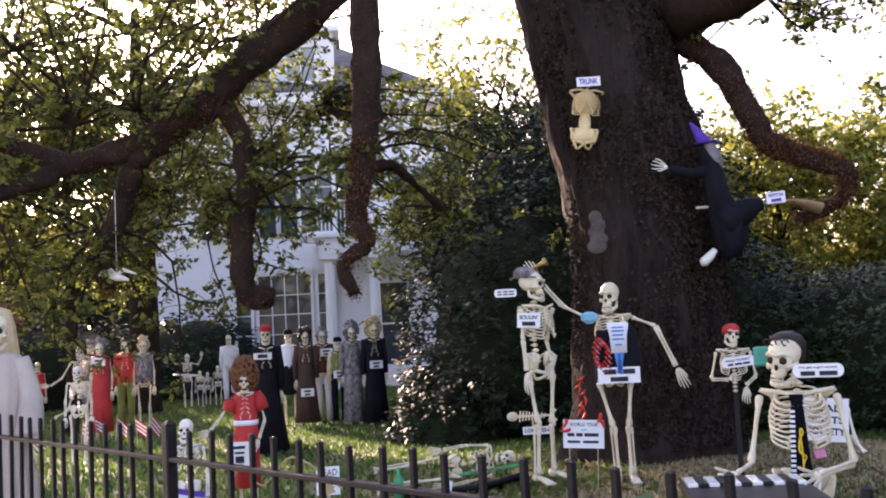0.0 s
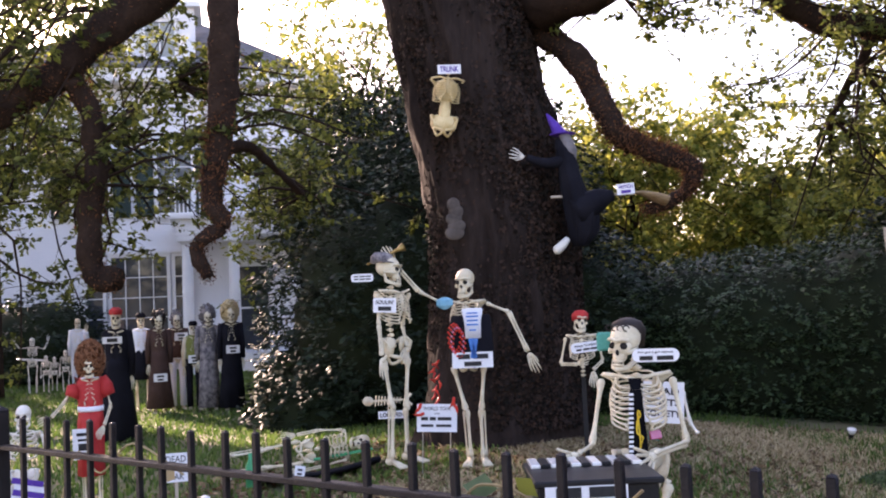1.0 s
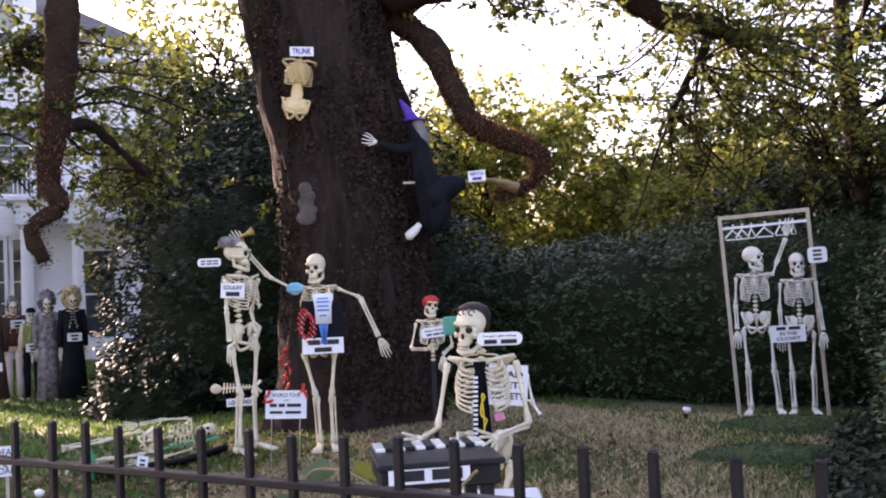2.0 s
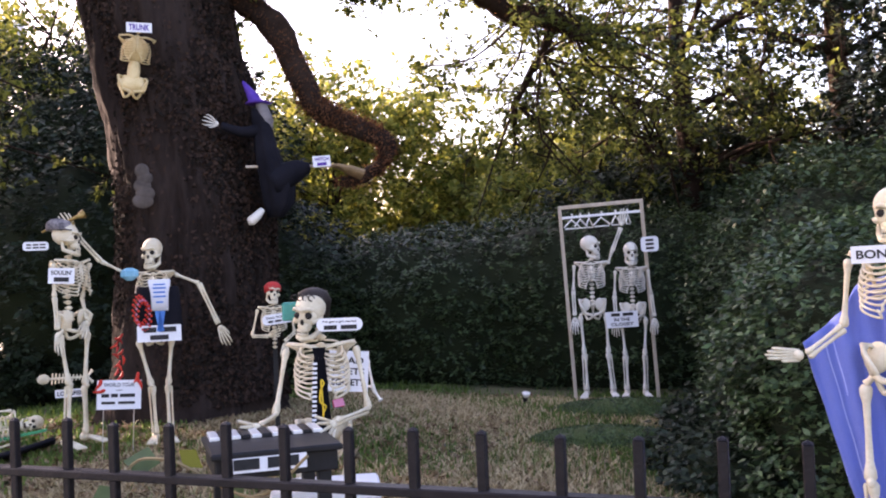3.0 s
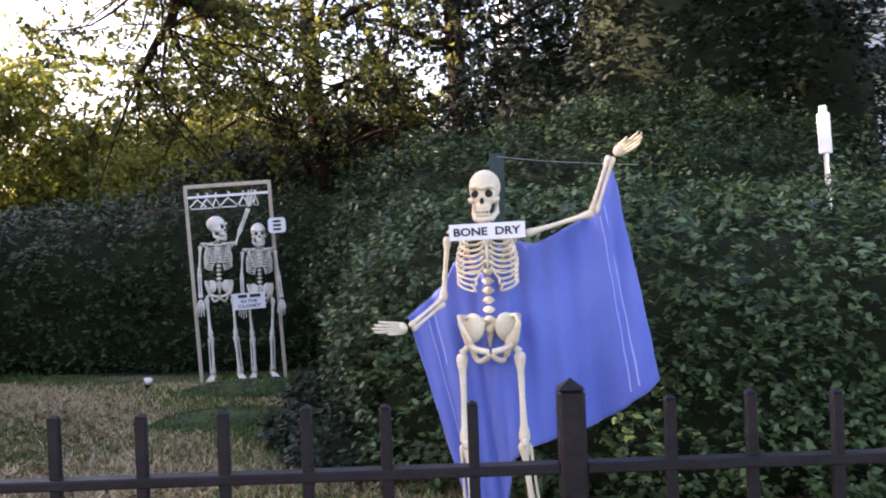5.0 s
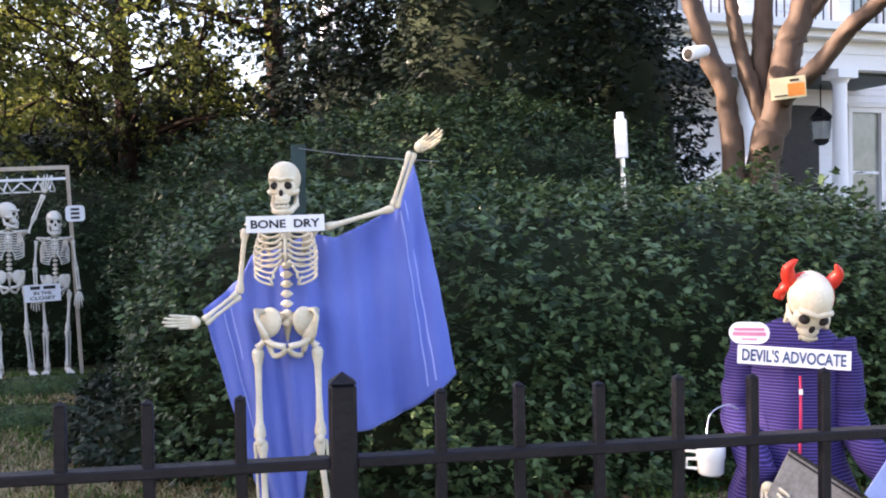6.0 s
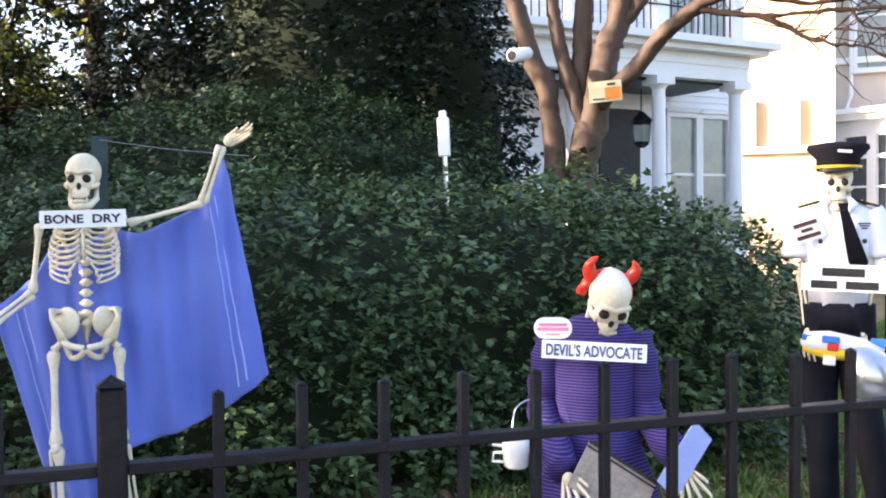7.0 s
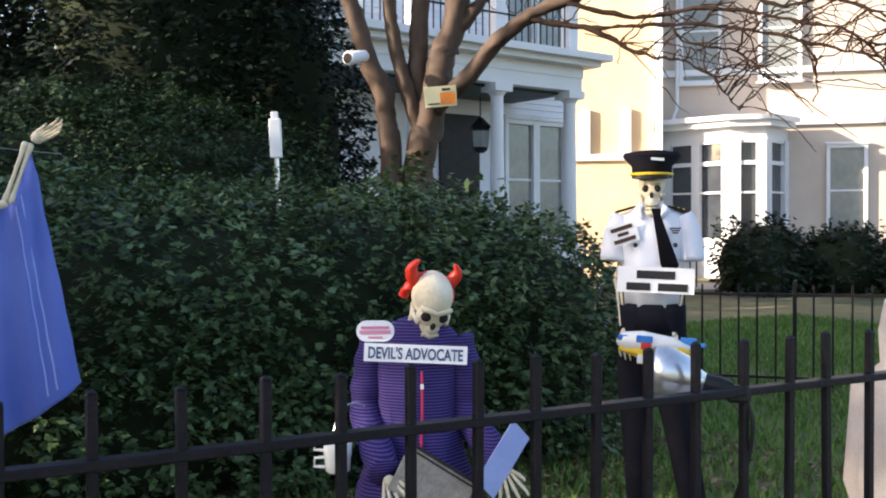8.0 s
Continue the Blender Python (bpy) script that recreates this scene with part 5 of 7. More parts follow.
cap = thing("cap", at(SB, -0.055, -0.01, 1.475, 0, 8, 20), "worn grey flat cap on the skull", "cap")
bm = bmesh.new()
loft(bm, [((0, 0, -0.01), 0.082, 0.098), ((0, 0, 0.035), 0.086, 0.102), ((0, 0, 0.065), 0.065, 0.08), ((0, 0, 0.078), 0.02, 0.03)], segs=20)
part("crown", bm, GREY_CLOTH, cap, smooth=True)
bm = bmesh.new()
loft(bm, [((0, -0.09, -0.004), 0.06, 0.05), ((0, -0.095, 0.004), 0.055, 0.045)], segs=16)
part("peak", bm, GREY_CLOTH, cap)
sign(at(SB, -0.045, -0.155, 1.16, 0, 3, 0), 0.165, 0.105, [("SOULIN'", 0.022, 0.030, 0.13), (None, -0.024, 0.030, 0.135)], "small white placard on the skeleton's ribs")
sign(at(SB, -0.20, -0.12, 1.365), 0.16, 0.058, [(None, 0.010, 0.010, 0.13), (None, -0.010, 0.010, 0.13)], "small white speech-bubble strip with two printed lines", 0.02)

# tour poster on wires, fish sign
ps = thing("poster", at(pose(-5.0, 3.45, 0.36, 0, 0, 40), 0.065, -0.05, 0.0, 0, 3, 0), "white poster on two wire legs with red peppers at its corners", "poster")
b_ = board(0.29, 0.20, ps)
b_.location = (0, 0, 0.40)
lettering("WORLD TOUR", 0.20, 0.026, INK, ps, 0, 0.468, bold=0.012)
lettering("with", 0.04, 0.014, INK, ps, 0, 0.432, bold=0.01)
bars(ps, [(-0.09, 0.395, 0.05, 0.024), (-0.03, 0.395, 0.045, 0.024), (0.055, 0.395, 0.10, 0.024), (-0.07, 0.345, 0.09, 0.018), (0.05, 0.345, 0.11, 0.018)], INK)
for x in (-0.10, 0.10):
    bm = bmesh.new()
    tube(bm, [(x, 0.006, 0.0), (x, 0.006, 0.48)], 0.003, 5)
    part("leg", bm, STEEL, ps)
for x, z, a in ((-0.135, 0.475, 30), (0.13, 0.475, -25), (0.11, 0.52, 20), (-0.125, 0.43, 80)):
    bm = bmesh.new()
    tube(bm, curve_pts([(0, 0, 0.035), (0.008, 0, 0.0), (0.0, 0, -0.045)], 4), [0.006, 0.011, 0.012, 0.012, 0.011, 0.010, 0.008, 0.005, 0.002], 7)
    o = part("pepper", bm, RED_SHINY, ps, "red plastic pepper", True)
    o.matrix_basis = pose(x, -0.012, z, 0, a, 0)
# string of red peppers hanging by the trunk
ch = thing("pepper_string", pose(-5.13, 3.75, 0.72, 0, 0, 40), "string of dried red peppers hanging by the trunk", "peppers")
random.seed(9)
for k in range(16):
    bm = bmesh.new()
    tube(bm, [(0, 0, 0.03), (0.01, 0, 0), (0, 0, -0.04)], [0.005, 0.011, 0.003], 6)
    o = part("pepper", bm, RED_SHINY if k % 2 else RED, ch, "", True)
    o.matrix_basis = pose(random.uniform(-0.03, 0.03), random.uniform(-0.02, 0.02), k * 0.028, random.uniform(-50, 50), random.uniform(-60, 60), 0)
fs = pose(-6.05, 4.2, 0.36, 0, 0, 42)
fsh = thing("fish_skeleton", at(fs, 0, 0, 0.42), "plastic fish skeleton on a stick above a name strip", "fish skeleton")
bm = bmesh.new()
tube(bm, [(-0.15, 0, 0), (0.16, 0, 0.0)], [0.012, 0.008], 6)
for k in range(9):
    tube(bm, [(-0.10 + 0.026 * k, 0, 0.045 - 0.003 * k), (-0.11 + 0.026 * k, 0, -0.045 + 0.003 * k)], 0.006, 5)
ball(bm, (-0.17, 0, 0), (0.05, 0.025, 0.04), None, 0, 10, 8)
tube(bm, [(0.16, 0, 0), (0.20, 0, 0.05)], [0.008, 0.015], 5)
tube(bm, [(0.16, 0, 0), (0.20, 0, -0.05)], [0.008, 0.015], 5)
part("bones", bm, BONE, fsh)
bm = bmesh.new()
tube(bm, [(0, 0.02, 0), (0, 0.02, -0.5)], 0.006, 5)
part("stick", bm, WOOD_PALE, fsh)
sign(at(fs, 0.03, -0.03, 0.30), 0.235, 0.065, [("LONGFISH", 0, 0.036, 0.20)], "white name strip under the fish skeleton")

# seated pianist and companion
SC = pose(-2.50, 2.02, -0.045, 0, 0, 29)
skeleton(SC, "pale skeleton seated at a small black piano, hands on the keys", BONE, 1.0, el=(-0.215, -0.05, 0.955), wl=(-0.27, -0.34, 0.955), hl=(-0.3, -0.8, -0.1), er=(0.205, -0.05, 0.955), wr=(0.05, -0.38, 0.955), hr=(-0.4, -0.8, -0.1),
         kl=(-0.12, -0.06, 0.46), al=(-0.10, 0.0, 0.22), kr=(0.02, -0.10, 0.46), ar=(-0.02, 0.0, 0.22), head=(-0.045, -0.04, 1.415), turn=(6, 4, -26), spread=0.9, curl=0.2, skull_scale=0.94)
wig = thing("wig", at(SC, -0.04, -0.015, 1.432, 6, 4, -26) @ Matrix.Scale(0.94, 4), "short black curly wig with a painted quiff", "wig")
bm = bmesh.new()
loft(bm, [((0, 0.05, -0.05), 0.070, 0.062), ((0, 0.042, 0.03), 0.082, 0.085), ((0, 0.022, 0.070), 0.068, 0.084), ((0, 0.02, 0.090), 0.03, 0.04)], segs=22, ripple=0.05, waves=9)
part("hair", bm, HAIR_BLACK, wig, smooth=True)
for k in range(4):
    bm = bmesh.new()
    tube(bm, [(-0.045 + 0.03 * k + 0.016 * math.cos(a), -0.088 + 0.004 * abs(k - 1.5), 0.058 + 0.014 * math.sin(a)) for a in [i * 0.7 for i in range(8)]], 0.0035, 5)
    part("curl", bm, HAIR_BLACK, wig)
tie = thing("necktie", at(SC, -0.01, -0.125, 1.235), "long black necktie printed with a piano keyboard and gold clef", "tie")
bm = bmesh.new()
for z0, z1, w0, w1, y0, y1 in ((0.02, -0.03, 0.03, 0.022, 0.0, -0.01), (-0.03, -0.42, 0.026, 0.050, -0.012, 0.03), (-0.42, -0.46, 0.05, 0.004, 0.03, 0.035)):
    q = [bm.verts.new(p) for p in ((-w0, y0, z0), (w0, y0, z0), (w1, y1, z1), (-w1, y1, z1))]
    bm.faces.new(q)
bmesh.ops.solidify(bm, geom=bm.faces[:], thickness=0.006)
part("cloth", bm, BLACK_CLOTH, tie)
bm = bmesh.new()
for k in range(17):
    box(bm, (-0.020 - 0.0010 * k, -0.022 + 0.0022 * k, -0.05 - 0.021 * k), (0.020, 0.004, 0.010))
part("key_print", bm, PAPER, tie)
bm = bmesh.new()
tube(bm, curve_pts([(0.008, -0.016, -0.27), (0.022, -0.016, -0.24), (-0.002, -0.016, -0.22), (0.0, -0.02, -0.17), (0.016, -0.02, -0.14), (0.004, -0.02, -0.13), (0.01, -0.014, -0.27), (0.0, -0.012, -0.30)], 4), 0.004, 5)
part("clef", bm, YELLOW_P, tie)
sign(at(SC, 0.085, -0.155, 1.355, 0, 0, -8), 0.205, 0.058, [("I've got a girl named", 0.013, 0.012, 0.15), (None, -0.012, 0.019, 0.165)], "white speech-bubble strip with black lettering beside the skull", 0.03)
# piano with keyboard
PI = pose(-2.39, 1.38, 0.10, 0, 0, 40)
pi = thing("toy_piano", PI, "small black wooden piano with a white keyboard on the lawn", "piano")
bm = bmesh.new()
box(bm, (0, 0, 0.735), (0.46, 0.42, 0.085), bevel=0.006)
box(bm, (0, -0.01, 0.785), (0.49, 0.46, 0.025), bevel=0.006)
part("case", bm, BLACK_PLASTIC, pi)
for x, y in ((-0.18, -0.17), (0.18, -0.17), (-0.18, 0.18), (0.18, 0.18)):
    bm = bmesh.new()
    box(bm, (x, y, 0.345), (0.05, 0.05, 0.72), bevel=0.004)
    part("leg", bm, BLACK_PLASTIC, pi)
for k in range(11):
    bm = bmesh.new()
    box(bm, (-0.205 + 0.041 * k, 0.14, 0.805), (0.039 if k % 2 == 0 else 0.034, 0.17, 0.016), pose(0, 0, 0, 0, 0, 0), bevel=0.003)
    part("key", bm, CERAMIC if k % 2 == 0 else BLACK_PLASTIC, pi, "white key" if k % 2 == 0 else "black key")
sign(at(PI, -0.05, -0.236, 0.752), 0.31, 0.062, [(None, 0, 0.040, 0.27)], "white name strip with bold black print on the piano's front")
st = thing("stool", pose(-2.35, 1.75, 0.12, 0, 0, 29), "low pale grey plastic stool behind the piano", "stool")
bm = bmesh.new()
box(bm, (0, 0, 0.50), (0.46, 0.32, 0.05), bevel=0.012)
part("seat", bm, WHITE, st)
for x, y in ((-0.18, -0.11), (0.18, -0.11), (-0.18, 0.11), (0.18, 0.11)):
    bm = bmesh.new()
    box(bm, (x, y, 0.25), (0.05, 0.05, 0.46), bevel=0.006)
    part("leg", bm, WHITE, st)
# companion behind
CO = pose(-4.07, 4.15, 0.40, 0, 0, 31)
COMPANION = CO
bd = thing("bandanna", at(CO, 0.0, -0.008, 1.038, -8, 0, 12) @ Matrix.Scale(0.84, 4), "tight red knitted cap on the small skull", "cap")
bm = bmesh.new()
loft(bm, [((0, 0.012, -0.02), 0.072, 0.088), ((0, 0.012, 0.03), 0.072, 0.088), ((0, 0.012, 0.058), 0.045, 0.055), ((0, 0.012, 0.066), 0.015, 0.02)], segs=20)
part("cloth", bm, RED, bd, smooth=True)
sign(at(CO, 0.03, -0.16, 0.83, 0, -6, 4), 0.22, 0.072, [('Watch "SCARRY"', 0.013, 0.017, 0.17), (None, -0.015, 0.014, 0.16)], "white speech-bubble strip with two lines held by the small skeleton", 0.03)
hat = thing("felt_box", at(SC, -0.135, 0.03, 1.415), "small teal felt box between the two skulls", "box")
bm = bmesh.new()
box(bm, (0, 0, 0), (0.075, 0.06, 0.085), bevel=0.008)
part("body", bm, TEAL, hat)
# reading skeleton sign behind
RS = pose(*(-2.60, 2.47, 1.04), 0, 0, 24)
lg = thing("leg_bones", at(RS, 0.07, 0.03, 0.0) @ Matrix.Scale(0.52, 4), "bent plastic leg bones on the grass beside the placard", "bones")
for a_, b_ in (((0.02, 0.05, -0.10), (0.05, 0.0, 0.10)), ((0.05, 0.0, 0.10), (0.10, -0.02, -0.20)), ((-0.02, 0.06, -0.16), (0.09, 0.02, -0.17)), ((0.10, -0.02, -0.20), (0.17, -0.06, -0.30))):
    bm = bmesh.new()
    bone(bm, a_, b_, 0.014)
    part("bone", bm, BONE_PALE, lg, smooth=True)
sign(at(RS, 0.0, 0.0, 0.0, 0, 4, 0), 0.20, 0.205, [("DEAD", 0.055, 0.034, 0.15), ("POETS", 0.0, 0.034, 0.16), ("SOCIETY", -0.055, 0.034, 0.17)], "white placard with three black lines beside the crouching skeleton")
bk = thing("book", at(SC, 0.06, -0.06, 0.99, 70, 10, 20) @ Matrix.Scale(0.6, 4), "small stack of bright booklets in the skeleton's lap", "book")
for k, mm in enumerate((TEAL, RED, PINK_P)):
    bm = bmesh.new()
    box(bm, (0, 0, 0.02 * k), (0.085, 0.06, 0.016), pose(0, 0, 0, 0, 0, 8 * k), bevel=0.002)
    part("cover", bm, mm, bk)

# skeletons in the closet frame
CL = pose(-2.19, 6.9, 0.28, 0, 0, 13)
cf = thing("closet_frame", at(CL, 0, 0, 0, 0, -2.6, 0), "narrow bare-wood frame like a closet with a row of hangers", "frame")
for x, a in ((-0.37, 0), (0.37, 0)):
    bm = bmesh.new()
    box(bm, (x, 0, 0.89), (0.032, 0.036, 1.82), bevel=0.003)
    part("upright", bm, WOOD_PALE, cf)
for z, s in ((1.785, 0.034), (1.69, 0.022)):
    bm = bmesh.new()
    box(bm, (0, 0, z), (0.76, s, s), bevel=0.003)
    part("rod" if z < 1.75 else "lintel", bm, WOOD_PALE if z > 1.75 else WHITE, cf)
for k, x in enumerate((-0.27, -0.19, -0.11, 0.0, 0.13, 0.24)):
    h = thing("clothes_hanger", at(cf.matrix_basis, x, 0, 1.70, 0, 0, (35, 50, 70, 30, 60, 75)[k]), "white plastic clothes hanger", "hanger", "hangers on the rod")
    bm = bmesh.new()
    tube(bm, [(0, 0, 0.015), (0.012, 0, 0.02), (0.012, 0, 0), (0, 0, -0.03), (-0.085, 0, -0.10), (-0.075, 0, -0.115), (0.075, 0, -0.115), (0.085, 0, -0.10), (0, 0, -0.035)], 0.007, 6)
    part("wire", bm, CERAMIC, h)
skeleton(at(CL, -0.185, -0.02, 0.03), "bone-coloured skeleton raising one arm inside the wooden frame", BONE_PALE, 0.97, el=(-0.175, 0.0, 1.0), wl=(-0.17, -0.03, 0.77), er=(0.20, -0.02, 1.36), wr=(0.29, -0.03, 1.58), hr=(0.2, 0, 1), turn=(0, 0, 60), kr=(0.13, -0.01, 0.41), ar=(0.16, 0, 0.06))
skeleton(at(CL, 0.175, -0.04, 0.03), "bone-coloured skeleton standing inside the wooden frame", BONE_PALE, 0.92, turn=(0, 0, 6), el=(-0.175, 0.0, 1.0), wl=(-0.17, -0.03, 0.77), er=(0.18, 0.0, 1.0), wr=(0.20, -0.02, 0.78))
sign(at(CL, 0.07, -0.14, 0.735, 0, -2, 0), 0.285, 0.145, [(None, 0.045, 0.028, 0.22), ("IN THE", 0.0, 0.028, 0.14), ("CLOSET", -0.042, 0.028, 0.20)], "white placard with black capitals hung between the two skeletons")
sign(at(CL, 0.34, -0.16, 1.40, 0, -2, 0), 0.155, 0.135, [(None, 0.035, 0.020, 0.10), (None, 0.0, 0.020, 0.10), (None, -0.036, 0.020, 0.10)], "white speech-bubble card by the skull", 0.03)

# torso on the trunk with its sign, and the crashed witch
TT = pose(*(-5.35, 4.30, 3.25), -4, 8, 42) @ Matrix.Scale(0.92, 4) @ pose(0, 0.05, -1.02)
bm = bmesh.new()
torso(bm, pose(0, 0.03, 0, 0, 0, 0), 0, 9)
ball(bm, (0, 0.03, 1.165), (0.105, 0.085, 0.115), None, 0, 18, 12)
ball(bm, (0, 0.04, 0.97), (0.055, 0.05, 0.14), None, 0, 14, 10)
ball(bm, (0, 0.03, 0.85), (0.11, 0.05, 0.07), None, 0, 16, 10)
tr_ = link("skeleton_torso", bm, [BONE_YELLOW])
tr_.matrix_basis = TT
tagged(tr_, "yellowed rib cage and pelvis nailed to the oak trunk", "skeleton")
sign(at(TT, 0.0, -0.10, 1.325, 0, -8, 0), 0.21, 0.085, [("TRUNK", 0, 0.055, 0.17)], "white card with purple capitals nailed to the bark", ink=PURPLE_HAT)


WITCH = pose(*(-4.64, 4.91, 2.57), 0, 0, 38)


def witch():
    """The crashed witch as one plain mesh: robe, sleeve, hat, hair and hand."""
    bm = bmesh.new()
    loft(bm, [((0.02, 0, 0.42), 0.07, 0.06), ((0.05, 0, 0.30), 0.10, 0.10), ((0.08, 0, 0.05), 0.11, 0.12), ((0.12, 0, -0.15), 0.13, 0.14), ((0.19, 0, -0.36), 0.17, 0.15), ((0.20, 0, -0.55), 0.14, 0.12), ((0.16, 0, -0.70), 0.07, 0.06)], 0, 30, ripple=0.22)
    q = bm.verts[:]
    tube(bm, curve_pts([(0.05, -0.02, 0.20), (-0.15, -0.05, 0.17), (-0.36, -0.08, 0.235)], 4), [0.075, 0.07, 0.065, 0.06, 0.055, 0.05, 0.045, 0.04, 0.035], 10, 0)
    tube(bm, curve_pts([(0.12, -0.03, -0.35), (0.40, -0.05, -0.22), (0.52, -0.05, -0.20)], 4), [0.16, 0.15, 0.14, 0.13, 0.11, 0.09, 0.07, 0.06, 0.05], 10, 0)
    loft(bm, [((0.02, -0.01, 0.46), 0.10, 0.10), ((0.03, -0.01, 0.475), 0.14, 0.13), ((0.0, -0.01, 0.50), 0.075, 0.07), ((-0.06, -0.01, 0.60), 0.05, 0.05), ((-0.12, 0, 0.70), 0.012, 0.012)], 1, 18)
    loft(bm, [((0.05, -0.03, 0.46), 0.06, 0.07), ((0.09, -0.03, 0.30), 0.08, 0.07), ((0.10, -0.03, 0.16), 0.05, 0.04), ((0.11, -0.03, 0.10), 0.01, 0.01)], 2, 14, ripple=0.15)
    hand(bm, (-0.37, -0.09, 0.24), (-1, -0.1, 0.25), 3, 1.0)
    tube(bm, [(0.02, -0.08, -0.62), (-0.03, -0.10, -0.68), (-0.10, -0.12, -0.74), (-0.13, -0.12, -0.75)], [0.03, 0.045, 0.05, 0.03], 8, 3)
    ob = link("witch_figure", bm, [BLACK_CLOTH, PURPLE_HAT, HAIR_GREY, BONE_PALE])
    ob.matrix_basis = WITCH @ Matrix.Scale(0.80, 4)
    return tagged(ob, "witch dummy in a black robe crashed flat against the oak", "dummy")


witch()
br = thing("broom", at(WITCH, 0.40, -0.05, -0.13, 0, 4, 0), "straw broom sticking out beside the witch dummy", "broom")
bm = bmesh.new()
tube(bm, [(-0.5, 0.02, -0.05), (0.25, 0, 0)], 0.012, 7)
part("handle", bm, WOOD_PALE, br)
bm = bmesh.new()
tube(bm, [(0.17, 0, 0), (0.25, 0, 0.0), (0.36, 0, -0.03), (0.46, 0, -0.06)], [0.02, 0.04, 0.075, 0.085], 14, squash=0.5)
part("brush", bm, STRAWBROOM, br)
sign(at(br.matrix_basis, 0.10, -0.09, 0.02, 0, -8, 0), 0.145, 0.09, [("WITCH", 0.018, 0.030, 0.115), (None, -0.022, 0.024, 0.11)], "white card with purple print on the broom", ink=PURPLE_HAT)
bu = thing("bark_scar", pose(*(-5.38, 4.38, 2.29), 0, 0, 42), "pale healed burl on the oak bark", "burl")
bm = bmesh.new()
for k in range(5):
    ball(bm, (0.02 * (k % 2), 0.02, -0.12 + 0.06 * k), (0.085 - 0.007 * k, 0.018, 0.06), None, 0, 14, 10)
part("burl", bm, mat("grey_burl_bark", (0.045, 0.036, 0.032), (0.12, 0.10, 0.088), 0.95, 6, 30, 1.0), bu, smooth=True)

# ---- costumed dummies on the lawn ----
def fuzzy(bm, c, r, mi, n, seed, ln=0.05):
    """A ball of hair with loose locks."""
    ball(bm, c, r, None, mi, 14, 10)
    rr = random.Random(seed)
    for _ in range(n):
        d = Vector((rr.gauss(0, 1), rr.gauss(0, 1), rr.gauss(0, 1))).normalized()
        p = Vector(c) + Vector((d.x * r[0], d.y * r[1], d.z * r[2]))
        u = d.cross(Vector((rr.gauss(0, 1), rr.gauss(0, 1), rr.gauss(0, 1)))).normalized() * ln * 0.35
        tube(bm, [p - d * 0.02, p + d * ln * 0.25 + u, p + d * ln * 0.5 + u * 0.4, p + d * ln * 0.45 - u], [0.016, 0.017, 0.015, 0.007], 5, mi)


def costume(m, label, mats, scale=1.0, top=None, skirt=None, trousers=None, hair=None, cap=None, sleeves=None, seed=0, extra=None, slim=0.84, **kw):
    """A dressed skeleton dummy as one plain mesh. mats: bone, dark, then the cloths that the index arguments name."""
    bm = bmesh.new()
    skeleton_into(bm, 0, 1, False, **kw)
    p = {**STAND, **kw}
    if top is not None:
        loft(bm, [((0, 0, 1.30), 0.07, 0.06), ((0, 0, 1.275), 0.16, 0.08), ((0, 0, 1.20), 0.175, 0.105), ((0, 0, 1.05), 0.15, 0.115), ((0, 0, 0.92), 0.145, 0.11), ((0, 0, 0.82), 0.165, 0.12)], top, 16, ripple=0.05, seed=seed)
    if skirt is not None:
        mi, hem, wide = skirt
        loft(bm, [((0, 0, 0.98), 0.135, 0.105), ((0, 0, 0.85), 0.16, 0.125), ((0, 0, (0.85 + hem) / 2), (0.16 + wide) / 2, (0.13 + wide * 0.8) / 2), ((0, 0, hem), wide, wide * 0.8)], mi, 20, ripple=0.10, seed=seed)
    if trousers is not None:
        for k, s in (("l", -1), ("r", 1)):
            tube(bm, [(0.09 * s, 0, 0.88), (0.10 * s, 0, 0.75), Vector(p["k" + k]), Vector(p["a" + k]) + Vector((0, 0, 0.01))], [0.085, 0.085, 0.07, 0.06], 10, trousers)
        loft(bm, [((0, 0, 0.98), 0.135, 0.10), ((0, 0, 0.80), 0.165, 0.11)], trousers, 14)
    if sleeves is not None:
        for k, s in (("l", -1), ("r", 1)):
            tube(bm, [(0.15 * s, 0, 1.265), Vector(p["e" + k]), Vector(p["w" + k])], [0.065, 0.06, 0.05], 9, sleeves)
    hx = Vector(p["head"])
    if hair is not None:
        mi, size, n = hair
        fuzzy(bm, hx + Vector((0, 0.03, 0.02)), (0.085 * size, 0.09 * size, 0.10 * size), mi, n, seed, 0.05 * size)
        skull(bm, pose(hx.x, hx.y - 0.05 * size, hx.z - 0.02), 0.95, 0, 1, False)
    if cap is not None:
        loft(bm, [((hx.x, hx.y, hx.z + 0.03), 0.085, 0.10), ((hx.x, hx.y, hx.z + 0.08), 0.09, 0.10), ((hx.x, hx.y, hx.z + 0.115), 0.05, 0.06)], cap, 14)
    if extra:
        extra(bm)
    ob = link("costumed_dummy", bm, mats)
    ob.matrix_basis = m @ Matrix.Diagonal((scale * slim, scale, scale, 1))
    return tagged(ob, label, "dummy")


def yard(x, y, rz):
    return pose(x, y, float(ground_z(np.array(x), np.array(y))), 0, 0, rz)


def girl_extra(bm):
    loft(bm, [((0, -0.015, 1.315), 0.06, 0.06), ((0, -0.02, 1.275), 0.125, 0.10)], 4, 16)
    loft(bm, [((0, 0, 1.005), 0.158, 0.122), ((0, 0, 0.955), 0.158, 0.122)], 4, 16)
    for s in (-1, 1):
        tube(bm, [(0.14 * s, 0, 1.265), (0.19 * s, -0.02, 1.18), (0.22 * s, -0.03, 1.10)], [0.06, 0.085, 0.08], 10, 2)


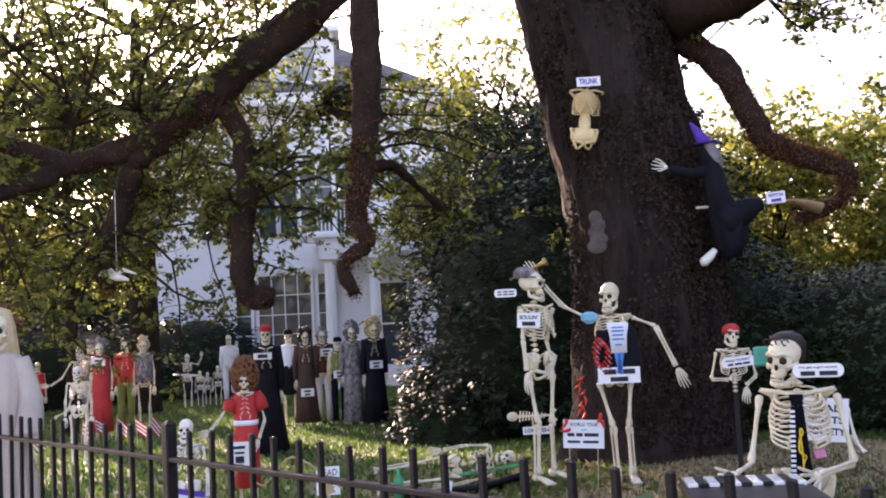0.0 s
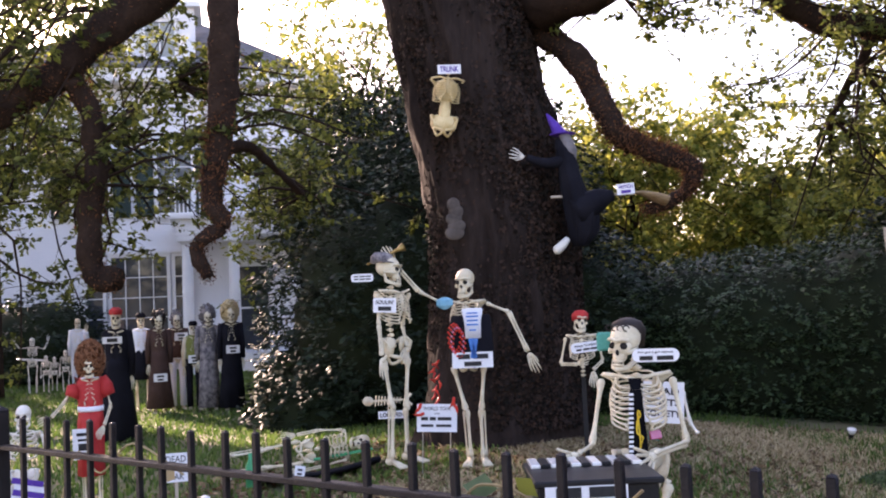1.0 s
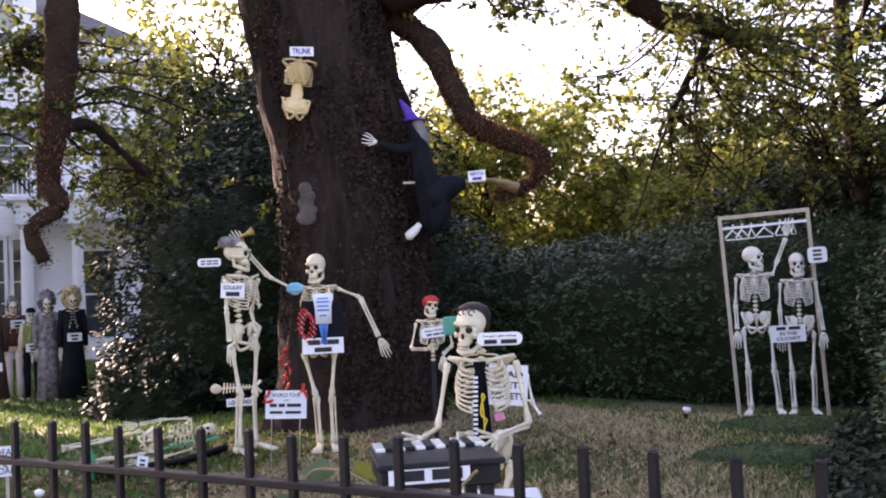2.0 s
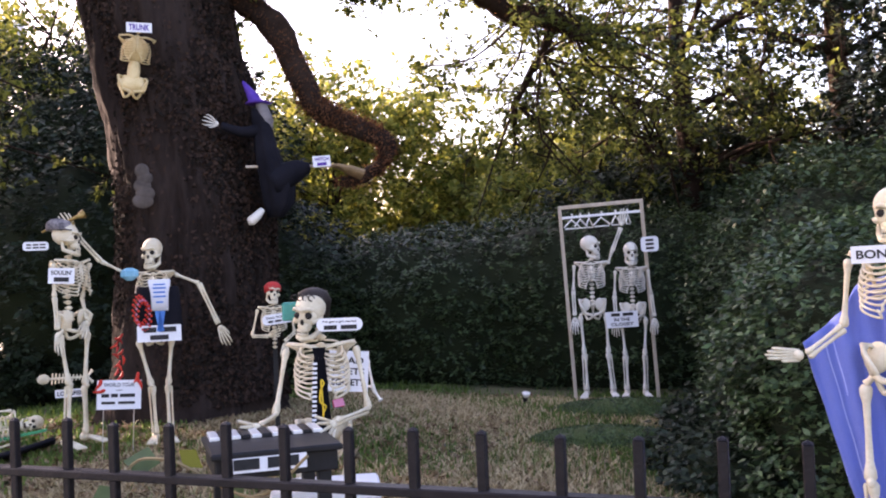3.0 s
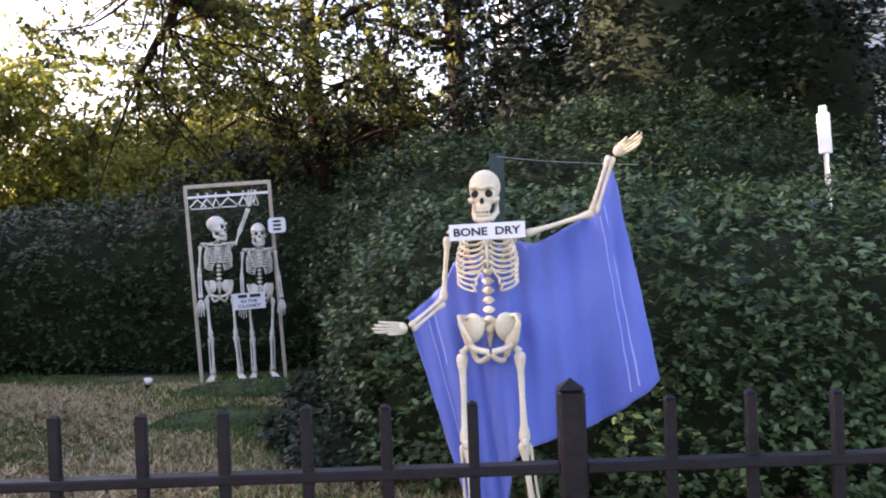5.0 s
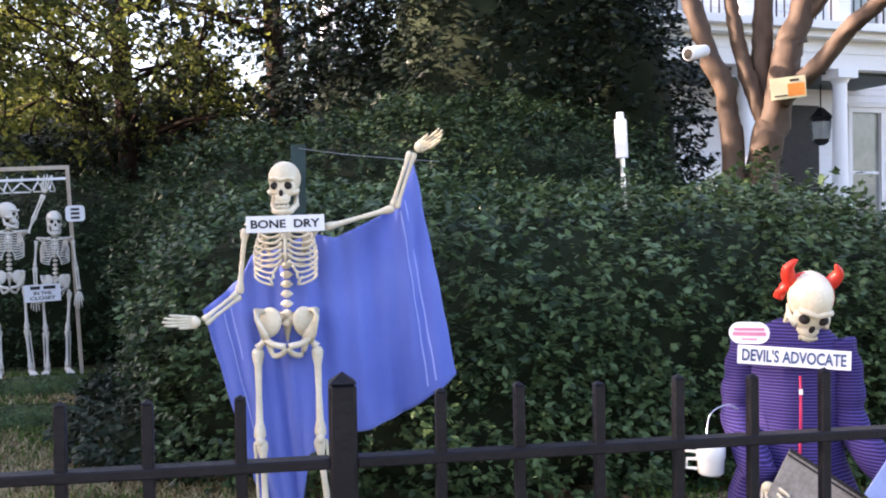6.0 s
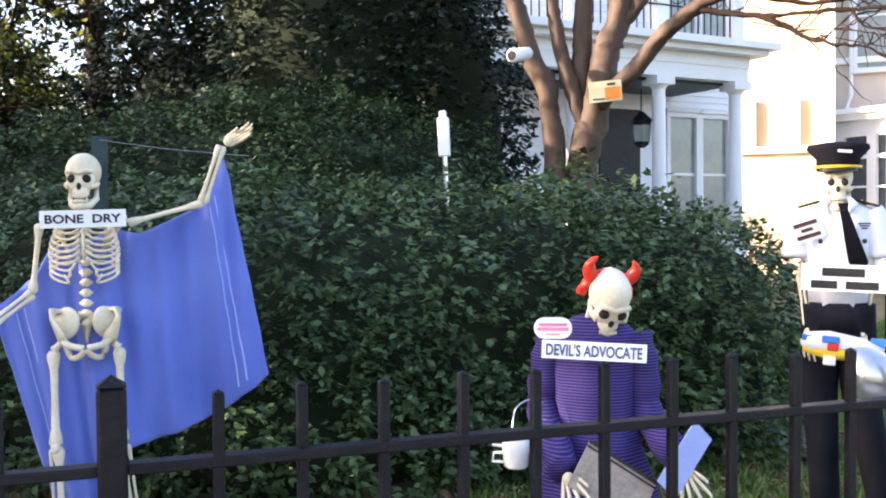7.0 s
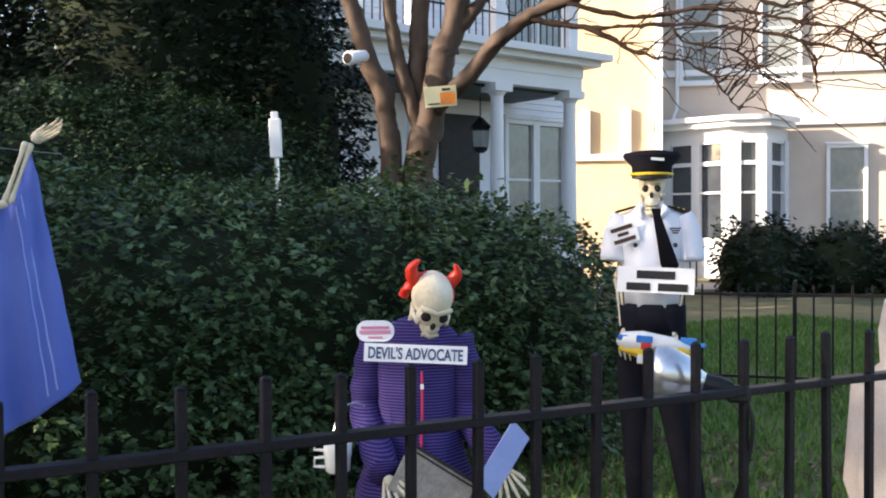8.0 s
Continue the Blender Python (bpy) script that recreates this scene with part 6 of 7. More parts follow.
GIRL = yard(-6.88, 1.91, 55)
costume(GIRL, "doll in a red dress with a big auburn wig", [BONE, DARK, RED, HAIR_AUBURN, WHITE_CLOTH], 0.75, 2, (2, 0.34, 0.155), None, (3, 1.62, 420), seed=3, extra=girl_extra, slim=0.78,
        el=(-0.30, -0.05, 1.06), wl=(-0.44, -0.12, 0.93), hl=(-0.8, -0.4, -0.3), er=(0.24, -0.05, 1.0), wr=(0.17, -0.2, 0.83), hr=(-0.3, -0.5, -0.5))
ap = sign(at(GIRL, -0.045, -0.17, 0.50, 6, 0, 0), 0.14, 0.22, [(None, 0.07, 0.022, 0.12), (None, 0.03, 0.016, 0.10), (None, -0.02, 0.05, 0.09), (None, -0.08, 0.016, 0.12)], "white printed card hung on the doll's skirt")
NURSE = yard(-10.75, 4.58, 55)
costume(NURSE, "dummy in a long black gown and red knitted cap", [BONE, DARK, BLACK_CLOTH, RED], 1.03, 2, (2, 0.03, 0.27), None, None, 3, 2, seed=4, el=(0.0, 0.0, 1.0))
sign(at(NURSE, -0.04, -0.135, 1.20), 0.22, 0.08, [(None, 0, 0.045, 0.17)], "white name strip on the black gown")
FIG = [BONE, DARK, GREY_CLOTH, BLACK_CLOTH, BROWN_CLOTH, WHITE_CLOTH, GREEN_CLOTH, HAIR_BLOND, HAIR_GREY, RED, HAIR_BLACK, HAIR_AUBURN]
for k, (x, y, lab, kw, sg) in enumerate((
        (-13.68, 6.87, "dummy in a hat, printed blouse and black skirt", dict(top=5, skirt=(3, 0.5, 0.2), cap=3), None),
        (-13.20, 6.86, "dummy with long brown hair in a brown robe", dict(top=4, skirt=(4, 0.08, 0.24), sleeves=4, hair=(10, 1.2, 60)), (0.0, 0.55)),
        (-13.37, 7.31, "dummy in a dark jacket and pale trousers", dict(top=4, trousers=5, sleeves=4, hair=(8, 1.1, 50)), (0.05, 1.15)),
        (-13.06, 7.39, "shorter dummy in an olive shirt and black trousers", dict(top=6, trousers=3, sleeves=0, cap=3, scale=0.9), (0.0, 0.8)),
        (-12.77, 7.45, "tall dummy in a grey patterned coat with a grey beard", dict(top=2, skirt=(2, 0.05, 0.2), sleeves=2, hair=(8, 1.35, 90), scale=1.02), None),
        (-12.40, 7.60, "dummy in a black gown with a straw-blond wig", dict(top=3, skirt=(3, 0.04, 0.22), sleeves=3, hair=(7, 1.45, 120), scale=1.04), (0.0, 0.93)),
        (-19.05, 8.94, "dummy in a white suit with raised hands", dict(top=5, trousers=5, sleeves=5, scale=1.0, er=(0.2, -0.1, 1.05), wr=(0.2, -0.2, 1.22), hr=(0, 0, 1)), None),
        (-15.24, 4.43, "dummy in a long dark-red dress", dict(top=9, skirt=(9, 0.12, 0.2), hair=(8, 1.1, 50)), (0.0, 1.2)),
        (-16.18, 5.27, "dummy in a red coat and white beard", dict(top=9, trousers=6, sleeves=9, hair=(10, 1.0, 40)), None),
        (-15.53, 5.28, "dummy with a curly blond wig and striped top", dict(top=2, hair=(7, 1.1, 60)), None),
        (-16.36, 4.75, "dummy in grey printed clothes", dict(top=2, skirt=(2, 0.5, 0.18), cap=8), None),
        (-18.20, 4.56, "dummy in a red shirt at the end of the lawn", dict(top=9, scale=0.8), None))):
    m_ = yard(x, y, 58)
    costume(m_, lab, FIG, kw.pop("scale", 1.0), kw.pop("top", None), kw.pop("skirt", None), kw.pop("trousers", None), kw.pop("hair", None), kw.pop("cap", None), kw.pop("sleeves", None), 10 + k, **kw)
    if sg:
        sign(at(m_, sg[0], -0.24, sg[1]), 0.20, 0.12, [(None, 0.02, 0.03, 0.15), (None, -0.03, 0.03, 0.12)], "small white placard hung on a costumed dummy")
skeleton(yard(-16.09, 4.46, 58), "bone-coloured skeleton stepping with arms spread", BONE, 0.95, fine=False, el=(-0.3, 0, 1.0), wl=(-0.48, -0.05, 0.88), hl=(-1, 0, 0), kl=(-0.2, -0.1, 0.45), al=(-0.42, 0, 0.35))
HU = yard(-19.77, 8.33, 60)
skeleton(HU, "white skeleton with a hoop round its waist", BONE_PALE, 0.76, fine=False, el=(-0.32, 0, 1.25), wl=(-0.45, 0, 1.42), hl=(0, 0, 1), er=(0.3, 0, 1.2), wr=(0.4, 0, 1.4), hr=(0, 0, 1))
doll = yard(-5.86, 0.87, 50)
skeleton(doll, "small skeleton doll holding a striped flag behind the fence", BONE_PALE, 0.62, fine=False, group="small skeletons on the lawn")
fc = thing("flag", at(doll, 0.05, -0.16, 0.52, 0, 12, 0), "small navy and white striped flag held by the doll", "flag")
for j in range(6):
    bm = bmesh.new()
    box(bm, (0.02 * math.sin(j), 0.008 * math.sin(2 * j), -0.032 * j), (0.17, 0.006, 0.032))
    part("stripe", bm, WHITE_CLOTH if j % 2 else PURPLE_HAT, fc)
hoop = thing("hoop", at(HU, 0, 0, 0.70, 0, 6, 0), "white plastic hoop round the skeleton's waist", "hoop")
bm = bmesh.new()
tube(bm, [(0.30 * math.cos(a * 0.2618), 0.30 * math.sin(a * 0.2618), 0) for a in range(25)], 0.012, 6)
part("ring", bm, CERAMIC, hoop)
for x, y, s in ((-19.53, 8.49, 0.32), (-19.95, 8.91, 0.30), (-19.34, 8.82, 0.36), (-12.41, 2.90, 0.5)):
    skeleton(yard(x, y, 60), "very small white skeleton standing on the lawn", BONE_PALE, s * 1.6, fine=False, group="small skeletons on the lawn")
for k, (x, y) in enumerate(((-13.99, 3.57), (-14.49, 4.05), (-14.40, 4.26), (-13.68, 4.27), (-13.97, 4.56))):
    fl = thing("flag", at(yard(x, y, 58), 0, 0, 0, 0, (6, -8, 5, -5, 10)[k], 0), "small red and white striped flag on a stick", "flag", "small flags in the lawn")
    bm = bmesh.new()
    tube(bm, [(0, 0, -0.1), (0, 0, 0.42)], 0.006, 5)
    part("stick", bm, WOOD_PALE, fl)
    for j in range(7):
        bm = bmesh.new()
        for i in range(5):
            q = [(i * 0.03, 0.012 * math.sin(i), 0.40 - j * 0.028 - i * 0.028), ((i + 1) * 0.03, 0.012 * math.sin(i + 1), 0.40 - j * 0.028 - (i + 1) * 0.028)]
            bm.faces.new([bm.verts.new(p) for p in (q[0], q[1], (q[1][0], q[1][1], q[1][2] - 0.028), (q[0][0], q[0][1], q[0][2] - 0.028))])
        bmesh.ops.solidify(bm, geom=bm.faces[:], thickness=0.003)
        part("stripe", bm, RED if j % 2 == 0 else WHITE_CLOTH, fl)


def ghost(m, label, h, seed, w=0.24):
    bm = bmesh.new()
    loft(bm, [((0, 0, h), 0.02, 0.02), ((0, 0, h - 0.03), 0.08, 0.08), ((0, 0, h - 0.14), 0.10, 0.10), ((0, 0, h - 0.26), 0.09, 0.09), ((0, 0, h - 0.34), 0.18, 0.11), ((0, 0, h - 0.7), 0.20, 0.15), ((0, 0, h * 0.35), w, w * 0.8), ((0.02, 0, 0.08), w * 1.15, w * 0.9)], 0, 40, ripple=0.12, waves=9, seed=seed)
    ob = link("ghost_dummy", bm, [GHOST_CLOTH])
    ob.matrix_basis = m
    return tagged(ob, label, "dummy")


def bride(m):
    """The gauze bride as one plain mesh: skull, long fair hair, thin gown and an arm held out."""
    bm = bmesh.new()
    skull(bm, pose(0, -0.03, 1.60), 1.05, 0, 1, False)
    loft(bm, [((0, 0.03, 1.74), 0.02, 0.02), ((0, 0.03, 1.72), 0.075, 0.085), ((0, 0.035, 1.62), 0.105, 0.10), ((0, 0.05, 1.45), 0.125, 0.09), ((0, 0.06, 1.25), 0.14, 0.08), ((0, 0.06, 1.02), 0.11, 0.05)], 3, 44, ripple=0.10, waves=15, seed=1)
    loft(bm, [((0, 0, 1.46), 0.06, 0.06), ((0, 0, 1.43), 0.15, 0.09), ((0, 0, 1.25), 0.165, 0.11), ((0, 0, 1.0), 0.14, 0.11), ((0.02, 0, 0.7), 0.20, 0.16), ((0.03, 0, 0.35), 0.235, 0.19), ((0.04, 0, 0.06), 0.27, 0.22)], 2, 72, ripple=0.11, waves=13, seed=2)
    for s_, e, w in ((-1, (-0.26, -0.10, 1.18), (-0.42, -0.22, 1.10)), (1, (0.21, -0.03, 1.15), (0.20, -0.10, 0.92))):
        c = curve_pts([(0.14 * s_, 0, 1.41), e, w], 5)
        tube(bm, c, [0.06 + 0.004 * i for i in range(len(c))], 12, 2)
        hand(bm, w, (s_ * 0.6, -0.5, -0.3), 0, 0.7)
    ob = link("costumed_dummy", bm, [BONE, DARK, GHOST_CLOTH, HAIR_BLOND])
    ob.matrix_basis = m @ Matrix.Diagonal((0.88, 0.9, 0.99, 1))
    return tagged(ob, "tall ghost bride dummy in thin white gauze with long fair hair", "dummy")


bride(yard(-6.74, 0.08, 60))
costume(yard(-6.93, 0.15, 60), "dummy in a black coat beside the gauze ghost", [BONE, DARK, BLACK_CLOTH, HAIR_AUBURN], 1.1, 2, (2, 0.4, 0.2), None, (3, 1.2, 60), seed=31)
ghost(pose(3.22, 0.47, -0.05, 0, 0, -45), "white sheet draped over a small figure by the fence", 1.30, 2, 0.16)

# hand-lettered sign, reclining skeleton, spotlights
dk = thing("sign", yard(-5.74, 1.82, 52), "white hand-lettered board on a stake in the lawn", "sign")
board(0.155, 0.185, dk).location = (0, 0, 0.40)
for i, t in enumerate(("DEAD", "DIME", "OAK")):
    lettering(t, (0.125, 0.12, 0.10)[i], 0.042, INK, dk, 0, 0.455 - 0.056 * i, bold=0.005)
bm = bmesh.new()
box(bm, (0, 0.012, 0.18), (0.02, 0.015, 0.5))
part("stake", bm, WOOD_PALE, dk)
LO = yard(-5.94, 3.14, 50)
lo = thing("lounger", LO, "low dark cloth lounger on the grass", "lounger")
bm = bmesh.new()
tube(bm, curve_pts([(-0.45, 0, 0.06), (-0.2, 0, 0.03), (0.2, 0, 0.05), (0.55, 0, 0.12)], 5), 0.22, 12, squash=0.12)
part("cloth", bm, BLACK_CLOTH, lo, smooth=True)
bm = bmesh.new()
skeleton_into(bm, 0, 1, False)
rc = link("skeleton", bm, [BONE, DARK])
rc.matrix_basis = at(LO, -0.60, -0.02, 0.16, 0, 84, 0) @ Matrix.Scale(0.72, 4)
tagged(rc, "bone-coloured skeleton reclining on the grass", "skeleton")
bt = thing("bottle", at(LO, -0.42, -0.1, 0.0), "tall green plastic bottle on the grass", "bottle")
bm = bmesh.new()
loft(bm, [((0, 0, 0), 0.038, 0.038), ((0, 0, 0.16), 0.038, 0.038), ((0, 0, 0.21), 0.014, 0.014), ((0, 0, 0.25), 0.014, 0.014)], segs=14)
part("body", bm, GREEN_PLASTIC, bt, smooth=True)
rp = thing("rope", at(LO, 0.25, -0.05, 0.18), "bright green plastic strap across the lounger", "strap")
bm = bmesh.new()
tube(bm, [(-0.2, 0, -0.02), (0.0, 0, 0.0), (0.25, 0, 0.03)], 0.012, 6)
part("strap", bm, GREEN_PLASTIC, rp)
sign(at(LO, -0.07, -0.3, 0.10, -12, 10, 0), 0.075, 0.12, [(None, 0.03, 0.015, 0.05), (None, 0.0, 0.015, 0.05), (None, -0.03, 0.015, 0.05)], "small white tag leaning by the lounger")


def spotlight(m, label):
    sp = thing("spotlight", m, label, "spotlight")
    bm = bmesh.new()
    tube(bm, [(0, 0, 0), (0, 0, 0.10)], 0.010, 6)
    part("spike", bm, BLACK_PLASTIC, sp)
    bm = bmesh.new()
    tube(bm, [(-0.005, 0.02, 0.08), (0.0, 0.0, 0.115), (0.012, -0.02, 0.145)], [0.026, 0.032, 0.030], 12)
    part("socket", bm, BLACK_PLASTIC, sp)
    bm = bmesh.new()
    tube(bm, [(0.012, -0.02, 0.14), (0.017, -0.028, 0.165), (0.024, -0.038, 0.20), (0.025, -0.040, 0.206)], [0.030, 0.046, 0.055, 0.040], 16)
    part("bulb", bm, CERAMIC, sp, "white reflector bulb", True)


spotlight(yard(-2.88, 6.31, 10) @ Matrix.Scale(0.68, 4), "black garden spotlight with a white reflector bulb")
spotlight(yard(-5.87, 2.13, 40) @ Matrix.Scale(0.6, 4), "black garden spotlight lying on the lawn")
cb = thing("cable", Matrix(), "black extension cable trailing over the grass", "cable")
bm = bmesh.new()
cpts = [-2.52, 5.16, -2.63, 4.91, -2.71, 4.56, -2.95, 4.57, -2.70, 4.24, -2.71, 4.67, -2.92, 4.80]
tube(bm, curve_pts([(a, b, float(ground_z(np.array(a), np.array(b))) + 0.02) for a, b in zip(cpts[::2], cpts[1::2])], 6), 0.009, 6)
part("cord", bm, BLACK_PLASTIC, cb)
MOSS = mat("dark_moss", (0.025, 0.040, 0.012), (0.07, 0.10, 0.03), 0.95, 5, 40, 0.8)
for k, (x, y, r) in enumerate(((-2.01, 6.23, 0.62), (-1.94, 5.12, 0.55))):
    mo = thing("moss_mound", yard(x, y, 20), "low dark mossy mound in front of the closet frame", "mound")
    bm = bmesh.new()
    ball(bm, (0, 0, 0), (r, 0.26, 0.12), None, 0, 28, 14)
    for v in bm.verts:
        v.co += v.co.normalized() * 0.03 * noise.noise(v.co * 7)
    part("body", bm, MOSS, mo, smooth=True)
    rng = np.random.default_rng(70 + k)
    d = unit(rng.normal(0, 1, (5000, 3)) * np.array([1, 1, 0.6]))
    d[:, 2] = np.abs(d[:, 2])
    o = leaves("grass", d * np.array([r, 0.26, 0.12]) + np.array([0, 0, 0.01]), d, 0.04, LEAF_HEDGE, mo, rng, 0.12)
    o["kind"] = "stuff"
bush("verge_shrub", "low dark spreading shrub at the foot of the round hedge", "shrub", [((-0.75, 4.6, 0.2), (0.7, 1.0, 0.35)), ((-1.1, 5.8, 0.2), (0.5, 0.7, 0.3))], 1500, 0.06, LEAF_DARK, 71, 2.2, 0.15, 0.2)
# climbing leaves on the fence
vn = thing("vine", Matrix(), "thin vine with a few large leaves on the iron fence", "vine")
bm = bmesh.new()
tube(bm, curve_pts([(-2.2, 0.04, 0.55), (-2.0, 0.05, 1.02), (-1.85, 0.05, 1.10), (-1.6, 0.05, 1.02), (-1.45, 0.06, 1.12)], 6), 0.004, 5)
part("stem", bm, STRAW, vn)
bm = bmesh.new()
tube(bm, curve_pts([(-4.1, 0.04, 0.6), (-3.9, 0.05, 1.05), (-3.7, 0.04, 1.0), (-3.5, 0.05, 1.12), (-3.2, 0.05, 1.03)], 6), 0.004, 5)
part("stem", bm, STRAW, vn)
rng = np.random.default_rng(77)
for k, (x, z, s, mm) in enumerate(((-1.93, 1.09, 0.10, LEAF_HEDGE), (-1.78, 1.10, 0.09, LEAF_YELLOW), (-1.66, 1.02, 0.13, LEAF_HEDGE), (-3.6, 1.05, 0.08, LEAF_YELLOW), (-3.3, 1.02, 0.07, STRAW), (-2.05, 1.0, 0.08, LEAF_HEDGE))):
    leaves("leaf", np.array([[x, 0.06, z]]), np.array([[0.3, -3.0, 0.4]]), s, mm, vn, rng, 0.36)

# ---- the devil's advocate ----
DV = pose(1.675, 1.36, 0.0, 0, 0, -27)


def robe_figure():
    """The seated robed skeleton as one plain mesh."""
    bm = bmesh.new()
    loft(bm, [((0, 0.02, 1.16), 0.05, 0.05), ((0, 0.0, 1.13), 0.12, 0.085), ((0, 0.0, 1.08), 0.165, 0.10), ((0, 0.0, 0.98), 0.165, 0.12), ((0, 0.0, 0.82), 0.15, 0.13), ((0, -0.01, 0.68), 0.17, 0.15), ((0, -0.08, 0.55), 0.22, 0.20), ((0, -0.12, 0.36), 0.24, 0.24), ((0, -0.10, 0.14), 0.26, 0.22)], 2, 56, ripple=0.05, waves=8)
    for s, e, w in ((-1, (-0.185, -0.03, 0.80), (-0.105, -0.30, 0.66)), (1, (0.19, -0.02, 0.80), (0.30, -0.17, 0.655))):
        c = curve_pts([(0.145 * s, 0, 1.09), (0.175 * s, -0.01, 0.96), e, w], 8)
        tube(bm, c, [0.062 - 0.006 * i / len(c) + 0.004 * math.sin(i * 1.3) for i in range(len(c))], 16, 2)
        hand(bm, w, (0.35 if s < 0 else 0.3, -0.55, -0.55), 0, 0.8, s, 0.3)
    skull(bm, pose(0.055, -0.065, 1.225, 36, 6, 16), 1.08, 0, 1)
    tube(bm, [(0.03, 0.02, 1.10), (0.045, 0.0, 1.17)], 0.025, 8, 0)
    ob = link("robed_skeleton", bm, [BONE, DARK, PURPLE, PURPLE_L])
    ob.matrix_basis = DV
    return tagged(ob, "seated skeleton in a striped purple robe looking down", "skeleton")


# the robe's cloth carries fine woven stripes
n_, l_ = PURPLE.node_tree.nodes, PURPLE.node_tree.links
wv = n_.new("ShaderNodeTexWave")
wv.wave_type, wv.bands_direction = "BANDS", "Z"
wv.inputs["Scale"].default_value, wv.inputs["Distortion"].default_value = 29.0, 1.2
tc_ = n_.new("ShaderNodeTexCoord")
l_.new(tc_.outputs["Object"], wv.inputs["Vector"])
rp_ = n_.new("ShaderNodeValToRGB")
rp_.color_ramp.elements[0].position, rp_.color_ramp.elements[0].color = 0.55, (0.018, 0.011, 0.070, 1)
rp_.color_ramp.elements[1].position, rp_.color_ramp.elements[1].color = 0.75, (0.080, 0.055, 0.21, 1)
l_.new(wv.outputs["Fac"], rp_.inputs["Fac"])
l_.new(rp_.outputs["Color"], n_["Principled BSDF"].inputs["Base Color"])
robe_figure()
hb = thing("devil_horns", at(DV, 0.045, -0.040, 1.262, 24, 8, 18), "red devil-horn headband on the skull", "headband")
bm = bmesh.new()
tube(bm, [(0.088 * math.cos(a), 0.0, 0.092 * math.sin(a) - 0.035) for a in [math.pi * i / 14 for i in range(15)]], 0.019, 10, squash=1.0)
part("band", bm, RED_SHINY, hb, smooth=True)
for s in (-1, 1):
    bm = bmesh.new()
    tube(bm, curve_pts([(0.060 * s, 0, 0.03), (0.082 * s, -0.005, 0.062), (0.085 * s, -0.01, 0.095), (0.066 * s, -0.012, 0.122)], 4), [0.027, 0.027, 0.026, 0.025, 0.024, 0.023, 0.021, 0.019, 0.016, 0.013, 0.010, 0.007, 0.003], 12)
    part("horn", bm, RED_SHINY, hb, smooth=True)
sign(at(DV, -0.002, -0.150, 1.045, -4, 2.5, 0), 0.365, 0.064, [("DEVIL'S ADVOCATE", 0, 0.044, 0.335)], "white strip with blue-grey capitals across the purple robe", ink=mat("slate_blue_ink", (0.03, 0.06, 0.13), (0.06, 0.10, 0.20), 0.6, 12, 60, 0.0))
ov = thing("badge", at(DV, -0.145, -0.135, 1.125, -6, 0, 0), "oval white sticker with pink print on the shoulder", "sticker")
board(0.135, 0.075, ov, round_=0.037)
bars(ov, [(0, 0.012, 0.10, 0.010), (0, -0.004, 0.11, 0.012), (0, -0.022, 0.05, 0.007)], PINK_P)
zp = thing("robe_piping", at(DV, 0.02, -0.155, 0.80), "red zip piping down the robe's front", "zip")
bm = bmesh.new()
tube(bm, curve_pts([(0, 0.02, 0.18), (0, 0.0, 0.05), (-0.005, -0.005, -0.12), (-0.005, -0.05, -0.22)], 5), 0.005, 6)
part("piping", bm, TRIM_RED, zp)
bm = bmesh.new()
box(bm, (0.0, -0.008, 0.13), (0.012, 0.004, 0.018))
part("tab", bm, CERAMIC, zp)
nw = thing("newspaper", at(DV, 0.055, -0.30, 0.615, -30, 33, 6), "brown printed paper held in the skeleton's hand", "paper")
board(0.27, 0.18, nw, BROWN_BOARD)
bars(nw, [(0.0, 0.088, 0.27, 0.012), (0.0, 0.070, 0.27, 0.006)], HAIR_BLACK)
pg = thing("folder", at(DV, 0.30, -0.24, 0.69, -10, 46, 30), "pale blue folded page in the other hand", "paper")
board(0.10, 0.26, pg, mat("pale_blue_paper", (0.30, 0.36, 0.66), (0.42, 0.48, 0.76), 0.7, 5, 60, 0.1))
mg = thing("mug", at(DV, -0.275, -0.20, 0.64), "white ceramic mug hanging on a wire", "mug")
bm = bmesh.new()
loft(bm, [((0, 0, 0), 0.036, 0.036), ((0, 0, 0.008), 0.044, 0.044), ((0, 0, 0.055), 0.047, 0.047), ((0, 0, 0.062), 0.050, 0.050), ((0, 0, 0.115), 0.050, 0.050), ((0, 0, 0.12), 0.044, 0.044), ((0, 0, 0.05), 0.040, 0.040)], segs=24)
part("cup", bm, CERAMIC, mg, smooth=True)
for z in (0.032, 0.09):
    bm = bmesh.new()
    tube(bm, [(-0.045, 0, z + 0.02), (-0.08, 0, z + 0.018), (-0.082, 0, z - 0.012), (-0.045, 0, z - 0.014)], 0.006, 7)
    part("handle", bm, CERAMIC, mg)
wr_ = thing("wire_loop", at(DV, -0.245, -0.16, 0.735), "thin bent wire holding the mug", "wire")
bm = bmesh.new()
tube(bm, curve_pts([(-0.045, -0.04, 0.0), (-0.035, 0, 0.10), (0.02, 0.03, 0.135), (0.06, 0.04, 0.12)], 6), 0.0025, 5)
part("wire", bm, STEEL, wr_)

# ---- the pilot ----
PL = pose(3.05, 1.68, 0.17, 0, 0, -41)


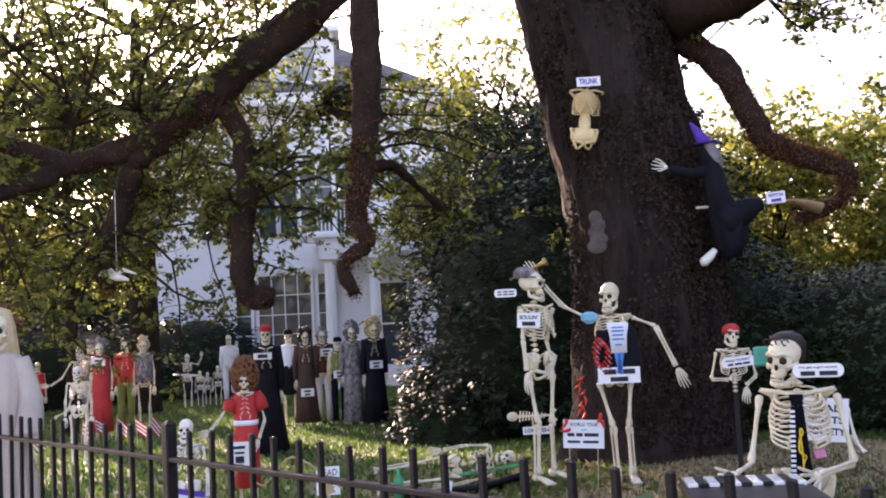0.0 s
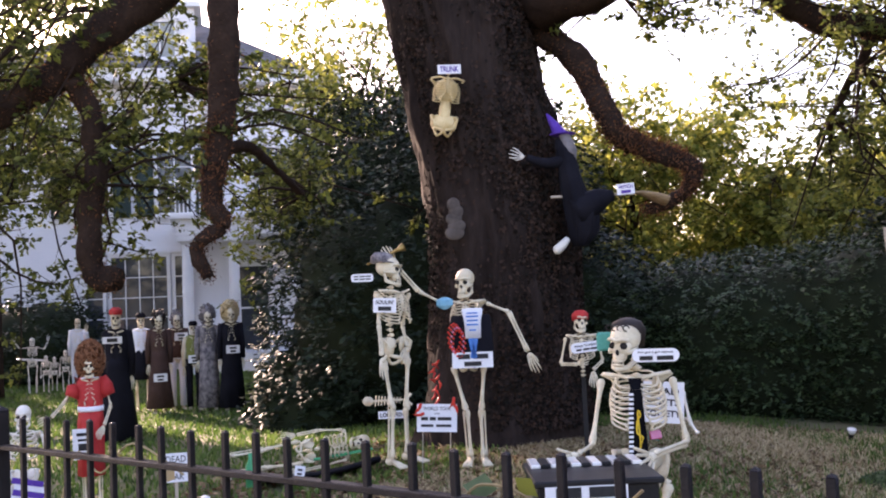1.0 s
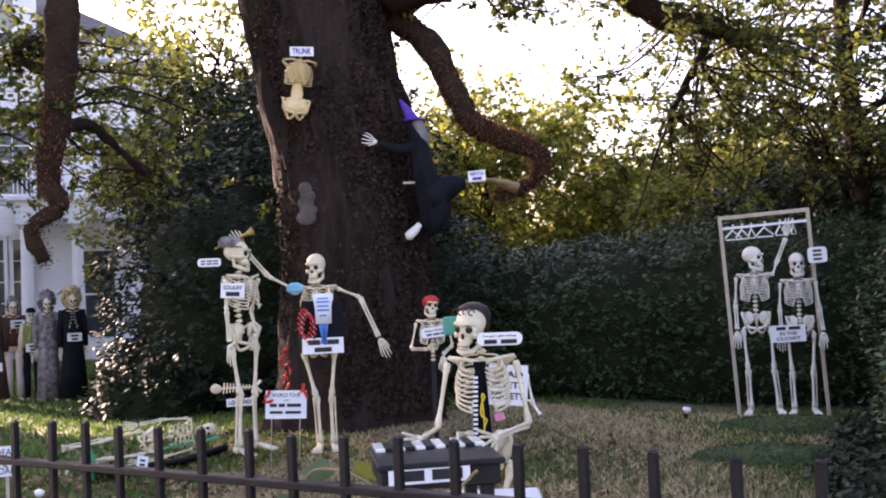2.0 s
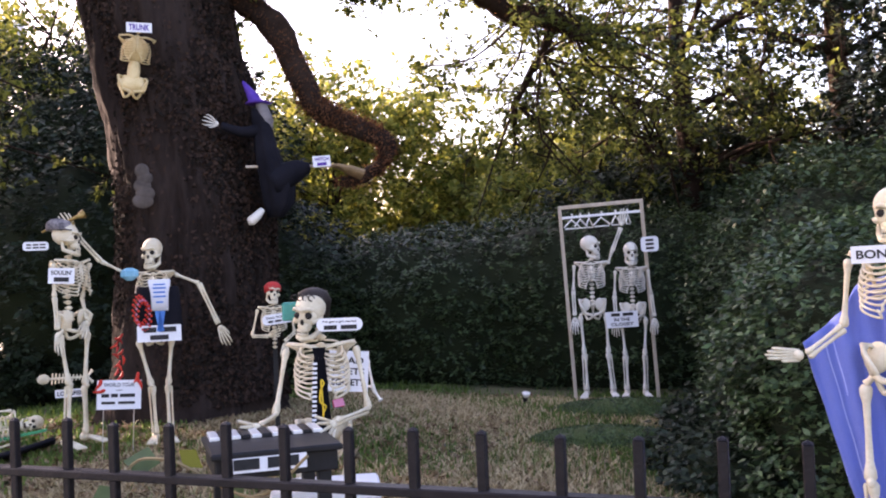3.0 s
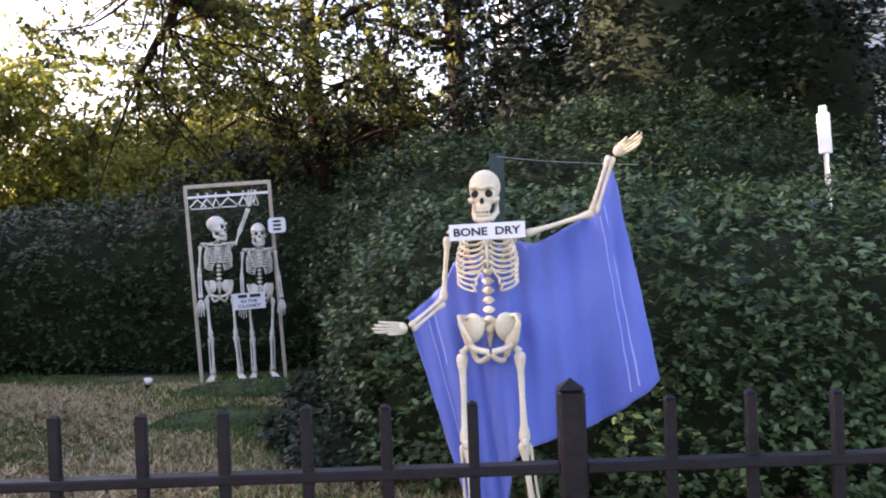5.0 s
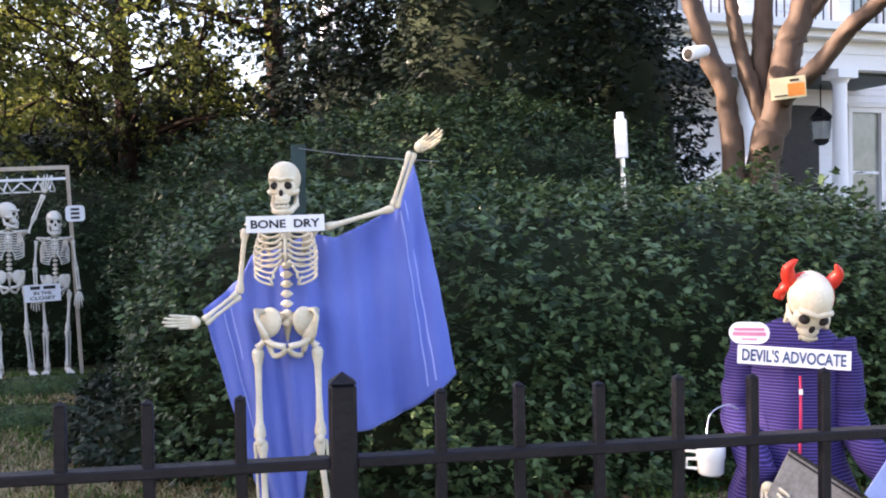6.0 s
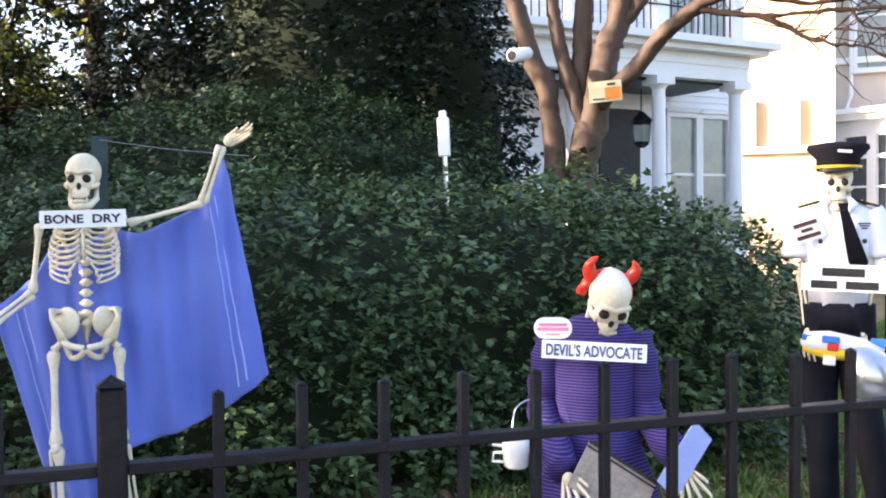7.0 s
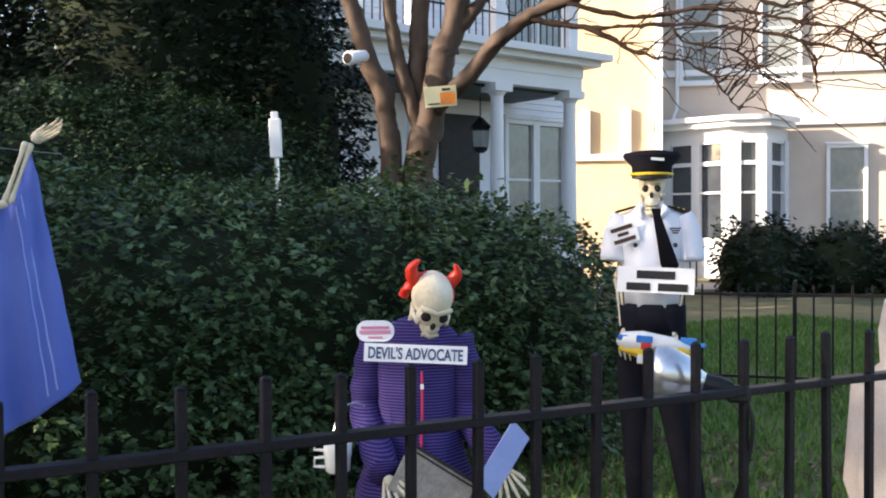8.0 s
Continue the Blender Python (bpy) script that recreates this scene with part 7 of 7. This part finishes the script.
def pilot_figure():
    bm = bmesh.new()
    skeleton_into(bm, 0, 1, True, legs=False, el=(-0.18, 0.0, 1.08), wl=(-0.145, -0.05, 0.86), hl=(0.2, -0.5, -0.7), er=(0.16, 0.0, 1.08), wr=(0.115, -0.06, 0.86), hr=(-0.2, -0.5, -0.7), head=(0.0, -0.02, 1.50), turn=(0, 0, 0))
    loft(bm, [((0, 0, 1.42), 0.055, 0.055), ((0, 0, 1.395), 0.11, 0.08), ((0, 0, 1.37), 0.17, 0.09), ((0, 0, 1.28), 0.175, 0.12), ((0, 0, 1.10), 0.15, 0.125), ((0, 0, 0.95), 0.135, 0.11)], 2, 30, ripple=0.05, waves=7)
    for s in (-1, 1):
        tube(bm, curve_pts([(0.15 * s, 0, 1.37), (0.185 * s, 0, 1.27), (0.195 * s, -0.01, 1.16)], 4), [0.055, 0.06, 0.064, 0.066, 0.068, 0.07, 0.072, 0.073, 0.072], 14, 2)
        tube(bm, [(0.03 * s, -0.05, 1.425), (0.07 * s, -0.085, 1.39), (0.045 * s, -0.115, 1.35)], [0.022, 0.024, 0.006], 6, 2)
    tube(bm, curve_pts([(-0.07, 0, 0.95), (-0.09, 0, 0.60), (-0.075, 0, 0.35), (-0.055, 0, -0.12)], 6), [0.105 - 0.0022 * i for i in range(19)], 16, 3)
    tube(bm, curve_pts([(0.07, 0, 0.95), (0.10, 0, 0.60), (0.15, 0, 0.35), (0.24, 0, -0.10)], 6), [0.105 - 0.0022 * i for i in range(19)], 16, 3)
    loft(bm, [((0, 0, 0.965), 0.14, 0.115), ((0, 0, 0.84), 0.165, 0.12)], 3, 20)
    ob = link("pilot_dummy", bm, [BONE, DARK, WHITE_CLOTH, BLACK_CLOTH])
    ob.matrix_basis = PL @ Matrix.Diagonal((0.88, 0.95, 1, 1))
    return tagged(ob, "skeleton dummy in a white pilot shirt and black trousers", "dummy")


pilot_figure()
skeleton(COMPANION, "smaller skeleton in a red cap staked behind the pianist", BONE, 0.72, legs=False, hips=False, el=(-0.22, 0.0, 0.98), wl=(-0.06, -0.14, 0.98), hl=(0.6, -0.6, 0.3), er=(0.20, 0.0, 1.0), wr=(0.10, -0.12, 0.92), turn=(0, 8, 14))
cs = thing("stake", at(COMPANION, 0, 0.10, -0.1), "slim black wooden stake behind the small skeleton", "stake")
bm = bmesh.new()
box(bm, (0, 0, 0.55), (0.035, 0.03, 1.15))
part("shaft", bm, BLACK_PLASTIC, cs)
pc = thing("peaked_cap", at(PL, 0, -0.02, 1.54) @ Matrix.Scale(0.97, 4), "black peaked cap with a gold cord and winged badge", "cap")
bm = bmesh.new()
loft(bm, [((0, 0, 0.0), 0.092, 0.105), ((0, 0, 0.055), 0.094, 0.107), ((0, -0.01, 0.10), 0.135, 0.14), ((0, -0.01, 0.118), 0.13, 0.135), ((0, 0, 0.13), 0.06, 0.07)], segs=30)
part("crown", bm, BLACK_CLOTH, pc, smooth=True)
bm = bmesh.new()
loft(bm, [((0, -0.085, -0.004), 0.085, 0.06), ((0, -0.09, 0.008), 0.08, 0.055)], segs=20)
part("peak", bm, BLACK_PLASTIC, pc)
bm = bmesh.new()
tube(bm, [(0.096 * math.cos(a), -0.109 * math.sin(a), 0.018) for a in [math.pi * i / 12 for i in range(13)]], 0.007, 6)
part("cord", bm, YELLOW_P, pc, "gold cord")
bm = bmesh.new()
box(bm, (0.02, -0.137, 0.085), (0.06, 0.006, 0.012), pose(0, 0, 0, 0, 6, 0))
part("badge", bm, STEEL, pc)
nt_ = thing("necktie", at(PL, 0.02, -0.125, 1.40), "black necktie over the white shirt", "tie")
bm = bmesh.new()
for z0, z1, w0, w1, x0, x1 in ((0.0, -0.035, 0.022, 0.016, 0, 0.005), (-0.035, -0.25, 0.018, 0.040, 0.005, 0.06), (-0.25, -0.285, 0.040, 0.03, 0.06, 0.065)):
    bm.faces.new([bm.verts.new(p) for p in ((x0 - w0, 0, z0), (x0 + w0, 0, z0), (x1 + w1, -0.008, z1), (x1 - w1, -0.008, z1))])
bmesh.ops.solidify(bm, geom=bm.faces[:], thickness=0.006)
part("cloth", bm, BLACK_CLOTH, nt_)
for s in (-1, 1):
    ep = thing("epaulette", at(PL, 0.118 * s, -0.02, 1.398, 0, 16 * s, 0), "black shoulder board with gold bars", "epaulette")
    bm = bmesh.new()
    box(bm, (0, 0, 0), (0.10, 0.055, 0.010), bevel=0.003)
    part("board", bm, BLACK_CLOTH, ep)
    for k in range(3):
        bm = bmesh.new()
        box(bm, (-0.025 + 0.025 * k, 0, 0.007), (0.008, 0.054, 0.004))
        part("bar", bm, YELLOW_P, ep)
sign(at(PL, 0.02, -0.185, 1.08, 0, 2, 0), 0.335, 0.115, [(None, 0.024, 0.036, 0.24), (None, -0.030, 0.034, 0.30)], "white name placard with two printed lines at the pilot's waist")
ck = thing("sticker", at(PL, -0.125, -0.125, 1.285, 0, -18, 0), "white printed sticker on the shirt pocket", "sticker")
board(0.13, 0.095, ck, PAPER)
bars(ck, [(0, 0.027, 0.10, 0.018), (0, 0.0, 0.05, 0.015), (0, -0.028, 0.10, 0.018)], BROWN_CLOTH)
for s, x in ((-1, -0.07), (1, 0.105)):
    pk = thing("button", at(PL, x, -0.128, 1.235), "dark button on the shirt pocket", "button")
    bm = bmesh.new()
    ball(bm, (0, 0, 0), (0.011, 0.006, 0.011), None, 0, 10, 6)
    part("disc", bm, DARK, pk)
wg = thing("wing_badge", at(PL, 0.105, -0.128, 1.31), "small dark winged badge on the shirt", "badge")
bm = bmesh.new()
for k in range(3):
    box(bm, (0, 0, -0.010 * k), (0.05 - 0.012 * k, 0.004, 0.007))
part("wing", bm, BLACK_PLASTIC, wg)
ap_ = thing("toy_aeroplane", at(PL, 0.01, -0.20, 0.79, 0, 4, 0), "toy aeroplane in white, yellow and blue plastic", "toy aeroplane")
bm = bmesh.new()
tube(bm, [(-0.16, 0, 0.0), (-0.13, 0, 0.01), (-0.05, 0, 0.015), (0.08, 0, 0.01), (0.17, 0, 0.0)], [0.012, 0.042, 0.048, 0.035, 0.012], 16)
part("fuselage", bm, CERAMIC, ap_, smooth=True)
bm = bmesh.new()
tube(bm, [(-0.15, -0.01, -0.022), (-0.05, -0.012, -0.028), (0.12, -0.012, -0.02), (0.16, -0.01, -0.014)], [0.012, 0.034, 0.028, 0.010], 14)
part("belly", bm, YELLOW_P, ap_, smooth=True)
for c, s, mm, nm in (((-0.04, -0.045, 0.03), (0.07, 0.012, 0.032), BLUE_P, "window"), ((-0.03, -0.05, 0.0), (0.045, 0.012, 0.03), RED_SHINY, "panel"), ((-0.13, -0.02, 0.028), (0.05, 0.03, 0.025), BLUE_P, "nose"), ((0.15, 0.0, 0.03), (0.07, 0.02, 0.035), BLUE_P, "tail"), ((0.20, 0, 0.02), (0.05, 0.012, 0.02), BLUE_P, "fin"), ((-0.04, -0.06, -0.055), (0.05, 0.07, 0.035), CERAMIC, "wheel")):
    bm = bmesh.new()
    box(bm, c, s, bevel=0.004)
    part(nm, bm, mm, ap_)
cl = thing("clamp_lamp", pose(1.86, 0.075, 1.085, 0, 0, -40), "clamp lamp with a spun aluminium reflector on the fence rail", "lamp")
bm = bmesh.new()
tube(bm, [(-0.115, 0.0, 0.028), (-0.112, 0, 0.028), (-0.085, 0, 0.025), (-0.04, 0, 0.012), (0.0, 0, 0.0), (0.02, 0, -0.004)], [0.058, 0.066, 0.069, 0.060, 0.034, 0.026], 26)
part("reflector", bm, STEEL, cl, smooth=True)
bm = bmesh.new()
tube(bm, [(0.01, 0, -0.004), (0.05, 0, -0.012), (0.085, 0, -0.02)], [0.030, 0.032, 0.024], 14)
box(bm, (0.10, -0.01, -0.025), (0.06, 0.035, 0.045), bevel=0.008)
part("clamp", bm, BLACK_PLASTIC, cl)
bm = bmesh.new()
tube(bm, curve_pts([(0.12, 0, -0.04), (0.135, -0.01, -0.10), (0.125, 0.0, -0.2), (0.09, 0.05, -0.34), (0.06, 0.1, -0.55), (0.05, 0.12, -0.95)], 6), 0.006, 7)
part("cord", bm, BLACK_PLASTIC, cl)

# ---- beyond the hedge ----
bp = thing("bird_feeder", pose(2.12, 4.12, 0.1, 0, -2, -25), "white box on a slim pole above the hedge", "post")
bm = bmesh.new()
tube(bm, [(0, 0, 0), (0, 0, 1.85)], 0.016, 8)
part("pole", bm, STEEL, bp)
bm = bmesh.new()
box(bm, (0, 0, 1.96), (0.075, 0.05, 0.25), bevel=0.006)
box(bm, (0, 0, 2.10), (0.045, 0.04, 0.06), bevel=0.006)
part("housing", bm, WHITE, bp)
nf = thing("side_fence", Matrix(), "low black iron fence between the two lawns", "fence")
a_, b2 = Vector((4.35, 5.75, 0.12)), Vector((8.9, 1.25, 0.12))
ln_ = (b2 - a_).length
nm_ = int(ln_ / 0.145)
bm = bmesh.new()
box(bm, (0, 0, 0.44), (0.016, 0.016, 0.88))
pme = bpy.data.meshes.new("bar")
bm.to_mesh(pme)
bm.free()
pme.materials.append(IRON)
ang = math.degrees(math.atan2(b2.y - a_.y, b2.x - a_.x))
for k in range(nm_ + 1):
    o = new("picket", pme)
    o.parent = nf
    s = 2.0 if k % 14 == 5 else 1.0
    o.matrix_basis = pose(*a_.lerp(b2, k / nm_), 0, 0, ang) @ Matrix.Diagonal((s, s, 1.04 if s > 1 else 1.0, 1))
for z in (0.80, 0.12):
    bm = bmesh.new()
    box(bm, (0, 0, 0), (ln_, 0.022, 0.022))
    o = part("rail", bm, IRON, nf)
    o.matrix_basis = pose(*((a_ + b2) / 2 + Vector((0, 0, z))), 0, 0, ang)

my = thing("crape_myrtle", Matrix(), "bare crape myrtle with several smooth brown trunks", "tree")
MY = [
    ([(3.66, 5.90, 0.0), (3.65, 5.86, 1.99), (3.63, 5.87, 2.48), (3.50, 5.93, 2.92), (3.37, 5.98, 3.35), (3.28, 6.02, 3.74)], 0.105, 0.07),
    ([(3.90, 5.75, 0.0), (3.88, 5.75, 1.99), (3.95, 5.71, 2.38), (4.04, 5.67, 2.82), (4.15, 5.61, 3.26), (4.25, 5.55, 3.74)], 0.145, 0.10),
    ([(3.91, 5.73, 2.31), (3.79, 5.79, 2.65), (3.70, 5.84, 2.99), (3.66, 5.86, 3.31), (3.61, 5.88, 3.74)], 0.075, 0.05),
    ([(3.94, 5.61, 2.51), (4.17, 5.37, 2.79), (4.32, 5.16, 3.05), (4.54, 4.90, 3.25), (4.75, 4.64, 3.35), (5.04, 4.42, 3.48)], 0.085, 0.04),
    ([(3.98, 5.81, 2.36), (3.92, 5.84, 2.74), (3.91, 5.84, 3.13), (3.96, 5.82, 3.53), (3.98, 5.81, 3.77)], 0.095, 0.07),
    ([(4.14, 5.61, 3.16), (4.35, 5.49, 3.40), (4.52, 5.39, 3.69)], 0.07, 0.04),
    ([(4.47, 4.95, 3.19), (4.84, 4.57, 3.08), (5.01, 4.32, 2.90), (5.13, 4.09, 2.80), (5.29, 3.95, 2.76)], 0.026, 0.008),
    ([(4.84, 4.57, 3.08), (5.08, 4.26, 3.07), (5.37, 3.88, 3.03), (5.60, 3.52, 2.94), (5.74, 3.22, 2.82), (5.80, 3.15, 2.63), (5.80, 3.16, 2.39)], 0.020, 0.006),
    ([(4.68, 4.69, 3.30), (5.05, 4.29, 3.14), (5.43, 3.82, 3.15), (5.76, 3.35, 3.01), (5.94, 2.99, 2.88), (6.10, 2.79, 2.60)], 0.022, 0.007),
    ([(5.21, 4.02, 3.04), (5.29, 3.95, 2.90), (5.55, 3.71, 2.82), (5.64, 3.62, 2.68), (5.65, 3.60, 2.65)], 0.014, 0.005),
    ([(5.29, 3.95, 2.76), (5.43, 3.82, 2.63), (5.52, 3.73, 2.46), (5.58, 3.68, 2.37)], 0.010, 0.004),
    ([(5.55, 3.71, 3.29), (5.71, 3.40, 3.12), (5.86, 3.08, 3.13), (6.04, 2.70, 2.93)], 0.018, 0.008),
    ([(5.74, 3.22, 2.82), (5.89, 3.05, 2.76), (6.03, 2.87, 2.68), (6.14, 2.73, 2.47)], 0.012, 0.005),
]
for i, (pts, r0, r1) in enumerate(MY):
    limb(pts, r0, r1, my, 90 + i, MYRTLE if i < 6 else BARK_LIMB, 12 if i < 6 else 6, 0.05 if i < 6 else 0.02)
rng = np.random.default_rng(95)
for i, (pts, r0, r1) in enumerate(MY[6:]):
    c = curve_pts(pts, 8)
    for k in range(16):
        a = c[int(rng.integers(3, len(c)))]
        d = Vector((float(rng.normal(0.22, 0.20)), float(rng.normal(-0.18, 0.22)), float(rng.normal(0.10, 0.16))))
        e = a + d
        tip = e + Vector((d.x * 0.7, d.y * 0.7, -0.10 - 0.16 * float(rng.random())))
        limb([a, a.lerp(e, 0.5) + Vector((0, 0, 0.03)), e, tip], 0.007, 0.0028, my, 0, BARK_LIMB, 5, 0.0)
cam_ = thing("security_lamp", pose(*(3.28, 5.70, 2.91), 0, 0, -60), "white cylindrical floodlight strapped to the myrtle trunk", "lamp")
bm = bmesh.new()
tube(bm, [(0.0, -0.13, -0.03), (0.0, -0.12, -0.03), (0.0, 0.10, 0.02), (0, 0.13, 0.03)], [0.052, 0.058, 0.050, 0.03], 18)
part("housing", bm, WHITE, cam_, smooth=True)
bm = bmesh.new()
tube(bm, [(0.0, -0.136, -0.031), (0.0, -0.128, -0.03)], [0.042, 0.045], 16)
part("lens", bm, DARK, cam_)
ts_ = thing("yard_sign", pose(*(3.87, 5.33, 2.57), 0, -5, -20), "small cream and orange sign nailed to the myrtle", "sign")
board(0.27, 0.17, ts_, CREAM_P)
bars(ts_, [(0.06, -0.02, 0.13, 0.10)], ORANGE_P, "orange_panel")
bars(ts_, [(0.05, 0.055, 0.07, 0.02), (-0.06, -0.06, 0.10, 0.012)], BROWN_CLOTH)
bush("hedge_seedling", "leafy seedling growing out of the hedge top", "shrub", [((3.30, 4.7, 1.62), (0.32, 0.2, 0.34)), ((3.75, 4.5, 1.56), (0.25, 0.2, 0.26)), ((2.75, 4.5, 1.58), (0.3, 0.2, 0.22))], 420, 0.085, LEAF_HEDGE, 98, 2.0, 0.3, 0.5, shrink=0.4)
pw = thing("power_line", Matrix(), "thin black overhead cable to the stucco house", "cable")
bm = bmesh.new()
pw0, pw1 = ph.matrix_basis @ Vector((1.9, -0.6, 4.9)), sh.matrix_basis @ Vector((9.6, 0.98, 4.6))
tube(bm, curve_pts([pw0, pw0.lerp(pw1, 0.5) + Vector((0, 0, -0.25)), pw1], 8), 0.012, 5)
part("wire", bm, BLACK_PLASTIC, pw)
# plain shaft added for an unidentified pale upright showing between the leaves
up_ = thing("pale_upright", pose(1.02, 19.05, 0.0), "unidentified tall pale upright far behind the evergreens, built as a plain shaft", "pole")
bm = bmesh.new()
tube(bm, [(0, 0, 0), (0, 0, 4), (0.02, 0, 9)], [0.30, 0.28, 0.24], 16)
part("shaft", bm, SIDING, up_, smooth=True)
bb = thing("bird_ornament", pose(*(-8.39, 1.61, 2.15), 0, 0, 50), "white plastic bird skeleton hanging from the limb", "ornament")
bm = bmesh.new()
tube(bm, [(-0.1, 0, 0.02), (0, 0, 0), (0.10, 0, -0.03)], [0.015, 0.035, 0.01], 8)
for s in (-1, 1):
    tube(bm, [(0, 0, 0.02), (0.05 * s, 0.02, 0.06), (0.16 * s, 0.02, 0.02)], [0.012, 0.02, 0.006], 6)
ball(bm, (-0.12, 0, 0.03), 0.025)
part("body", bm, BONE_PALE, bb)
bm = bmesh.new()
tube(bm, [(0, 0, 0.02), (0, 0, 0.75)], 0.0025, 4)
part("string", bm, WHITE, bb)
